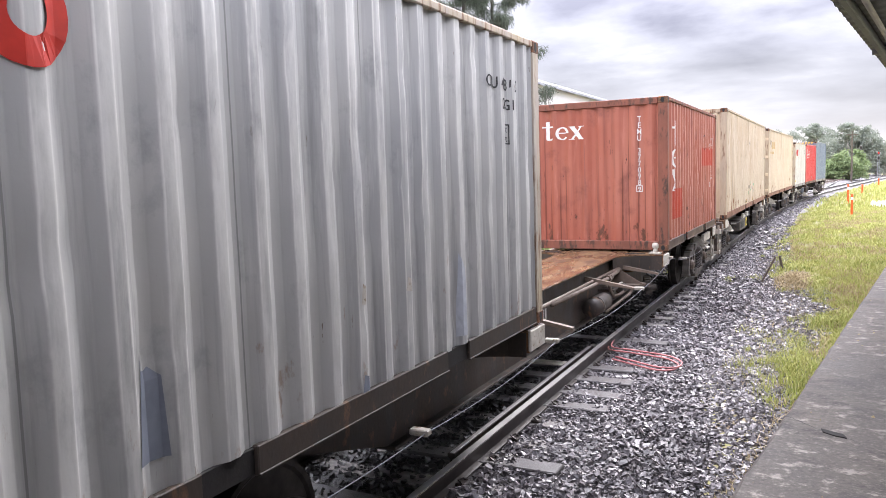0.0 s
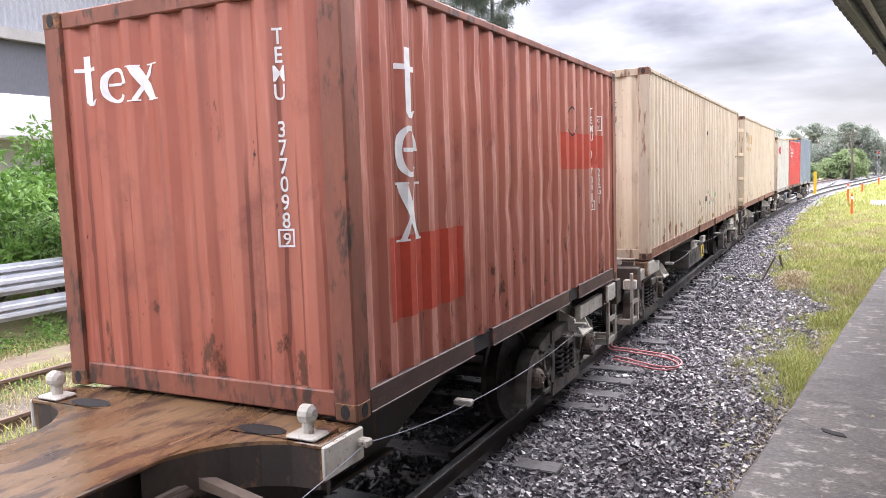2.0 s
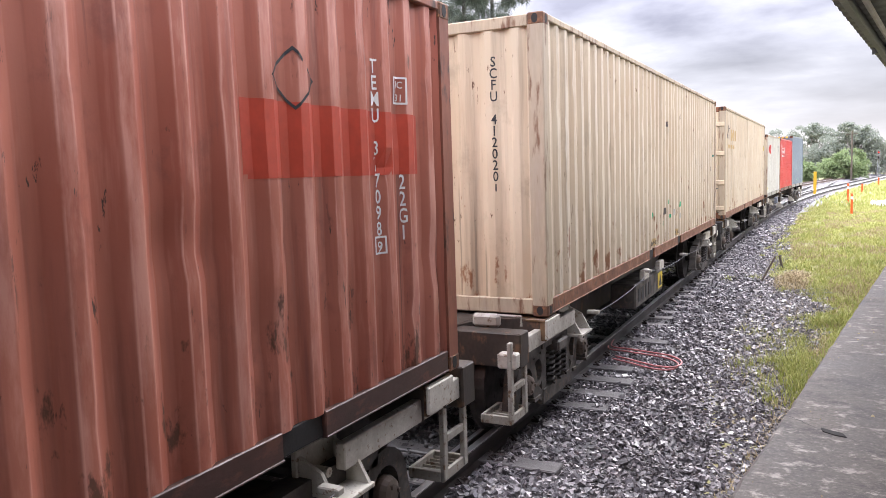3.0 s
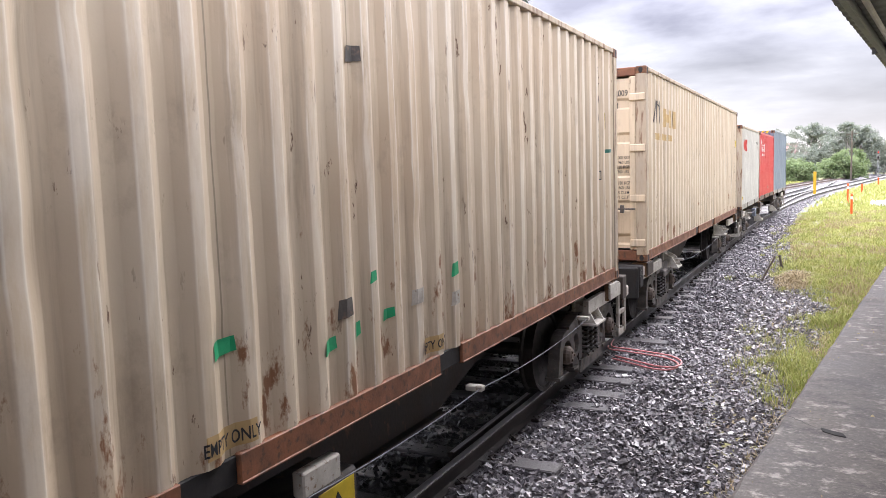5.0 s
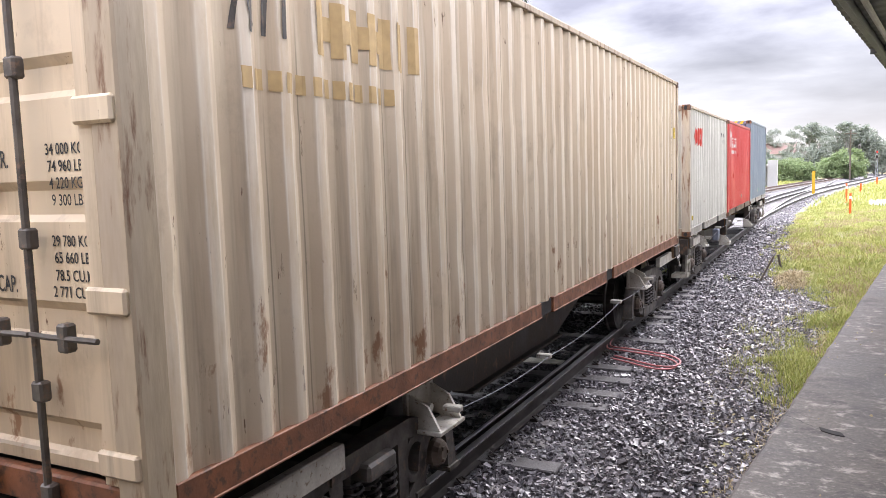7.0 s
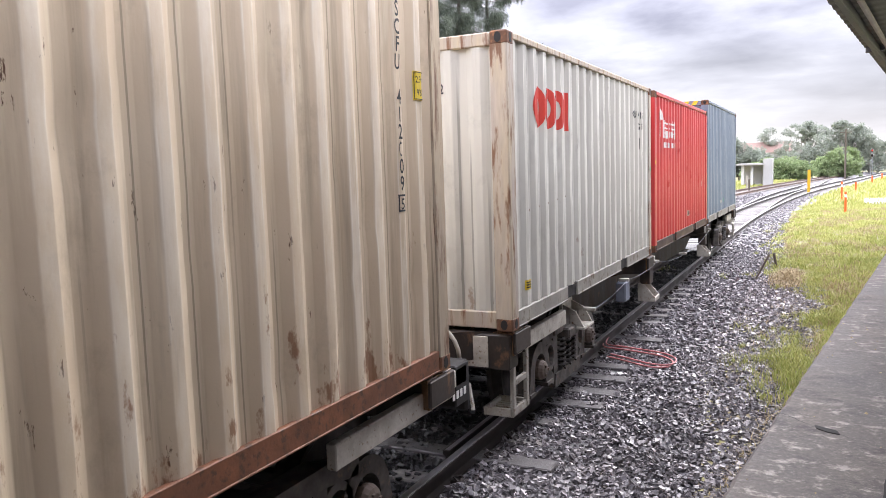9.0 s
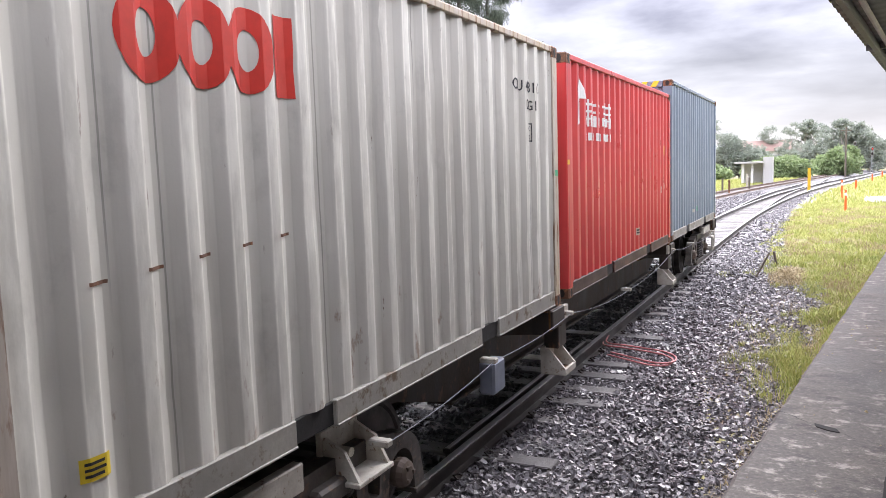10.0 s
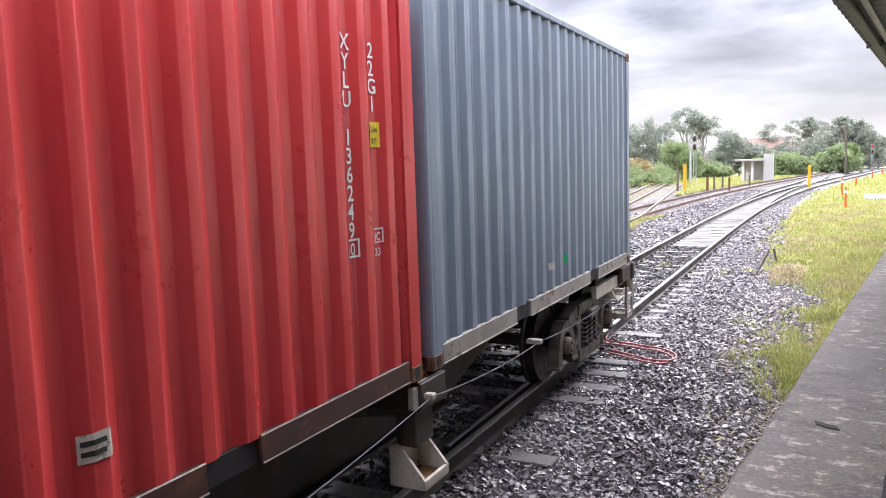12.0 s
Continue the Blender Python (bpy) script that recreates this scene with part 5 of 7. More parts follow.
                cap.box(s * 1.115 - 0.012, s * 1.115 + 0.012, k + 0.05 * math.cos(w) - 0.014, k + 0.05 * math.cos(w) + 0.014, bz - 0.03 + 0.05 * math.sin(w) - 0.014, bz - 0.03 + 0.05 * math.sin(w) + 0.014, 0.003)
            part("axle_box", cap, M["pipe"], bg, "rusty bearing cap")
    for k in (-0.89, 0.89):
        w = Mesh().tube([(-1.02, 0, 0), (1.02, 0, 0)], 0.075, 10)
        for s in (-1, 1):
            w.lathe([(0.06, s * 0.80), (0.40, s * 0.785), (0.42, s * 0.80), (0.455, s * 0.80), (0.46, s * 0.695), (0.49, s * 0.68), (0.49, s * 0.655), (0.42, s * 0.66), (0.38, s * 0.70), (0.06, s * 0.69)], 28)
            for q in range(6):
                a = q * math.pi / 3
                w.box(s * 0.79 - 0.006, s * 0.79 + 0.006, 0.2 * math.cos(a) - 0.03, 0.2 * math.cos(a) + 0.03, 0.2 * math.sin(a) - 0.03, 0.2 * math.sin(a) + 0.03, 0.004)
        ws = part("wheelset", w, M["wheel"], bg, "steel wheelset")
        AXLES.append((ws, k, bz))


def grab_line(wagon, xs, z, pts, sag=0.05):
    """A pale cable hung in shallow curves between brackets along the side."""
    b = Mesh()
    for (y0, z0), (y1, z1) in zip(pts, pts[1:]):
        n = 10
        line = []
        for i in range(n + 1):
            t = i / n
            line.append((xs, y0 + (y1 - y0) * t, z0 + (z1 - z0) * t - sag * abs(y1 - y0) * 0.35 * 4 * t * (1 - t)))
        b.tube(line, 0.003, 6)
    part("cable", b, M["cord"], wagon, "pale cable along the wagon side")
    for y, z0 in pts:
        part("cable_bracket", Mesh().box(xs - 0.12, xs + 0.02, y - 0.035, y + 0.035, z0 - 0.022, z0 + 0.022, 0.008), M["ladder"], wagon, "pale cable bracket")


def steps(wagon, y, s, x=1.12):
    for yy in (y - 0.17, y + 0.17):
        b = Mesh().box(x - 0.02, x + 0.02, yy - 0.03, yy + 0.03, 0.24, 0.98, 0.006)
        part("ladder_rail", b, M["ladder"], wagon, "worn white step rail")
    part("ladder_rung", Mesh().box(x - 0.018, x + 0.018, y - 0.14, y + 0.14, 0.52, 0.58, 0.006), M["ladder"], wagon, "worn white rung")
    t = part("ladder_tread", Mesh().box(x - 0.26, x - 0.02, y - 0.20, y - 0.17, 0.23, 0.31, 0.005).box(x - 0.26, x - 0.02, y + 0.17, y + 0.20, 0.23, 0.31, 0.005)
             .box(x - 0.29, x - 0.26, y - 0.20, y + 0.20, 0.23, 0.31, 0.005).box(x - 0.02, x + 0.01, y - 0.20, y + 0.20, 0.23, 0.31, 0.005), M["ladder"], wagon, "pale grated foot step")
    for k in range(6):
        part("grate_bar", Mesh().box(x - 0.26, x - 0.02, y - 0.15 + k * 0.06, y - 0.138 + k * 0.06, 0.25, 0.275, 0.002), M["ladder"], t)


def jack_pad(wagon, y, s=1, mat="pale"):
    b = Mesh()
    b.box(0.92, 1.24, y - 0.20, y + 0.20, 0.66, 0.69, 0.005)
    b.prism([(0.95, 0.68), (1.23, 0.68), (1.13, 0.86), (0.95, 0.95)], "y", y - 0.18, y - 0.155)
    b.prism([(0.95, 0.68), (1.23, 0.68), (1.13, 0.86), (0.95, 0.95)], "y", y + 0.155, y + 0.18)
    b.box(0.94, 0.98, y - 0.2, y + 0.2, 0.66, 0.97, 0.006)
    b.tube([(1.0, y - 0.06, 0.82), (1.1, y - 0.06, 0.82)], 0.03, 10)
    part("jacking_bracket", b, M[mat], wagon, "pale triangular jacking bracket")


def stanchion(wagon, y):
    """The stub bolster with its tilted box pad between two boxes."""
    part("stub_bolster", Mesh().box(0.35, 1.16, y - 0.17, y + 0.17, 0.86, 1.05, 0.01), M["frame"], wagon)
    part("end_plate", Mesh().box(1.15, 1.20, y - 0.17, y + 0.17, 0.88, 1.03, 0.008), M["pale"], wagon, "pale plate on the bolster end")
    part("pedestal", Mesh().box(1.02, 1.18, y - 0.12, y + 0.14, 0.60, 0.88, 0.01), M["frame"], wagon)
    b = Mesh()
    b.prism([(1.0, 0.34), (1.27, 0.34), (1.27, 0.40), (1.10, 0.60), (1.0, 0.62)], "y", y - 0.18, y - 0.155)
    b.prism([(1.0, 0.34), (1.27, 0.34), (1.27, 0.40), (1.10, 0.60), (1.0, 0.62)], "y", y + 0.155, y + 0.18)
    b.box(1.0, 1.27, y - 0.17, y + 0.17, 0.33, 0.36, 0.005)
    b.box(1.0, 1.04, y - 0.17, y + 0.17, 0.34, 0.62, 0.005)
    b.box(1.24, 1.27, y - 0.17, y + 0.17, 0.34, 0.40, 0.004)
    pad = part("folding_pad", b, M["pale"], wagon, "pale steel folding container pad")
    part("pad_floor", Mesh().box(1.045, 1.235, y - 0.15, y + 0.15, 0.36, 0.368, 0.002), M["deck"], pad, "rust-stained pad floor")


def coupler(wagon, y, d):
    b = Mesh().box(-0.10, 0.10, *sorted((y, y + d * 0.55)), 0.72, 0.92, 0.02)
    b.box(-0.19, 0.17, *sorted((y + d * 0.5, y + d * 0.78)), 0.70, 0.98, 0.05)
    b.box(0.02, 0.2, *sorted((y + d * 0.7, y + d * 0.92)), 0.72, 0.96, 0.04)
    part("coupler", b, M["rust"], wagon, "rusty knuckle coupler")
    part("brake_hose", Mesh().tube([(0.45, y, 0.72), (0.48, y + d * 0.2, 0.55), (0.35, y + d * 0.5, 0.36), (0.2, y + d * 0.8, 0.42)], 0.028, 8), M["black"], wagon, "black brake hose")


def flat_wagon(label, yc, half, bolsters, bogies, stubs=(), deck="deck", sole="frame", ladders=(), jacks=(), spine=0.53, cable=()):
    top = thing("container_wagon", label, "freight wagon", group="wagons of the train")
    # spine: deck plate over a deep web that tapers towards the bogies
    part("deck_plate", Mesh().box(-spine, spine, -half, half, 1.035, 1.062, 0.006), M[deck], top, "wet rusty orange-brown deck plate")
    b0, b1 = bogies[0] + 1.9, bogies[1] - 1.9
    for s in (-1, 1):
        x0, x1 = sorted((s * (spine - 0.10), s * (spine - 0.13)))
        part("web", Mesh().prism([(-half, 0.78), (b0 - 0.7, 0.76), (b0 + 0.9, 0.30), (b1 - 0.9, 0.30), (b1 + 0.7, 0.76), (half, 0.78), (half, 1.04), (-half, 1.04)], "x", x0, x1), M["frame"], top, "grimy steel side web")
        fl = sorted((s * (spine - 0.02), s * (spine - 0.26)))
        part("bottom_flange", Mesh().box(*fl, b0 + 0.9, b1 - 0.9, 0.27, 0.30, 0.006), M["frame"], top)
        part("brake_pipe", Mesh().tube([(s * (spine + 0.02), b0, 0.86), (s * (spine + 0.02), b1, 0.86)], 0.025, 8), M["pipe"], top, "brown air pipe along the web")
    for y in bolsters:
        b = Mesh()
        b.prism([(-1.2, 0.9), (-0.6, 0.72), (0.6, 0.72), (1.2, 0.9), (1.2, 1.05), (-1.2, 1.05)], "y", y - 0.02, y + 0.02)
        b.box(-1.2, 1.2, y - 0.19, y + 0.19, 1.03, 1.058, 0.006)
        b.box(-1.2, 1.2, y - 0.17, y - 0.13, 0.84, 1.035, 0.006)
        b.box(-1.2, 1.2, y + 0.13, y + 0.17, 0.84, 1.035, 0.006)
        part("bolster", b, M["deck"], top, "rusty cross bolster")
        for s in (-1, 1):
            part("bolster_end", Mesh().box(*sorted((s * 1.195, s * 1.225)), y - 0.19, y + 0.19, 0.86, 1.05, 0.008), M["pale" if deck != "black" and not stubs else "frame"], top, "chipped bolster end")
            lock = Mesh().box(s * 1.10 - 0.05, s * 1.10 + 0.05, y - 0.05, y + 0.05, 1.055, 1.085, 0.008)
            part("twist_lock", lock, M["rust"], top)
            # curved gusset from spine to bolster
            for d in (-1, 1):
                pts = [(s * (spine - 0.02 + 0.66 * (1 - math.cos(a))), y + d * (0.17 + 0.62 * (1 - math.sin(a)))) for a in np.linspace(0, math.pi / 2, 7)]
                pts = [(s * (spine - 0.03), y + d * 0.17)] + pts
                part("gusset", Mesh().prism(pts, "z", 1.036, 1.058), M[deck], top)
                arcp = pts[1:]
                inner = [(a - s * 0.012, b_ - d * 0.012) for a, b_ in arcp]
                part("gusset_skirt", Mesh().prism(arcp + inner[::-1], "z", 0.80, 1.036), M["frame"], top, "curved grimy skirt plate")
    for d in (-1, 1):
        y = d * half
        part("headstock", Mesh().box(-1.18, 1.18, *sorted((y, y - d * 0.22)), 0.72, 1.04, 0.012), M[sole], top, "grimy headstock beam")
        coupler(top, y, d)
        for s in (-1, 1):
            part("sole_bar", Mesh().box(*sorted((s * 1.08, s * 1.15)), *sorted((y - d * 0.2, y - d * 1.75)), 0.80, 0.96, 0.008), M["pale"], top, "worn pale side rail")
    for y in bogies:
        bogie(top, y)
    for y in ladders:
        steps(top, y, 1)
    for y in jacks:
        jack_pad(top, y)
    for y in stubs:
        stanchion(top, y)
    if cable:
        grab_line(top, 1.27, 0.8, cable)
    return top


def w(y0, *ys):
    return tuple(y - y0 for y in ys)


c = -3.2
lead = flat_wagon("skeletal container wagon with a wet rusty spine deck", c, 9.6, w(c, -12.2, -6.5, -0.15, 5.75), w(c, -10.75, 4.35), (), "deck", "frame",
                  w(c, 6.12), w(c, 4.62), 0.53, [(-8.2, 0.92), (-5.6, 0.80), (-2.9, 0.84), (0.95, 0.78), (3.2, 0.97), (4.6, 0.8), (7.6, 0.8)])
RIDERS.append((lead, c, 7.7, 0.0))


def spine_gear(wagon):
    """Pipes, brackets, tank and valves on the near side of the open spine."""
    for y in (-2.0, 0.95, 2.6):
        part("outrigger", Mesh().prism([(0.42, 0.86), (1.16, 0.76), (1.16, 0.79), (0.42, 0.93)], "y", y - 0.035, y + 0.035), M["pipe"], wagon, "thin rusty outrigger")
        part("outrigger", Mesh().prism([(-0.42, 0.86), (-1.16, 0.76), (-1.16, 0.79), (-0.42, 0.93)], "y", y - 0.035, y + 0.035), M["pipe"], wagon)
    t = Mesh().tube([(0.62, 0.55, 0.52), (0.62, 0.58, 0.52), (0.62, 1.25, 0.52), (0.62, 1.28, 0.52)], [0.08, 0.135, 0.135, 0.08], 14)
    part("air_tank", t, M["frame"], wagon, "grimy round air tank", smooth=True)
    part("tank_strap", Mesh().tube([(0.62, 0.8, 0.52), (0.62, 0.84, 0.52)], 0.142, 14), M["castiron"], wagon)
    part("pipe", Mesh().tube([(0.58, -1.0, 0.84), (0.62, 1.5, 0.82), (0.6, 1.9, 0.83), (0.55, 2.6, 0.83)], 0.032, 8), M["pipe"], wagon, "brown air pipe", smooth=True)
    part("pipe", Mesh().tube([(0.62, 1.55, 0.82), (0.64, 1.6, 0.62), (0.66, 1.7, 0.52), (0.7, 1.9, 0.52), (0.72, 2.9, 0.55)], 0.026, 8), M["pipe"], wagon, "bent brown branch pipe", smooth=True)
    part("pipe", Mesh().tube([(0.75, 0.9, 0.42), (0.8, 2.2, 0.5), (0.78, 2.5, 0.56), (0.62, 2.8, 0.6)], 0.022, 8), M["pipe"], wagon, "bent brown branch pipe", smooth=True)
    for y, z in ((1.55, 0.82), (2.25, 0.54)):
        part("pipe_union", Mesh().tube([(0.62, y - 0.05, z), (0.62, y + 0.05, z)], 0.055, 8).tube([(0.62, y + 0.09, z), (0.62, y + 0.13, z)], 0.05, 8), M["pipe"], wagon)
    part("valve_lever", Mesh().box(0.66, 0.70, 1.95, 2.16, 0.66, 0.69, 0.008), M["pale"], wagon, "white valve lever")
    part("valve_body", Mesh().box(0.6, 0.74, 2.12, 2.24, 0.52, 0.66, 0.03), M["castiron"], wagon)
    part("pipe_bracket", Mesh().box(0.42, 0.68, 1.62, 1.9, 0.60, 0.64, 0.008), M["frame"], wagon)
    part("gusset_shelf", Mesh().prism([(0.40, 1.9), (0.40, 2.85), (0.98, 2.55), (0.98, 2.38)], "z", 0.60, 0.625), M["pipe"], wagon, "rusty triangular shelf bracket")
    part("gusset_rib", Mesh().prism([(0.40, 0.95), (0.40, 0.62), (0.96, 0.62)], "y", 2.42, 2.445), M["pipe"], wagon, "rusty triangular rib")
    vb = Mesh()
    for dx, dy, dz in ((0, 0, 0), (0.06, 0.1, -0.08), (-0.05, 0.12, 0.06), (0.04, -0.1, -0.04), (0.0, 0.05, -0.15)):
        vb.tube([(0.82 + dx, 3.2 + dy, 0.52 + dz), (0.92 + dx, 3.24 + dy, 0.52 + dz)], 0.055, 8)
    part("brake_valve", vb, M["castiron"], wagon, "dusty brake valve cluster")
    web = 0.53 - 0.095
    for k in range(9):
        part("stencil_bar", Mesh().box(web, web + 0.004, -1.75 + 0.11 * k, -1.69 + 0.11 * k, 0.62, 0.76, 0.001), M["whitepaint"], wagon, "white painted bar")
    for a in ((-1.25, -0.9, 0.36, 0.38), (-1.25, -0.9, 0.58, 0.60), (-1.25, -1.22, 0.36, 0.6), (-0.93, -0.9, 0.36, 0.6)):
        part("plate_outline", Mesh().box(web, web + 0.006, a[0], a[1], a[2], a[3], 0.001), M["whitepaint"], wagon, "white square outline")
    part("triangle_mark", Mesh().prism([(-1.18, 0.40), (-0.97, 0.40), (-1.075, 0.56)], "x", web, web + 0.005), M["whitepaint"], wagon, "white triangle")
    for y in (2.95,):
        for s in (-1, 1):
            lk = Mesh().box(s * 1.05 - 0.10, s * 1.05 + 0.10, y - 0.08, y + 0.08, 1.06, 1.085, 0.01)
            lk.tube([(s * 1.05, y, 1.085), (s * 1.05, y, 1.15)], 0.035, 10)
            lk.lathe([(0.03, -0.05), (0.055, -0.03), (0.055, 0.03), (0.03, 0.05)], 12, pose(s * 1.05, y, 1.19))
            part("twist_lock", lk, M["pale"], wagon, "pale raised twist lock")
        n = 16
        for s in (-1, 1):
            part("lightening_hole", Mesh().prism([(s * 0.72 + 0.17 * math.cos(2 * math.pi * k / n), y + 0.07 * math.sin(2 * math.pi * k / n)) for k in range(n)], "z", 1.058, 1.0625), M["black"], wagon, "dark oval hole")


spine_gear(lead)
c = 14.12
second = flat_wagon("skeletal container wagon with pale side rails and mesh steps", c, 6.72, w(c, 8.2, 20.0), w(c, 8.77, 19.46), (), "frame", "frame",
                    w(c, 7.47, 20.75), w(c, 9.3, 19.3), 0.5, [(-4.5, 0.85), (-1.6, 0.95), (1.6, 0.85), (4.5, 0.85)])
RIDERS.append((second, c, 5.4, 0.0))
for d in (-1, 1):
    y = d * 6.5
    part("lifting_lug", Mesh().box(0.62, 0.90, y - 0.04, y + 0.04, 1.04, 1.17, 0.03), M["ladder"], second, "worn pale lug")
    part("grab_handle", Mesh().tube([(0.70, y - 0.12 * d, 1.04), (0.70, y - 0.12 * d, 1.13), (1.06, y - 0.12 * d, 1.13), (1.06, y - 0.12 * d, 1.04)], 0.014, 8), M["ladder"], second, "pale bent grab handle")
    part("marker_box", Mesh().box(1.0, 1.18, *sorted((y + d * 0.22, y + d * 0.34)), 0.74, 0.88, 0.015), M["pale"], second, "pale square bracket box")
# pale lidded box with a caution plate under the middle of the cream container
gb = part("gear_box", Mesh().box(0.75, 1.12, -1.9, 0.1, 0.42, 0.78, 0.02), M["castiron"], second, "dusty yellowish gear box")
for k in (-1.5, -0.35):
    part("end_plate", Mesh().box(1.12, 1.20, k - 0.17, k + 0.17, 0.82, 0.96, 0.01), M["pale"], second, "chipped pale plate")
part("caution_plate", Mesh().box(1.121, 1.127, -0.3, 0.05, 0.48, 0.74, 0.002), M["signyellow"], gb, "faded yellow caution plate")
part("caution_mark", Mesh().prism([(-0.24, 0.52), (-0.01, 0.52), (-0.125, 0.70)], "x", 1.128, 1.131), M["blackpaint"], gb)
for k in range(4):
    part("number_bar", Mesh().box(1.121, 1.126, -1.75 + 0.24 * k, -1.6 + 0.24 * k, 0.50, 0.70, 0.001), M["blackpaint"], gb)
c = 28.14
third = flat_wagon("dark skeletal container wagon with a deep end beam", c, 6.42, w(c, 22.25, 34.05), w(c, 23.9, 32.38), (), "black", "black",
                   (), w(c, 24.7, 31.5), 0.5, [(-3.4, 0.8), (-1.4, 0.72), (1.4, 0.78), (3.4, 0.8)])
RIDERS.append((third, c, 4.1, 0.0))
part("end_beam", Mesh().box(-1.16, 1.16, -6.50, -6.43, 0.56, 1.03, 0.02), M["black"], third, "deep black end beam")
part("end_beam", Mesh().box(-1.16, 1.16, 6.43, 6.50, 0.62, 1.03, 0.02), M["black"], third, "deep black end beam")
part("buffer_block", Mesh().box(-0.62, -0.40, -6.40, -6.28, 1.06, 1.42, 0.03), M["frame"], third, "brown upright block")
part("buffer_block", Mesh().box(-0.33, -0.10, -6.40, -6.28, 1.06, 1.40, 0.03), M["frame"], third, "brown upright block")
part("hand_wheel", Mesh().tube([(0.72 + 0.30 * math.cos(a), 6.62, 0.98 + 0.30 * math.sin(a)) for a in np.linspace(0, 2 * math.pi, 25)], 0.018, 8).tube([(0.44, 6.6, 0.98), (1.0, 6.6, 0.98)], 0.012, 6).tube([(0.72, 6.6, 0.70), (0.72, 6.6, 1.26)], 0.012, 6), M["pale"], third, "pale brake hand wheel", smooth=True)
part("hand_rail", Mesh().tube([(0.35, 6.5, 0.74), (0.6, 6.62, 0.78), (1.1, 6.62, 0.78), (1.16, 6.55, 0.6)], 0.018, 8), M["ladder"], third, "pale bent hand rail")
part("end_plate", Mesh().box(1.165, 1.18, -6.4, -6.12, 0.88, 1.01, 0.004), M["pale"], third, "chipped pale plate")
part("end_plate", Mesh().box(1.165, 1.18, 6.12, 6.4, 0.88, 1.01, 0.004), M["pale"], third, "chipped pale plate")
for k in range(4):
    part("letter_bar", Mesh().box(1.181, 1.184, 6.14 + 0.065 * k, 6.18 + 0.065 * k, 0.79, 0.85, 0.001), M["whitepaint"], third)
c = 44.88
last = flat_wagon("dark skeletal container wagon with pale folding pads", c, 9.42, w(c, 35.7, 41.4, 48.0, 53.8), w(c, 37.52, 52.53), w(c, 41.63, 47.92), "frame", "frame",
                  w(c, 35.85, 54.45), w(c, 37.8, 53.45), 0.53, [(-7.0, 0.85), (-5.3, 0.95), (-3.2, 0.95), (-0.5, 0.78), (3.0, 0.95), (5.2, 0.84), (8.5, 0.8)])
RIDERS.append((last, c, 7.7, 0.0))
part("white_plate", Mesh().box(0.72, 0.98, -9.435, -9.422, 0.74, 1.02, 0.003), M["pale"], last, "white rectangular plate")
part("blue_box", Mesh().box(1.08, 1.22, -5.2, -4.95, 0.62, 0.90, 0.02), M["slate"], last, "blue-grey valve box")
part("tail_box", Mesh().box(1.02, 1.2, 9.43, 9.58, 0.80, 1.05, 0.02), M["black"], last, "black tail-end box")



# ---- beside the line ----
def stones(count, xf, y0, y1, size, zf, seed):
    """Angular crushed stones as one mesh: each a skewed eight-cornered lump."""
    g = np.random.default_rng(seed)
    y = g.uniform(y0, y1, count)
    lo, hi = np.array([xf(float(v)) for v in y]).T
    x = lo + (hi - lo) * g.random(count)
    z = np.array([zf(float(a), float(b)) for a, b in zip(x, y)])
    for k, yb in enumerate(BEARERS):
        on = (np.abs(y - yb - 0.03 * (k % 3 - 1) * (x - main_line(yb))) < 0.10) & (x < main_line(yb) + 1.5 - 0.09 * (k % 3)) & (x > main_line(yb) + 1.0 + 0.12 * (k % 2))
        z = np.where(on, z - 0.16, z)
    centre = np.array([main_line(float(v)) for v in y])
    tie = (np.abs((y + 9.0 + 0.305) % 0.61 - 0.305) < 0.125) & (np.abs(x - centre) < 1.24) & (y > 12.5) & ((y > 24) | (x > centre + 0.75))
    z = np.where(tie, z - 0.12, z)
    cube = np.array([(a, b, c) for a in (-1, 1) for b in (-1, 1) for c in (-1, 1)], float)
    pts = cube[None] * (1 + g.normal(0, 0.28, (count, 8, 3)))
    pts[:, 4:, :] *= g.uniform(0.55, 1.0, (count, 1, 1))
    pts *= (size * g.uniform(0.5, 1.15, (count, 1, 1))) * g.uniform(0.6, 1.25, (count, 1, 3)) * np.array([0.62, 0.5, 0.34])
    a, b, c = g.uniform(0, 2 * np.pi, (3, count))
    ca, sa, cb, sb = np.cos(a), np.sin(a), np.cos(b * 0.12), np.sin(b * 0.12)
    X, Y, Z = pts[..., 0], pts[..., 1], pts[..., 2]
    X, Z = X * cb[:, None] + Z * sb[:, None], Z * cb[:, None] - X * sb[:, None]
    X, Y = X * ca[:, None] - Y * sa[:, None], X * sa[:, None] + Y * ca[:, None]
    cc, sc = np.cos(0.5 * np.sin(c)), np.sin(0.5 * np.sin(c))
    Y, Z = Y * cc[:, None] - Z * sc[:, None], Y * sc[:, None] + Z * cc[:, None]
    v = np.stack([X + x[:, None], Y + y[:, None], Z + z[:, None]], -1).reshape(-1, 3)
    q = np.array([(0, 1, 3, 2), (4, 6, 7, 5), (0, 4, 5, 1), (2, 3, 7, 6), (0, 2, 6, 4), (1, 5, 7, 3)])
    f = (q[None] + 8 * np.arange(count)[:, None, None]).reshape(-1, 4)
    return v, f


def bed_height(x, y):
    if x > main_line(y) + 1.3:
        return max(ground_height(x, y), bed_plain(x, y))
    return bed_plain(x, y)


def yard_height(x, y):
    u = abs(x - loop_line(y) + 0.4) / 2.7
    return max(-0.05 - 0.25 * max(0.0, (u - 0.62) / 0.38) ** 1.3, -0.26) + 0.03 * noise.noise((x * 2.1, y * 2.1, 0))


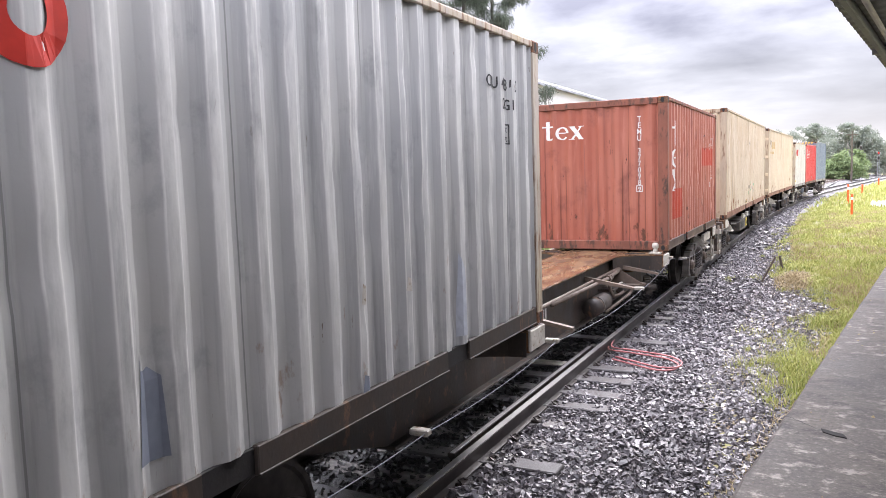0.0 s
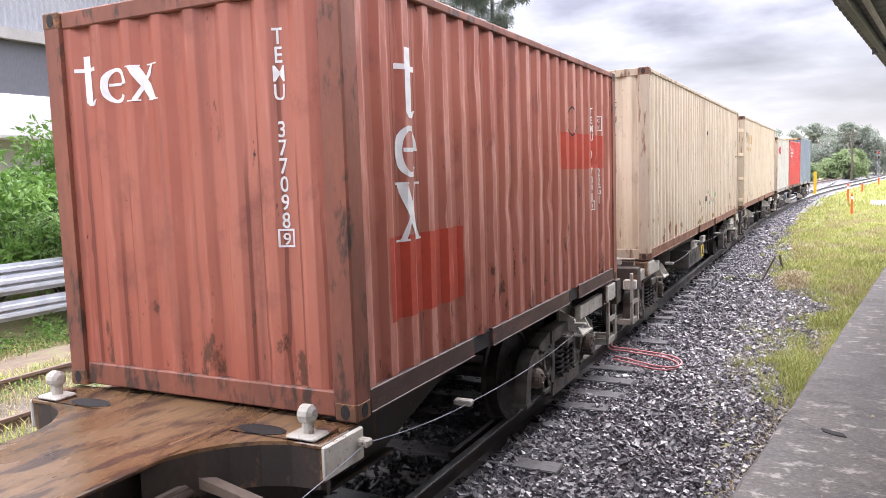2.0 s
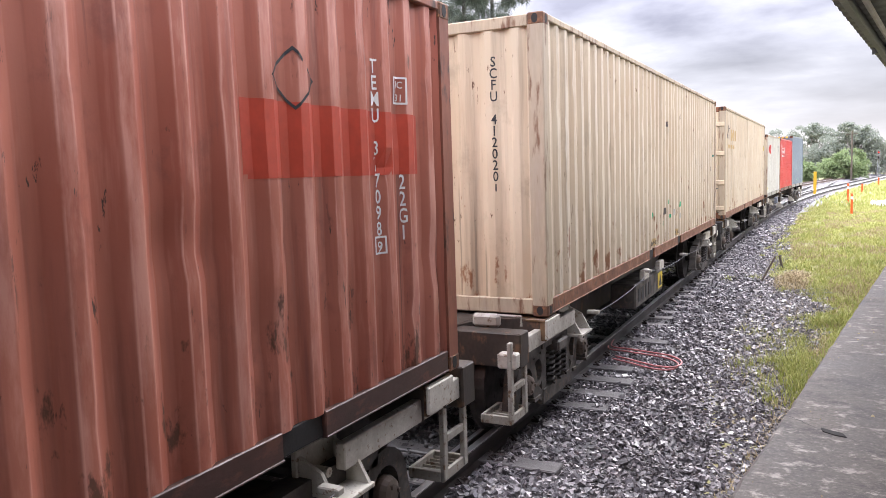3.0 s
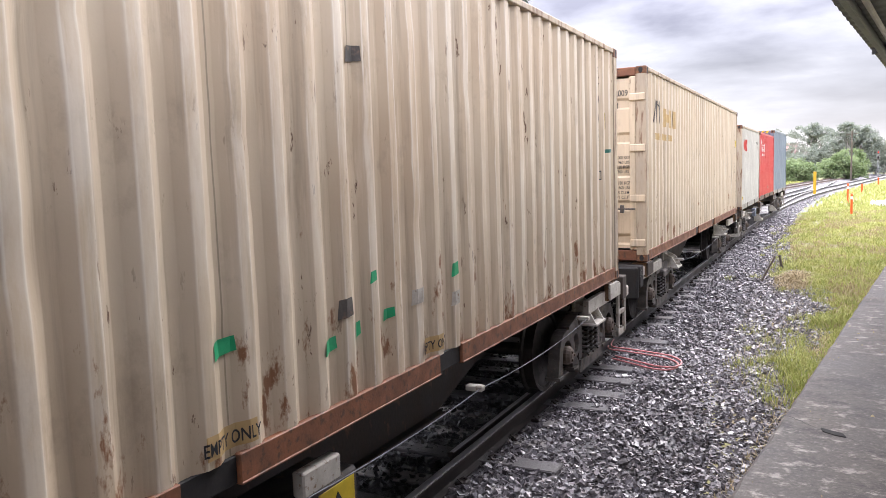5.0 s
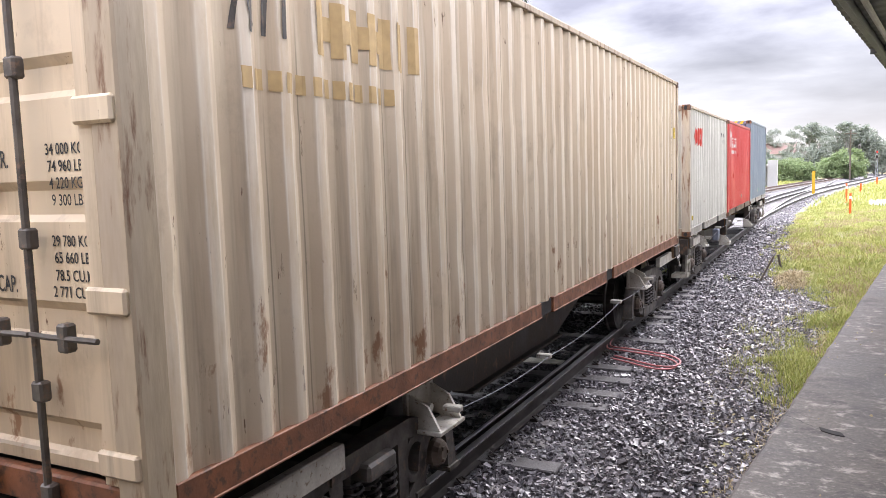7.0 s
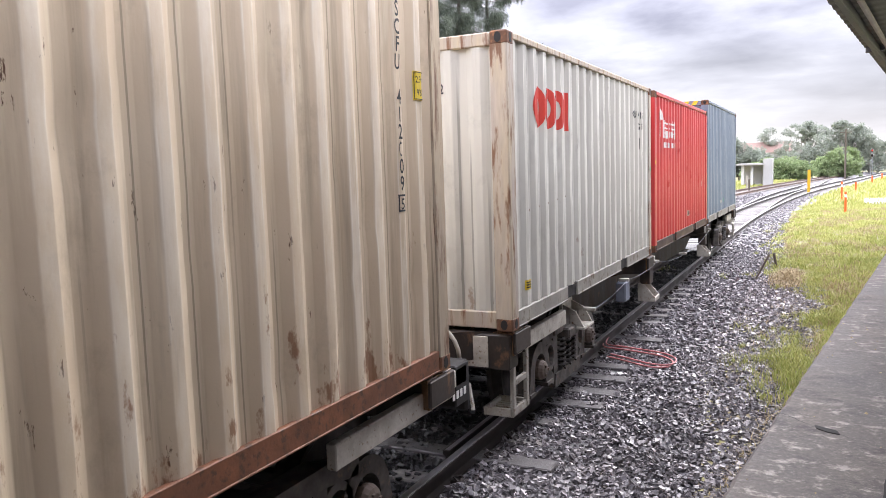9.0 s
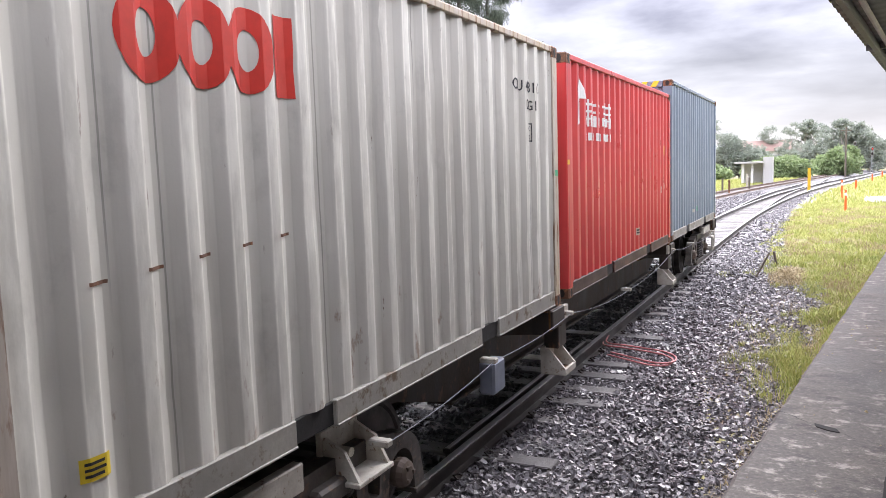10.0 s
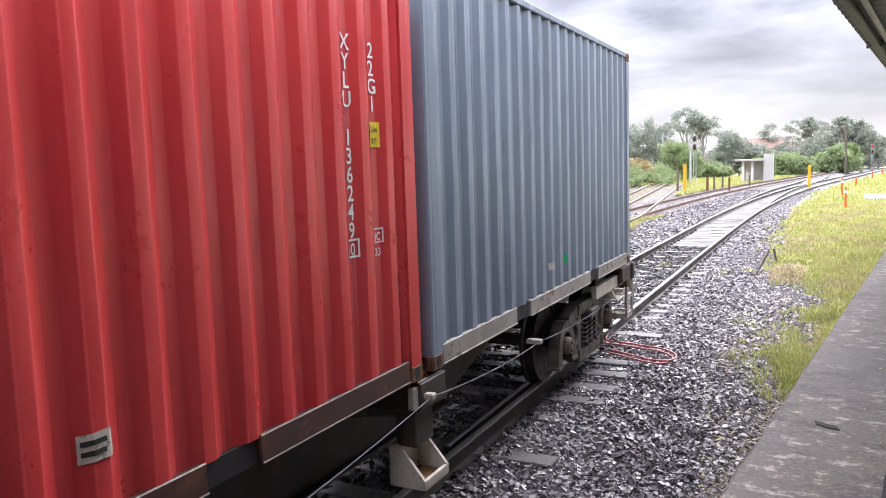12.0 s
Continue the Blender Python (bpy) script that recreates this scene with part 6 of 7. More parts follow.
def bed_plain(x, y):
    u = abs(x - main_line(y)) / 3.1
    return -0.185 - 0.22 * max(0.0, (u - 0.62) / 0.38) ** 1.3 + 0.035 * noise.noise((x * 2.1, y * 2.1, -0.185)) + 0.012 * rng.normal()


def plat_x(y):
    return -0.82 + 0.1273 * y


EDGE = ((0, 3.15), (8.5, 3.1), (9.6, 3.1), (10.6, 2.85), (11.6, 3.15), (14.2, 3.4), (17, 3.35), (19, 2.75), (22, 2.45), (28, 2.1), (36, 1.8), (44, 1.45), (60, 1.1), (200, 1.1))


def verge_edge(y):
    """Where the grass begins beside the main line's stones."""
    off = next(a[1] + (b_[1] - a[1]) * (y - a[0]) / (b_[0] - a[0]) for a, b_ in zip(EDGE, EDGE[1:]) if y <= b_[0])
    return main_line(y) + off + 0.16 * noise.noise((y * 0.7, 0, 4)) + 0.12 * noise.noise((y * 1.9, 3, 4))


def ballast():
    sets = [(33000, lambda y: (main_line(y) + 0.84, plat_x(y) + 0.05), 2.6, 11.5, 0.043, 21, "stone"),
            (24000, lambda y: (main_line(y) + 0.84, verge_edge(y) + 0.35), 11.5, 25.0, 0.05, 22, "stone"),
            (9500, lambda y: (main_line(y) + 0.84, verge_edge(y) + 0.3), 25.0, 66.0, 0.08, 23, "stone"),
            # near-black stones carry the under-train shade in their colour
            (11000, lambda y: (main_line(y) - 0.68, main_line(y) + 0.66), 2.4, 24.0, 0.055, 24, "shadestone"),
            (3500, lambda y: (main_line(y) - 2.9, main_line(y) - 0.86), 2.4, 24.0, 0.065, 25, "shadestone"),
            (4500, lambda y: (main_line(y) - 2.6, main_line(y) - 0.86), 24.0, 60.0, 0.09, 26, "stone"),
            (11000, lambda y: (main_line(y) - 7.0, main_line(y) - 2.3), 24.0, 66.0, 0.10, 27, "yard")]
    for mat, label in (("stone", "loose wet grey crushed stone ballast"), ("yard", "loose grey crushed stone between the yard tracks"), ("shadestone", "crushed stone between the rails, coloured near-black for the shade under the train")):
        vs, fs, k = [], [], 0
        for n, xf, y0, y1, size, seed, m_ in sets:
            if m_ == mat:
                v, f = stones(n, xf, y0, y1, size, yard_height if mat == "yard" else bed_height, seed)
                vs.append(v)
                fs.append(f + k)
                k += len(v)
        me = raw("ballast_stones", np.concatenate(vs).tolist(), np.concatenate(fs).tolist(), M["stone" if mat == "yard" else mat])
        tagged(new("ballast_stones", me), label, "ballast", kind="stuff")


ballast()


def blades(count, place, height, width, seed, lean=0.45):
    """Single bent blades, two faces each."""
    g = np.random.default_rng(seed)
    out_v, out_f = [], []
    a = g.uniform(0, 2 * np.pi, count)
    h = height * g.uniform(0.45, 1.2, count)
    tilt = g.uniform(0.05, lean, count) * h
    for i in range(count):
        x, y, z, s = place(g)
        ca, sa = math.cos(a[i]), math.sin(a[i])
        w, hh, tt = width * s, h[i] * s, tilt[i] * s
        px, py = -sa * w, ca * w
        k = len(out_v)
        mx, my = x + ca * tt * 0.35, y + sa * tt * 0.35
        out_v += [(x - px, y - py, z - 0.01), (x + px, y + py, z - 0.01), (mx + px * 0.8, my + py * 0.8, z + hh * 0.6), (mx - px * 0.8, my - py * 0.8, z + hh * 0.6), (x + ca * tt, y + sa * tt, z + hh)]
        out_f += [(k, k + 1, k + 2, k + 3), (k + 3, k + 2, k + 4)]
    return out_v, out_f


def verge():
    def near(g):
        while True:
            y = 8.0 + 14 * g.random() ** 1.0
            lo = verge_edge(y) + 0.1 - 0.55 * g.random() ** 3
            x = lo + (2.4 + 0.1 * y) * g.random() ** 0.9
            if x > plat_x(y) + 0.1 or (y < 9.8 and g.random() < (9.8 - y) / 1.2):
                continue
            d = noise.noise((x * 1.2, y * 0.7, 8.0)) + 0.35 * min(0.0, x - verge_edge(y) - 0.5) + 0.3 * noise.noise((x * 5, y * 4, 3))
            if d > -0.38 - 0.2 * g.random():
                return x, y, ground_height(x, y), max(0.4, 0.95 + 1.1 * d + 0.8 * noise.noise((x * 4, y * 4, 2)) + 0.9 * max(0.0, noise.noise((x * 1.7, y * 1.3, 5)) - 0.25))

    def mid(g):
        while True:
            y = 20 + 30 * g.random()
            x = verge_edge(y) + 0.1 - 0.5 * g.random() ** 3 + 8.5 * g.random() ** 1.1
            d = noise.noise((x * 0.8, y * 0.4, 8.0))
            if d > -0.75:
                return x, y, ground_height(x, y), max(0.6, 1.5 + 1.2 * d + 1.1 * noise.noise((x * 2.2, y * 1.6, 2)))

    def far(g):
        while True:
            y = 48 + 75 * g.random()
            x = verge_edge(y) + 0.6 + 26 * g.random()
            d = noise.noise((x * 0.3, y * 0.2, 8.0))
            if d > -0.45:
                return x, y, ground_height(x, y), 2.6
    for nm, n, f, h, w_, s in (("verge_grass", 52000, near, 0.085, 0.0042, 31), ("verge_grass", 80000, mid, 0.065, 0.008, 32), ("verge_grass", 26000, far, 0.12, 0.014, 33)):
        v, q = blades(n, f, h, w_, s, 1.1)
        tagged(new(nm, raw(nm, v, q, M["grass"])), "bright yellow-green mown grass verge", "grass", kind="stuff")

    def straw(g):
        q = g.random()
        if q < 0.35:
            y = 5.0 + 5.2 * g.random()
            x = plat_x(y) - 0.05 - 0.75 * g.random() ** 1.4
        elif q < 0.6:
            a, r = 6.28 * g.random(), 0.9 * g.random() ** 0.7
            x, y = -0.62 + 0.45 * r * math.cos(a), 18.2 + 1.5 * r * math.sin(a)
            return x, y, max(ground_height(x, y), bed_height(x, y)) + 0.16 * (1 - r) * g.random(), 1.4 + g.random()
        else:
            y = 9.5 + 24 * g.random() ** 1.4
            x = verge_edge(y) - 0.55 + 1.0 * g.random() + 1.6 * g.random() ** 4
        return x, y, max(ground_height(x, y), bed_height(x, y)), 1.0 + g.random() * 0.6
    v, q = blades(7600, straw, 0.045, 0.0035, 34, 3.2)

    def thatch(g):
        while True:
            y = 11 + 34 * g.random()
            x = verge_edge(y) + 0.3 + 7 * g.random()
            if noise.noise((x * 0.9, y * 0.45, 40.0)) + 0.4 * noise.noise((x * 3.1, y * 2.0, 41.0)) > 0.02:
                return x, y, ground_height(x, y) + 0.02, 0.8 + 0.8 * g.random()
    v2, q2 = blades(30000, thatch, 0.075, 0.006, 39, 1.6)
    tagged(new("dry_thatch", raw("dry_thatch", v2, q2, M["dry"])), "dry straw patches in the mown verge", "grass", kind="stuff")
    tagged(new("dead_grass", raw("dead_grass", v, q, M["dry"])), "dry straw-coloured dead grass at the ballast edge", "grass", kind="stuff")
    cl = [(-3.55, 19.4), (-3.5, 19.8), (-1.15, 12.9), (-0.95, 12.6), (-1.0, 10.5), (-0.85, 10.3), (-2.0, 18.6), (-1.45, 19.3), (-1.5, 19.0), (-0.7, 9.9)]
    cl = [(x, y, 0.30) for x, y in cl]
    for k in range(46):
        y = 9.0 + 26 * float(rng.random()) ** 1.3
        cl.append((verge_edge(y) - 0.1 - 0.75 * float(rng.random()) ** 1.6 + 0.3, y, 0.08 + 0.2 * float(rng.random()) ** 2))

    def tuft(g):
        cx, cy, big = cl[int(g.random() ** 0.8 * len(cl))]
        r, w_ = big * g.random() ** 0.9, 2 * math.pi * g.random()
        x, y = cx + r * math.cos(w_) * 0.7, cy + r * math.sin(w_) * 1.3
        return x, y, bed_height(x, y), 0.4 + 1.6 * big * (1.3 - r / big) + 0.4 * g.random()
    v, q = blades(4200, tuft, 0.10, 0.0035, 35, 1.3)
    tagged(new("weed_tufts", raw("weed_tufts", v, q, M["grass"])), "small green weed tufts in the ballast", "weed", kind="stuff")

    def weeds(g):
        while True:
            y = 3.0 + 32 * g.random()
            x = -6.3 - 5.4 * g.random()
            d = noise.noise((x * 0.9, y * 0.6, 18.0)) + 0.35 * (x < -10.7) + 0.15 * (x > -7) - 0.55 * (-10.9 < x < -9.7)
            if d > 0.02 and not (-9.0 < x < -8.8 or -7.5 < x < -7.3):
                return x, y, max(ground_height(x, y), 0.0), 1.0 + d
    v, q = blades(30000, weeds, 0.10, 0.005, 36, 1.2)
    tagged(new("track_weeds", raw("track_weeds", v, q, M["grass"])), "straggling green weeds along the second track", "weed", kind="stuff")

    def parched(g):
        while True:
            y = 3.0 + 30 * g.random()
            x = -6.2 - 5.2 * g.random()
            if noise.noise((x * 0.8, y * 0.5, 58.0)) + 0.3 * noise.noise((x * 3, y * 2, 59.0)) > -0.02:
                return x, y, max(ground_height(x, y), 0.02), 0.7 + 0.8 * g.random()
    v4, q4 = blades(22000, parched, 0.09, 0.005, 41, 1.6)
    tagged(new("parched_grass", raw("parched_grass", v4, q4, M["dry"])), "straw-coloured grass over the second track", "grass", kind="stuff")

    cs = []
    while len(cs) < 900:
        y, x = 3 + 27 * float(rng.random()), -6.4 - 5.2 * float(rng.random())
        d = noise.noise((x * 0.8, y * 0.5, 28.0)) + 0.4 * (x < -10.6) - 0.5 * (-10.7 < x < -9.8)
        if d > 0.08 and abs(x - loop_line(y) - 0.7525) > 0.1 and abs(x - loop_line(y) + 0.7525) > 0.1:
            cs.append((x, y, 0.07))
    v, q = leaf_cloud(cs, [0.22] * len(cs), 34, 0.03, 38, 0.35, 1.5)
    tagged(new("ground_creeper", raw("ground_creeper", v, q, M["leaf"])), "low leafy creeper over the old track bed", "weed", kind="stuff")

    def left_far(g):
        y = 30 + 70 * g.random()
        x = -11.5 - 14 * g.random() + (y - 30) * 0.06
        return x, y, ground_height(x, y), 2.2
    v, q = blades(16000, left_far, 0.16, 0.014, 37)

    def wedge(g):
        while True:
            y = 46 + 60 * g.random()
            lo, hi = spur_line(y) + 1.3, loop_line(y) - 2.0
            if hi > lo:
                x = lo + (hi - lo) * g.random()
                return x, y, 0.0, 1.6
    v3, q3 = blades(16000, wedge, 0.12, 0.014, 40, 1.0)
    tagged(new("yard_grass", raw("yard_grass", v3, q3, M["grass"])), "yellow-green grass between the yard tracks", "grass", kind="stuff")
    tagged(new("far_verge_grass", raw("far_verge_grass", v, q, M["grass"])), "green grass beyond the second track", "grass", kind="stuff")



def cable_loop():
    pts = [(-2.89, 11.46), (-2.79, 10.77), (-2.51, 10.65), (-2.17, 10.55), (-1.88, 10.42), (-1.70, 10.16), (-1.73, 9.87), (-1.95, 9.82), (-2.29, 10.01), (-2.62, 10.2)]
    top = thing("cable_loop", "loop of pink signalling cable lying on the ballast", "cable")
    for k in range(2):
        P = [Vector((x + 0.035 * k - 0.02, y + 0.05 * k, -0.115 + 0.025 * k)) for x, y in pts]
        out = []
        for i in range(len(P) - 1):
            a, b, c_, d = P[max(i - 1, 0)], P[i], P[i + 1], P[min(i + 2, len(P) - 1)]
            for s in range(6):
                u = s / 6
                out.append(0.5 * ((2 * b) + (c_ - a) * u + (2 * a - 5 * b + 4 * c_ - d) * u * u + (3 * b - a - 3 * c_ + d) * u ** 3))
        part("strand", Mesh().tube(out, 0.012, 6), M["conduit"], top, smooth=True)


cable_loop()
pl = thing("pale_board", "pale board lying between the rails", "board")
part("board", Mesh().box(-3.85, -3.1, 9.7, 9.92, -0.19, -0.13, 0.01), M["pale"], pl)


# ---- guard rail and cabinets ----
BEAM = [(0.0, -0.155), (0.0, -0.10), (0.08, -0.085), (0.08, -0.03), (0.02, -0.01), (0.02, 0.01), (0.08, 0.03), (0.08, 0.085), (0.0, 0.10), (0.0, 0.155),
        (-0.006, 0.155), (-0.006, 0.095), (0.07, 0.08), (0.07, 0.035), (0.012, 0.014), (0.012, -0.014), (0.07, -0.035), (0.07, -0.08), (-0.006, -0.095), (-0.006, -0.155)]


def guard_rail():
    top = thing("guard_rail", "weathered galvanised double guard rail on posts", "guard rail")
    for x, z, y0, y1 in ((-11.2, 1.0, 2.0, 24.0), (-11.2, 0.60, 2.0, 11.0), (-11.2, 0.66, 12.2, 24.0), (-11.75, 1.12, 1.0, 24.0)):
        y = y0
        while y < y1 - 0.2:
            e = min(y + 4.0, y1)
            part("beam", Mesh().prism([(x + p[0], z + p[1]) for p in BEAM], "y", y, e + 0.12), M["galv"], top, "dull galvanised beam")
            y += 4.0
    for y in np.arange(3.0, 24.0, 2.0):
        p = Mesh().box(-11.42, -11.29, float(y) - 0.07, float(y) + 0.07, -0.2, 1.1, 0.01)
        part("post", p, M["post"], top, "weathered timber post")
        part("bolt", Mesh().tube([(-11.2, float(y), 1.0), (-11.1, float(y), 1.0)], 0.018, 8), M["galv"], top)


guard_rail()
for y, dx in ((11.35, 0.0), (12.75, 0.05)):
    cb = thing("trackside_cabinet", "grey steel trackside cabinet on a short timber post", "cabinet", pose(-10.98 + dx, y, 0.0))
    part("case", Mesh().box(-0.2, 0.1, 0.0, 0.62, 0.55, 1.05, 0.015), M["galv"], cb)
    part("door", Mesh().box(0.1, 0.125, 0.05, 0.57, 0.59, 1.01, 0.012), M["galv"], cb)
    part("label_plate", Mesh().box(-0.17, 0.05, -0.012, 0.0, 0.62, 0.98, 0.004), M["pale"], cb, "white plate")
    part("post", Mesh().box(-0.1, 0.05, 0.25, 0.4, -0.15, 0.55, 0.012), M["post"], cb, "weathered timber post")
    part("conduit", Mesh().tube([(-0.05, 0.5, 1.03), (-0.05, 0.5, 1.15), (-0.05, 0.7, 1.17), (-0.05, 0.8, 1.0)], 0.03, 8), M["pale"], cb)


# ---- plants ----
def leaf_cloud(centres, radii, per, size, seed, flat=0.75, long=1.7):
    """Folded leaves scattered through clumps."""
    g = np.random.default_rng(seed)
    C = np.repeat(np.asarray(centres, float), per, 0)
    R = np.repeat(np.asarray(radii, float), per)
    n = len(C)
    d = g.normal(size=(n, 3))
    d /= np.linalg.norm(d, axis=1)[:, None]
    p = C + d * (R * g.uniform(0.25, 1.0, n) ** 0.6)[:, None] * np.array([1, 1, flat])
    ax = g.normal(size=(n, 3)) + d * 0.8 + np.array([0, 0, -0.25])
    ax /= np.linalg.norm(ax, axis=1)[:, None]
    sd = np.cross(ax, g.normal(size=(n, 3)))
    sd /= np.linalg.norm(sd, axis=1)[:, None] + 1e-6
    nm = np.cross(ax, sd)
    s = (size * g.uniform(0.6, 1.3, n))[:, None]
    v = np.stack([p, p + ax * s * long * 0.5 + sd * s * 0.4 + nm * s * 0.12, p + ax * s * long, p + ax * s * long * 0.5 - sd * s * 0.4 + nm * s * 0.12], 1).reshape(-1, 3)
    k = 4 * np.arange(n)[:, None]
    f = np.concatenate([k + np.array([0, 1, 2]), k + np.array([0, 2, 3])], 1).reshape(-1, 3)
    return v.tolist(), f.tolist()


verge()


def needle_cloud(centres, radii, per, length, seed):
    """Thin drooping needles in tufts."""
    g = np.random.default_rng(seed)
    C = np.repeat(np.asarray(centres, float), per, 0)
    R = np.repeat(np.asarray(radii, float), per)
    n = len(C)
    d = g.normal(size=(n, 3))
    d /= np.linalg.norm(d, axis=1)[:, None]
    p = C + d * (R * g.random(n) ** 0.5)[:, None] * np.array([1, 1, 0.7])
    ax = d * 0.55 + g.normal(size=(n, 3)) * 0.35 + np.array([0, 0, -0.75])
    ax /= np.linalg.norm(ax, axis=1)[:, None]
    sd = np.cross(ax, g.normal(size=(n, 3)))
    sd /= np.linalg.norm(sd, axis=1)[:, None] + 1e-6
    L = (length * g.uniform(0.5, 1.3, n))[:, None]
    wd = sd * 0.011
    v = np.stack([p - wd, p + wd, p + ax * L * 0.6 + wd * 0.8, p + ax * L + np.array([0, 0, -0.06]) * L], 1).reshape(-1, 3)
    k = 4 * np.arange(n)[:, None]
    f = np.concatenate([k + np.array([0, 1, 2]), k + np.array([0, 2, 3])], 1).reshape(-1, 3)
    return v.tolist(), f.tolist()


def limb(b, p0, p1, r0, r1, seed, n=6, bow=0.1):
    r = random.Random(seed)
    p0, p1 = Vector(p0), Vector(p1)
    L = (p1 - p0).length
    off = [Vector((r.uniform(-1, 1), r.uniform(-1, 1), r.uniform(-0.3, 0.6))) * bow * L * 0.3 for _ in range(2)]
    pts = []
    for i in range(n + 1):
        t = i / n
        pts.append(p0.lerp(p1, t) + off[0] * math.sin(math.pi * t) + off[1] * math.sin(2 * math.pi * t) * 0.5)
    b.tube(pts, [r0 + (r1 - r0) * i / n for i in range(n + 1)], 8)
    return pts


def she_oak(x, y, z, h, seed, spread=2.6, low=0.22):
    r = random.Random(seed)
    top = thing("she_oak", "tall dark she-oak with drooping grey-green needle foliage", "tree", pose(x, y, z), group="trees beside the warehouse")
    b = Mesh()
    pts = limb(b, (0, 0, -0.2), (r.uniform(-0.4, 0.4), r.uniform(-0.4, 0.4), h), 0.24, 0.04, seed, 12, 0.05)
    centres, radii = [], []
    for k in range(30):
        t = low + (0.97 - low) * (k / 29) ** 0.9
        base = pts[min(int(t * 12), 11)].lerp(pts[min(int(t * 12) + 1, 12)], t * 12 % 1)
        a = k * 2.4 + r.uniform(-0.4, 0.4)
        L = spread * (1.05 - 0.75 * t) * r.uniform(0.6, 1.15)
        tip = base + Vector((math.cos(a) * L, math.sin(a) * L, L * r.uniform(0.15, 0.5)))
        lp = limb(b, base, tip, 0.05 * (1.2 - t), 0.012, seed * 50 + k, 5, 0.3)
        for q in lp[2:]:
            for _ in range(2):
                centres.append(q + Vector((r.uniform(-0.35, 0.35), r.uniform(-0.35, 0.35), r.uniform(-0.35, 0.15))))
                radii.append(r.uniform(0.28, 0.55))
    part("trunk", b, M["bark"], top, "dark furrowed trunk and limbs", smooth=True)
    v, f = needle_cloud([tuple(c_) for c_ in centres], radii, 170, 0.30, seed)
    part("crown", raw("crown", v, f, M["needle"]), None, top, "drooping needle foliage")
    return top


she_oak(-14.5, 21.5, 0.2, 13.5, 3, 3.0, 0.14)
she_oak(-14.6, 24.4, 0.2, 14.5, 4, 3.2, 0.16)
she_oak(-15.0, 28.0, 0.2, 13.0, 5, 3.0, 0.12)
she_oak(-15.5, 32.5, 0.2, 13.5, 6, 3.0, 0.10)
she_oak(-15.5, 37.5, 0.2, 14.5, 7, 3.3, 0.10)


def shrub(name, label, x, y, z, w, d, h, mat, n, per, size, seed, long=1.7, stem=0.05, group=""):
    r = random.Random(seed)
    top = thing(name, label, "shrub", pose(x, y, z), group=group)
    b = Mesh()
    centres, radii = [], []
    for k in range(n):
        a, q = r.uniform(0, 2 * math.pi), r.random() ** 0.5
        hz = h * (0.25 + 0.75 * r.random() * math.sqrt(max(0.05, 1 - q * q * 0.85)))
        tip = (w * q * math.cos(a), d * q * math.sin(a), hz)
        if k % 2 == 0:
            limb(b, (tip[0] * 0.15, tip[1] * 0.15, -0.1), tip, stem * 0.5, 0.008, seed * 77 + k, 5, 0.3)
        centres.append(tip)
        radii.append(r.uniform(0.20, 0.42) * (0.6 + 0.25 * h))
    part("stem", b, M["bark"], top)
    v, f = leaf_cloud(centres, radii, per, size, seed, 0.8, long)
    part("foliage", raw("foliage", v, f, M[mat]), None, top)
    return top


bank = "shrubs behind the guard rail"
shrub("leafy_shrub", "dense light green shrub with feathery leaves", -13.6, 8.0, 0.1, 1.3, 1.6, 3.5, "leaf", 60, 190, 0.075, 41, 2.2, 0.06, bank)
shrub("leafy_shrub", "dense light green shrub with feathery leaves", -14.0, 10.4, 0.1, 1.3, 1.6, 3.4, "leaf", 60, 180, 0.075, 42, 2.2, 0.06, bank)
shrub("leafy_shrub", "mid-green shrub spreading behind the guard rail", -13.8, 13.0, 0.1, 1.3, 1.6, 2.9, "leaf", 56, 180, 0.07, 43, 1.8, 0.06, bank)
shrub("dark_shrub", "dark green rounded shrub behind the guard rail", -13.4, 15.2, 0.1, 1.2, 1.5, 2.4, "darkleaf", 60, 200, 0.06, 44, 1.6, 0.06, bank)
shrub("dark_shrub", "dark green rounded shrub behind the guard rail", -13.2, 17.4, 0.1, 1.2, 1.4, 2.0, "darkleaf", 54, 200, 0.06, 45, 1.6, 0.06, bank)
shrub("dark_shrub", "dark green shrub under the she-oaks", -13.4, 20.4, 0.1, 1.3, 1.9, 1.7, "darkleaf", 50, 170, 0.06, 46, 1.6, 0.06, bank)
shrub("dark_shrub", "dark green shrub under the she-oaks", -13.6, 24.6, 0.1, 1.3, 2.2, 1.8, "darkleaf", 40, 110, 0.06, 47, 1.6, 0.06, bank)
shrub("dark_shrub", "dark green shrub under the she-oaks", -13.8, 29.5, 0.1, 1.4, 2.6, 2.0, "darkleaf", 40, 110, 0.07, 48, 1.6, 0.06, bank)
shrub("vine_mound", "bright green creeper smothering the guard rail", -11.1, 15.3, 0.0, 0.45, 2.3, 1.0, "vine", 60, 170, 0.055, 49, 1.2, 0.03, bank)
shrub("vine_mound", "low bright green creeper by the rail", -11.5, 20.2, 0.0, 0.5, 1.6, 0.8, "vine", 34, 90, 0.055, 50, 1.2, 0.03, bank)
shrub("low_weeds", "low leafy weeds at the foot of the guard rail", -11.1, 8.6, -0.05, 0.35, 2.2, 0.42, "leaf", 40, 45, 0.045, 51, 1.4, 0.02, bank)
shrub("low_weeds", "low leafy weeds at the foot of the guard rail", -10.9, 13.4, -0.05, 0.4, 2.0, 0.40, "leaf", 36, 45, 0.045, 52, 1.4, 0.02, bank)


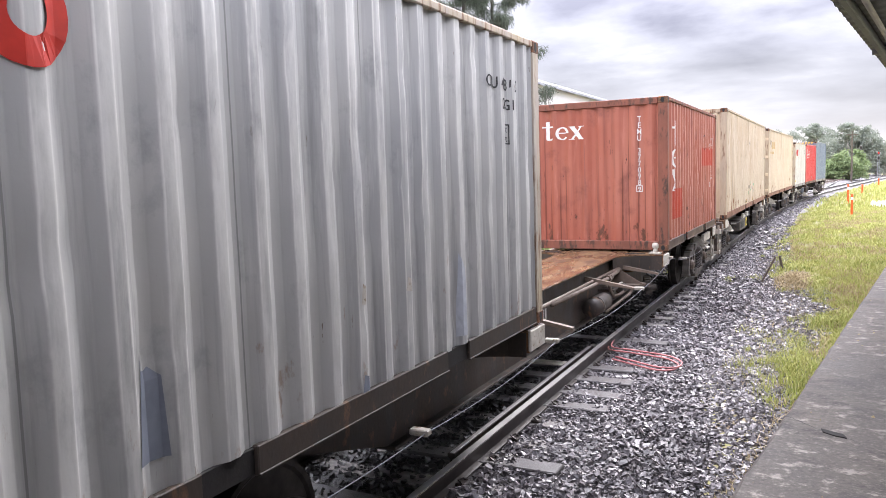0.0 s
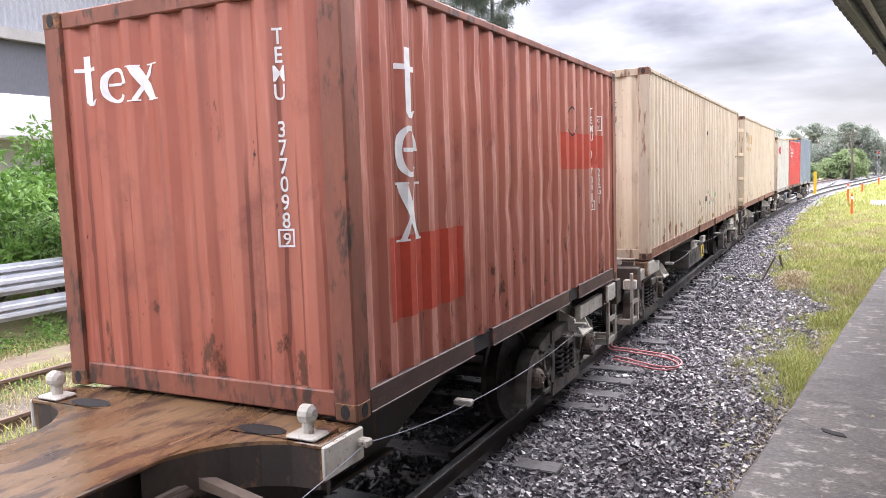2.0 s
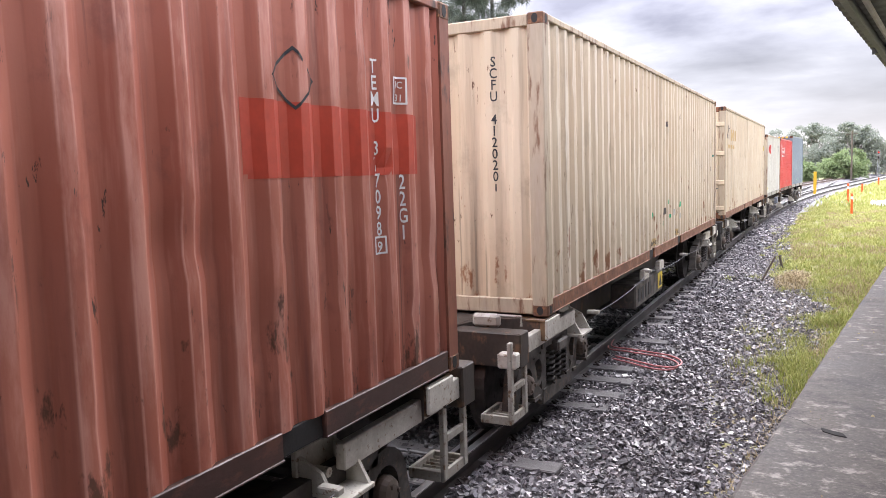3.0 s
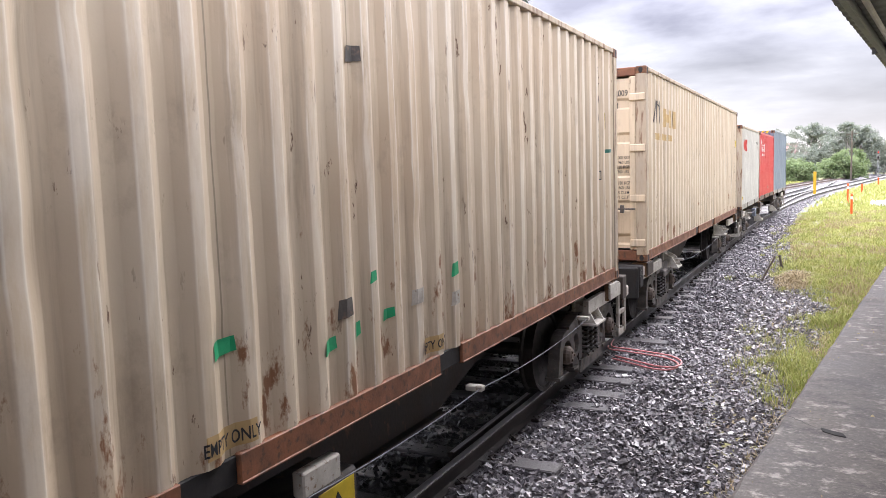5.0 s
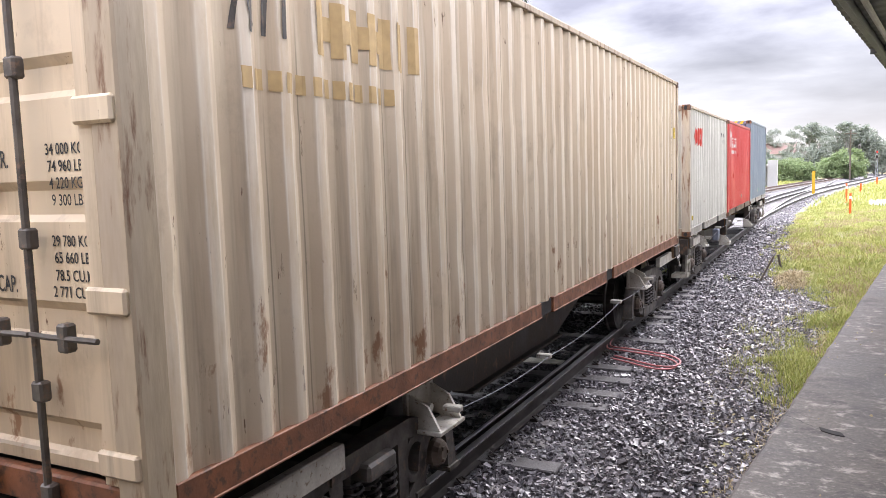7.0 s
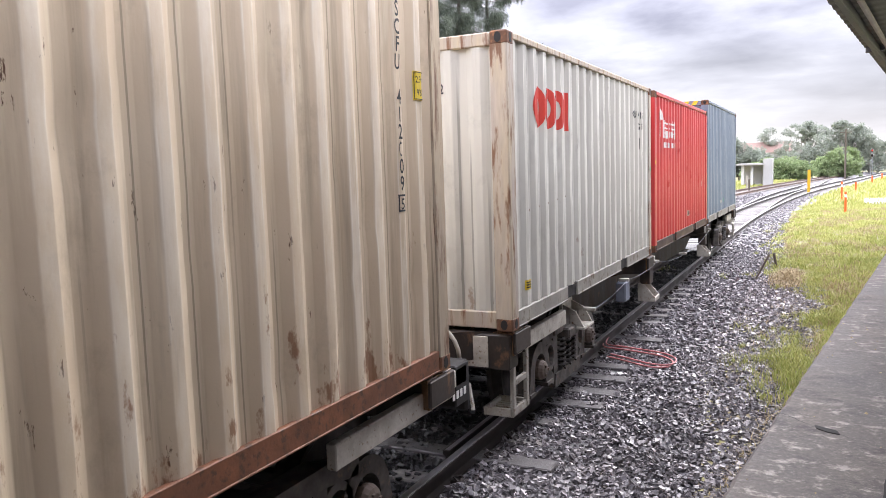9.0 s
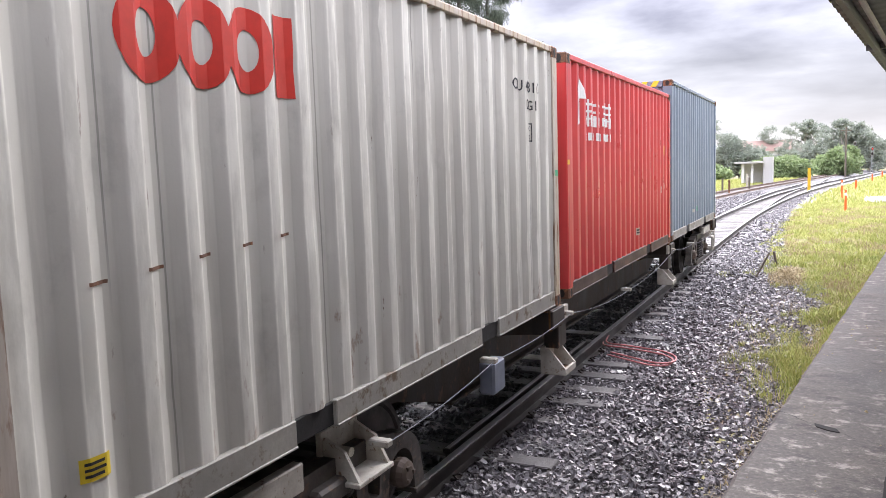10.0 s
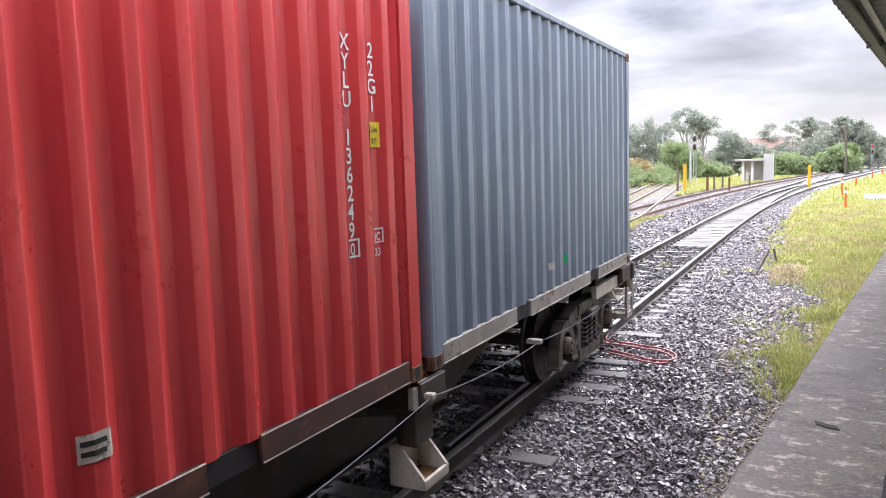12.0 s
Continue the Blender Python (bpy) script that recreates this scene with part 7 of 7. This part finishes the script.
def small_tree():
    top = thing("small_tree", "young tree with rounded clumps of dark glossy leaves", "tree", pose(-14.2, 13.4, 0.1))
    b = Mesh()
    r = random.Random(9)
    tips = [(-0.2, -0.8, 3.6), (0.1, -0.1, 4.35), (0.0, 0.9, 3.8), (0.3, 1.5, 3.2), (-0.2, -1.1, 2.9), (0.2, -0.3, 3.4), (0.1, 0.6, 2.9), (-0.1, 0.1, 3.9)]
    limb(b, (0, 0, -0.2), (0, 0, 2.6), 0.07, 0.05, 1, 6, 0.1)
    cs, rs = [], []
    for k, t_ in enumerate(tips):
        limb(b, (0, 0, 1.8 + 0.1 * k), t_, 0.035, 0.01, 100 + k, 5, 0.2)
        for _ in range(3):
            cs.append((t_[0] + r.uniform(-0.3, 0.3), t_[1] + r.uniform(-0.3, 0.3), t_[2] + r.uniform(-0.25, 0.25)))
            rs.append(r.uniform(0.28, 0.5))
    part("trunk", b, M["bark"], top)
    v, f = leaf_cloud(cs, rs, 260, 0.068, 61, 0.75, 1.8)
    part("crown", raw("crown", v, f, M["midleaf"]), None, top)


small_tree()


def pampas(x, y, z, n, h, seed):
    top = thing("pampas_grass", "arching clump of long pale green grass", "grass clump", pose(x, y, z))
    g = np.random.default_rng(seed)
    vs, fs = [], []
    for i in range(n):
        a = g.uniform(0, 2 * math.pi)
        H_, R_ = h * g.uniform(0.6, 1.15), h * g.uniform(0.3, 1.0)
        r0 = g.uniform(0, 0.35)
        ca, sa = math.cos(a), math.sin(a)
        k = len(vs)
        for j in range(7):
            t_ = j / 6
            rr = r0 + R_ * t_ ** 1.6
            zz = H_ * (1.9 * t_ - 1.15 * t_ * t_)
            w_ = 0.011 * (1 - t_ * 0.85)
            vs += [(ca * rr - sa * w_, sa * rr + ca * w_, zz), (ca * rr + sa * w_, sa * rr - ca * w_, zz)]
        fs += [(k + 2 * j, k + 2 * j + 1, k + 2 * j + 3, k + 2 * j + 2) for j in range(6)]
    part("blades", raw("blades", vs, fs, M["pampas"]), None, top)


pampas(-12.0, 10.0, 0.0, 1700, 2.35, 71)
pampas(-12.0, 11.5, 0.0, 1200, 1.9, 72)


# ---- far end of the yard ----
def marker(name, label, x, y, z, h, w_, mat, bands=()):
    top = thing(name, label, "marker post", pose(x, y, z), group="marker posts")
    part("post", Mesh().box(-w_ / 2, w_ / 2, -w_ / 3, w_ / 3, -0.1, h, 0.012), M[mat], top)
    for a, b_ in bands:
        part("band", Mesh().box(-w_ / 2 - 0.004, w_ / 2 + 0.004, -w_ / 3 - 0.004, w_ / 3 + 0.004, h * a, h * b_, 0.004), M["whitepaint"], top, "white band")
    return top


marker("yellow_post", "tall square yellow post beside the main track", -0.86, 67.0, -0.1, 1.8, 0.22, "yellow")
marker("orange_post", "short orange flexible marker post with white band", 1.08, 41.8, -0.1, 1.0, 0.10, "orange", ((0.72, 0.86),))
marker("orange_post", "short orange flexible marker post with white band", 1.14, 52.5, -0.1, 1.2, 0.11, "orange", ((0.72, 0.86),))
marker("orange_post", "small orange marker post", 2.45, 68.0, -0.1, 0.75, 0.13, "orange")
marker("orange_post", "small orange marker post", 4.6, 88.0, -0.1, 0.8, 0.13, "orange")
marker("orange_post", "small orange marker post", 6.2, 100.0, -0.1, 0.8, 0.14, "orange")
for x, y, h, w_, m_ in ((-9.6, 62.0, 2.2, 0.26, "yellow"), (-7.9, 62.0, 1.2, 0.18, "rust"), (-7.4, 62.0, 1.2, 0.14, "post"), (-6.9, 63.0, 1.2, 0.14, "post"), (-6.3, 62.0, 1.1, 0.14, "rust"), (-10.3, 63.0, 2.0, 0.16, "post"), (-5.5, 70.0, 1.1, 0.14, "post"), (-8.4, 66.0, 1.1, 0.14, "post"), (-6.0, 74.0, 1.3, 0.16, "pale")):
    marker("yard_post", "weathered short yard post", x, y, -0.1, h, w_, m_)
pad = thing("concrete_pad", "pale concrete slab in the grass", "slab")
part("slab", Mesh().box(2.3, 5.2, 49.0, 53.0, -0.2, 0.02, 0.02), M["wallwhite"], pad)


def signal(x, y, h, label, lit=None):
    top = thing("railway_signal", label, "signal", pose(x, y, -0.2))
    b = Mesh()
    for k in (-0.12, 0.12):
        b.tube([(k, 0, 0), (k * 0.7, 0, h)], 0.03, 6)
    for k in range(int(h / 0.4)):
        s = 0.12 * (1 - 0.3 * k * 0.4 / h)
        b.tube([(-s, 0, 0.4 * k), (s, 0, 0.4 * k)], 0.015, 5)
    part("mast", b, M["galv"], top)
    for z in (h - 0.3, h - 1.0):
        hd = part("signal_head", Mesh().box(-0.15, 0.15, -0.12, 0.1, z - 0.26, z + 0.28, 0.03), M["castiron"], top)
        part("target_rim", Mesh().tube([(0.17 * math.cos(k), -0.125, z + 0.28 * math.sin(k)) for k in np.linspace(0, 2 * math.pi, 17)], 0.025, 5), M["ledge"], hd, "pale rim")
        part("lens_hood", Mesh().tube([(0, -0.12, z), (0, -0.3, z)], 0.1, 10), M["black"], hd)
    if lit:
        part("lamp", Mesh().tube([(0, -0.31, h - 0.3), (0, -0.315, h - 0.3)], 0.09, 10), M[lit], top, "lit red lamp")


signal(-9.7, 68.0, 4.7, "lattice railway signal mast with dark heads")
M["redlamp"] = plain("red_signal_lamp", (0.9, 0.03, 0.02), 0.3, 0.0, 1.0)
signal(4.1, 121.0, 4.8, "distant railway signal mast with two heads")
signal(6.4, 124.0, 4.0, "distant railway signal showing a red lamp", "redlamp")

hut = thing("trackside_shelter", "small pale open-fronted concrete shelter", "shelter", pose(-6.2, 85.0, 0.0))
part("back_wall", Mesh().box(-1.3, 1.0, 1.2, 1.35, -0.2, 2.2, 0.02), M["wallgrey"], hut)
part("side_wall", Mesh().box(0.85, 1.75, -0.2, 1.35, -0.2, 2.75, 0.02), M["wallgrey"], hut)
part("pier", Mesh().box(-1.25, -1.0, -0.1, 0.2, -0.2, 2.1, 0.02), M["wallwhite"], hut)
part("pier", Mesh().box(-0.35, -0.1, -0.1, 0.2, -0.2, 2.1, 0.02), M["wallwhite"], hut)
part("roof", Mesh().box(-1.9, 0.9, -0.6, 1.5, 2.1, 2.3, 0.03), M["ledge"], hut)
for x, y, w_, d, h, lab, m_ in ((-10.4, 172, 4.5, 6, 4.6, "far house with a red tiled roof", "brickroof"), (-17.8, 152, 2.2, 5, 3.6, "far white house among trees", "cladding")):
    M.setdefault("brickroof", surface("red_roof_tiles", (0.27, 0.17, 0.14), (0.22, 0.14, 0.115), 1, 9))
    hs = thing("house", lab, "house", pose(x, y, -0.4))
    part("wall", Mesh().box(-w_, w_, -d / 2, d / 2, -1.5, h, 0.02), M["wallwhite"], hs)
    part("roof", Mesh().prism([(-d / 2 - 0.5, h), (d / 2 + 0.5, h), (0, h + 2.2)], "x", -w_ - 0.5, w_ + 0.5), M[m_], hs)


def far_tree(x, y, z, h, w_, seed, shape="dense", mat="hazeleaf", label="distant dense tree with foliage down to the ground"):
    """A limbed tree: 'dense' is leafy from the foot, 'umbrella' bears flat clumps on long bare limbs."""
    r = random.Random(seed)
    top = thing("distant_tree", label, "tree", pose(x, y, z), group="trees beyond the yard")
    b = Mesh()
    limb(b, (0, 0, -0.3), (0, 0, h * 0.6), 0.022 * h, 0.012 * h, seed, 6, 0.1)
    cs, rs = [], []
    low = 0.12 if shape == "dense" else 0.52
    for k in range(int((26 if shape == "dense" else 18) + 4 * w_)):
        a, q = r.uniform(0, 2 * math.pi), r.random() ** 0.5
        lift = r.random() ** (0.8 if shape == "dense" else 0.45)
        t_ = (w_ * q * math.cos(a), w_ * q * math.sin(a) * 0.7, h * (low + (0.94 - low) * lift * math.sqrt(1 - 0.75 * q * q)))
        if shape == "dense" or k % 3 == 0:
            limb(b, (0, 0, h * min(0.35, low)), t_, 0.006 * h, 0.002 * h, seed * 31 + k, 4, 0.3)
        for _ in range(2 if shape == "dense" else 3):
            cs.append((t_[0] + r.uniform(-0.6, 0.6), t_[1] + r.uniform(-0.6, 0.6), t_[2] + r.uniform(-0.3, 0.3)))
            rs.append(r.uniform(0.5, 1.2) * (0.45 + 0.06 * h) * (0.85 if shape == "dense" else 0.55))
    part("trunk", b, M["hazebark"], top)
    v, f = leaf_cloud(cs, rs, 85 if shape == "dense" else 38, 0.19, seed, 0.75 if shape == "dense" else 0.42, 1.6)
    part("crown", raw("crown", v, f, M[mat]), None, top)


GUM = "distant gum tree with a flat open crown"
BUSH = "distant light green bush beyond the yard"
for i, (x, y, h, w_) in enumerate(((-21.2, 112, 10.6, 2.3), (-23.6, 110, 8.8, 2.2), (-25.5, 108, 7.5, 2.4), (-19.6, 116, 7.0, 1.6), (-11.6, 112, 6.8, 1.5), (-10.2, 113, 6.4, 1.4), (-9.0, 112, 5.4, 1.6), (-7.4, 114, 5.2, 1.6),
                                   (-9.7, 172, 10.2, 2.2), (-6.0, 168, 7.2, 2.2), (-0.6, 152, 7.6, 2.2), (1.6, 150, 8.0, 2.4), (3.6, 152, 8.4, 2.4), (5.6, 150, 8.6, 2.4), (7.4, 150, 8.2, 2.2), (8.8, 153, 7.0, 2.0), (-3.6, 150, 6.0, 2.6),
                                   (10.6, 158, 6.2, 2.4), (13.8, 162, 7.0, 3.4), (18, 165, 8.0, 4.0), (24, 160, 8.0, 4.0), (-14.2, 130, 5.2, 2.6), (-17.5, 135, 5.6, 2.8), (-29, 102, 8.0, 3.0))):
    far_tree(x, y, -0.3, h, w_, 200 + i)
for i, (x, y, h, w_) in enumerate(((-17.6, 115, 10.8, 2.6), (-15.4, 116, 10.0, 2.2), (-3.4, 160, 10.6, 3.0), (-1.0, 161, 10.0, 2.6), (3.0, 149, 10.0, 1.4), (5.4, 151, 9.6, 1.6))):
    far_tree(x, y, -0.3, h, w_, 240 + i, "umbrella", "hazeleaf", GUM)
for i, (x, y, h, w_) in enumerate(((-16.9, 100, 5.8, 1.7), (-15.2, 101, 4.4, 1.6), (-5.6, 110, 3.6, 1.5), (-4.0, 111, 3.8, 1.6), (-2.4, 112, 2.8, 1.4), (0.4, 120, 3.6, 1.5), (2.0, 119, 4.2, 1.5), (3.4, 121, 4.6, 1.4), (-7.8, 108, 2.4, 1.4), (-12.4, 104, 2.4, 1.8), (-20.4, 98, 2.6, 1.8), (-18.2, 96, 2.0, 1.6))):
    far_tree(x, y, -0.3, h, w_, 260 + i, "dense", "hazebush", BUSH)
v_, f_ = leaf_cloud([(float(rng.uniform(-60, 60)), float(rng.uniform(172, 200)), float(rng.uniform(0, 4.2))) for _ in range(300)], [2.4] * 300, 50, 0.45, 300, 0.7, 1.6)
tagged(new("distant_woodland", raw("distant_woodland", v_, f_, M["hazeleaf"])), "distant belt of trees beyond the yard, haze put into the leaf colour", "woodland", kind="stuff")
for i, (x, y) in enumerate(((-17.5, 70.0), (-21.0, 74.0), (-16.0, 82.0), (-19.0, 84.0), (-15.6, 76.0))):
    shrub("scrub", "pale green scrub beside the far tracks", x, y, -0.2, 2.6, 3.0, 2.0, "hazebush", 30, 90, 0.13, 80 + i, 1.6, 0.06, "scrub by the far tracks")
shrub("dry_shrub", "rounded brown dead shrub among the far scrub", -19.6, 92.0, -0.2, 2.2, 1.6, 2.9, "dry", 30, 120, 0.13, 88, 1.6, 0.06)


def pole(x, y, h, label, arm=0.0):
    top = thing("utility_pole", label, "pole", pose(x, y, -0.3), group="far poles")
    part("mast", Mesh().tube([(0, 0, 0), (0, 0, h)], [0.13, 0.09], 8), M["galv" if arm == 0 else "post"], top)
    if arm:
        part("cross_arm", Mesh().box(-arm, arm, -0.05, 0.05, h - 0.5, h - 0.38, 0.01), M["post"], top)


pole(2.85, 115.0, 6.7, "weathered timber pole with a cross arm by the far tracks", 0.7)
pole(-19.1, 105.0, 6.4, "slim grey metal pole beyond the yard")
pole(-13.6, 92.0, 5.2, "slim grey metal pole beyond the yard")


# ---- odds and ends in the verge and on the platform ----
stake = thing("bent_stake", "two dark rusty stakes leaning in the verge grass", "stake")
part("stake", Mesh().tube([(-1.33, 18.57, -0.25), (-1.03, 18.72, 0.37)], 0.022, 6), M["post"], stake)
part("stake", Mesh().tube([(-0.93, 20.39, -0.25), (-1.02, 20.35, 0.22)], 0.03, 6), M["post"], stake)
slab = thing("pit_cover", "flat pale concrete pit cover in the grass", "pit cover")
part("cover", Mesh().box(2.4, 5.2, 52.0, 54.6, -0.2, -0.02, 0.02), M["wallgrey"], slab)


def litter():
    """Leaf scraps and grit strewn over the platform."""
    g = np.random.default_rng(91)
    vs, fs = [], []
    for i in range(150):
        u, y = 0.03 + 1.7 * g.random() ** 1.3, 2.6 + 9.0 * g.random() ** 1.2
        p = PLAT @ Vector((u, y, 1.0))
        s, a = 0.004 + 0.011 * g.random() ** 3, 6.28 * g.random()
        k = len(vs)
        for q in range(5):
            b_ = a + 6.28 * q / 5
            vs.append((p.x + s * (0.6 + 0.6 * g.random()) * math.cos(b_), p.y + s * (0.6 + 0.6 * g.random()) * math.sin(b_), 1.004 + 0.008 * g.random()))
        vs.append((p.x, p.y, 1.012 + 0.5 * s))
        fs += [(k + q, k + (q + 1) % 5, k + 5) for q in range(5)]
    tagged(new("platform_litter", raw("platform_litter", vs, fs, M["dry"])), "pale grit and leaf scraps on the platform", "litter", kind="stuff")


litter()


def motions():
    steps_t = [0.5 * k for k in range(25)]
    for ob, yc, hb, z in RIDERS:
        walk(ob, [(t, Matrix.Translation((0, 0, z)) @ train_pose(yc, hb, t)) for t in steps_t])
    for ob, y, z in AXLES:
        walk(ob, [(0.1 * k, pose(0, y, z) @ Matrix.Rotation((advance(0.0) - advance(0.1 * k)) / 0.46, 4, "X")) for k in range(121)])


motions()
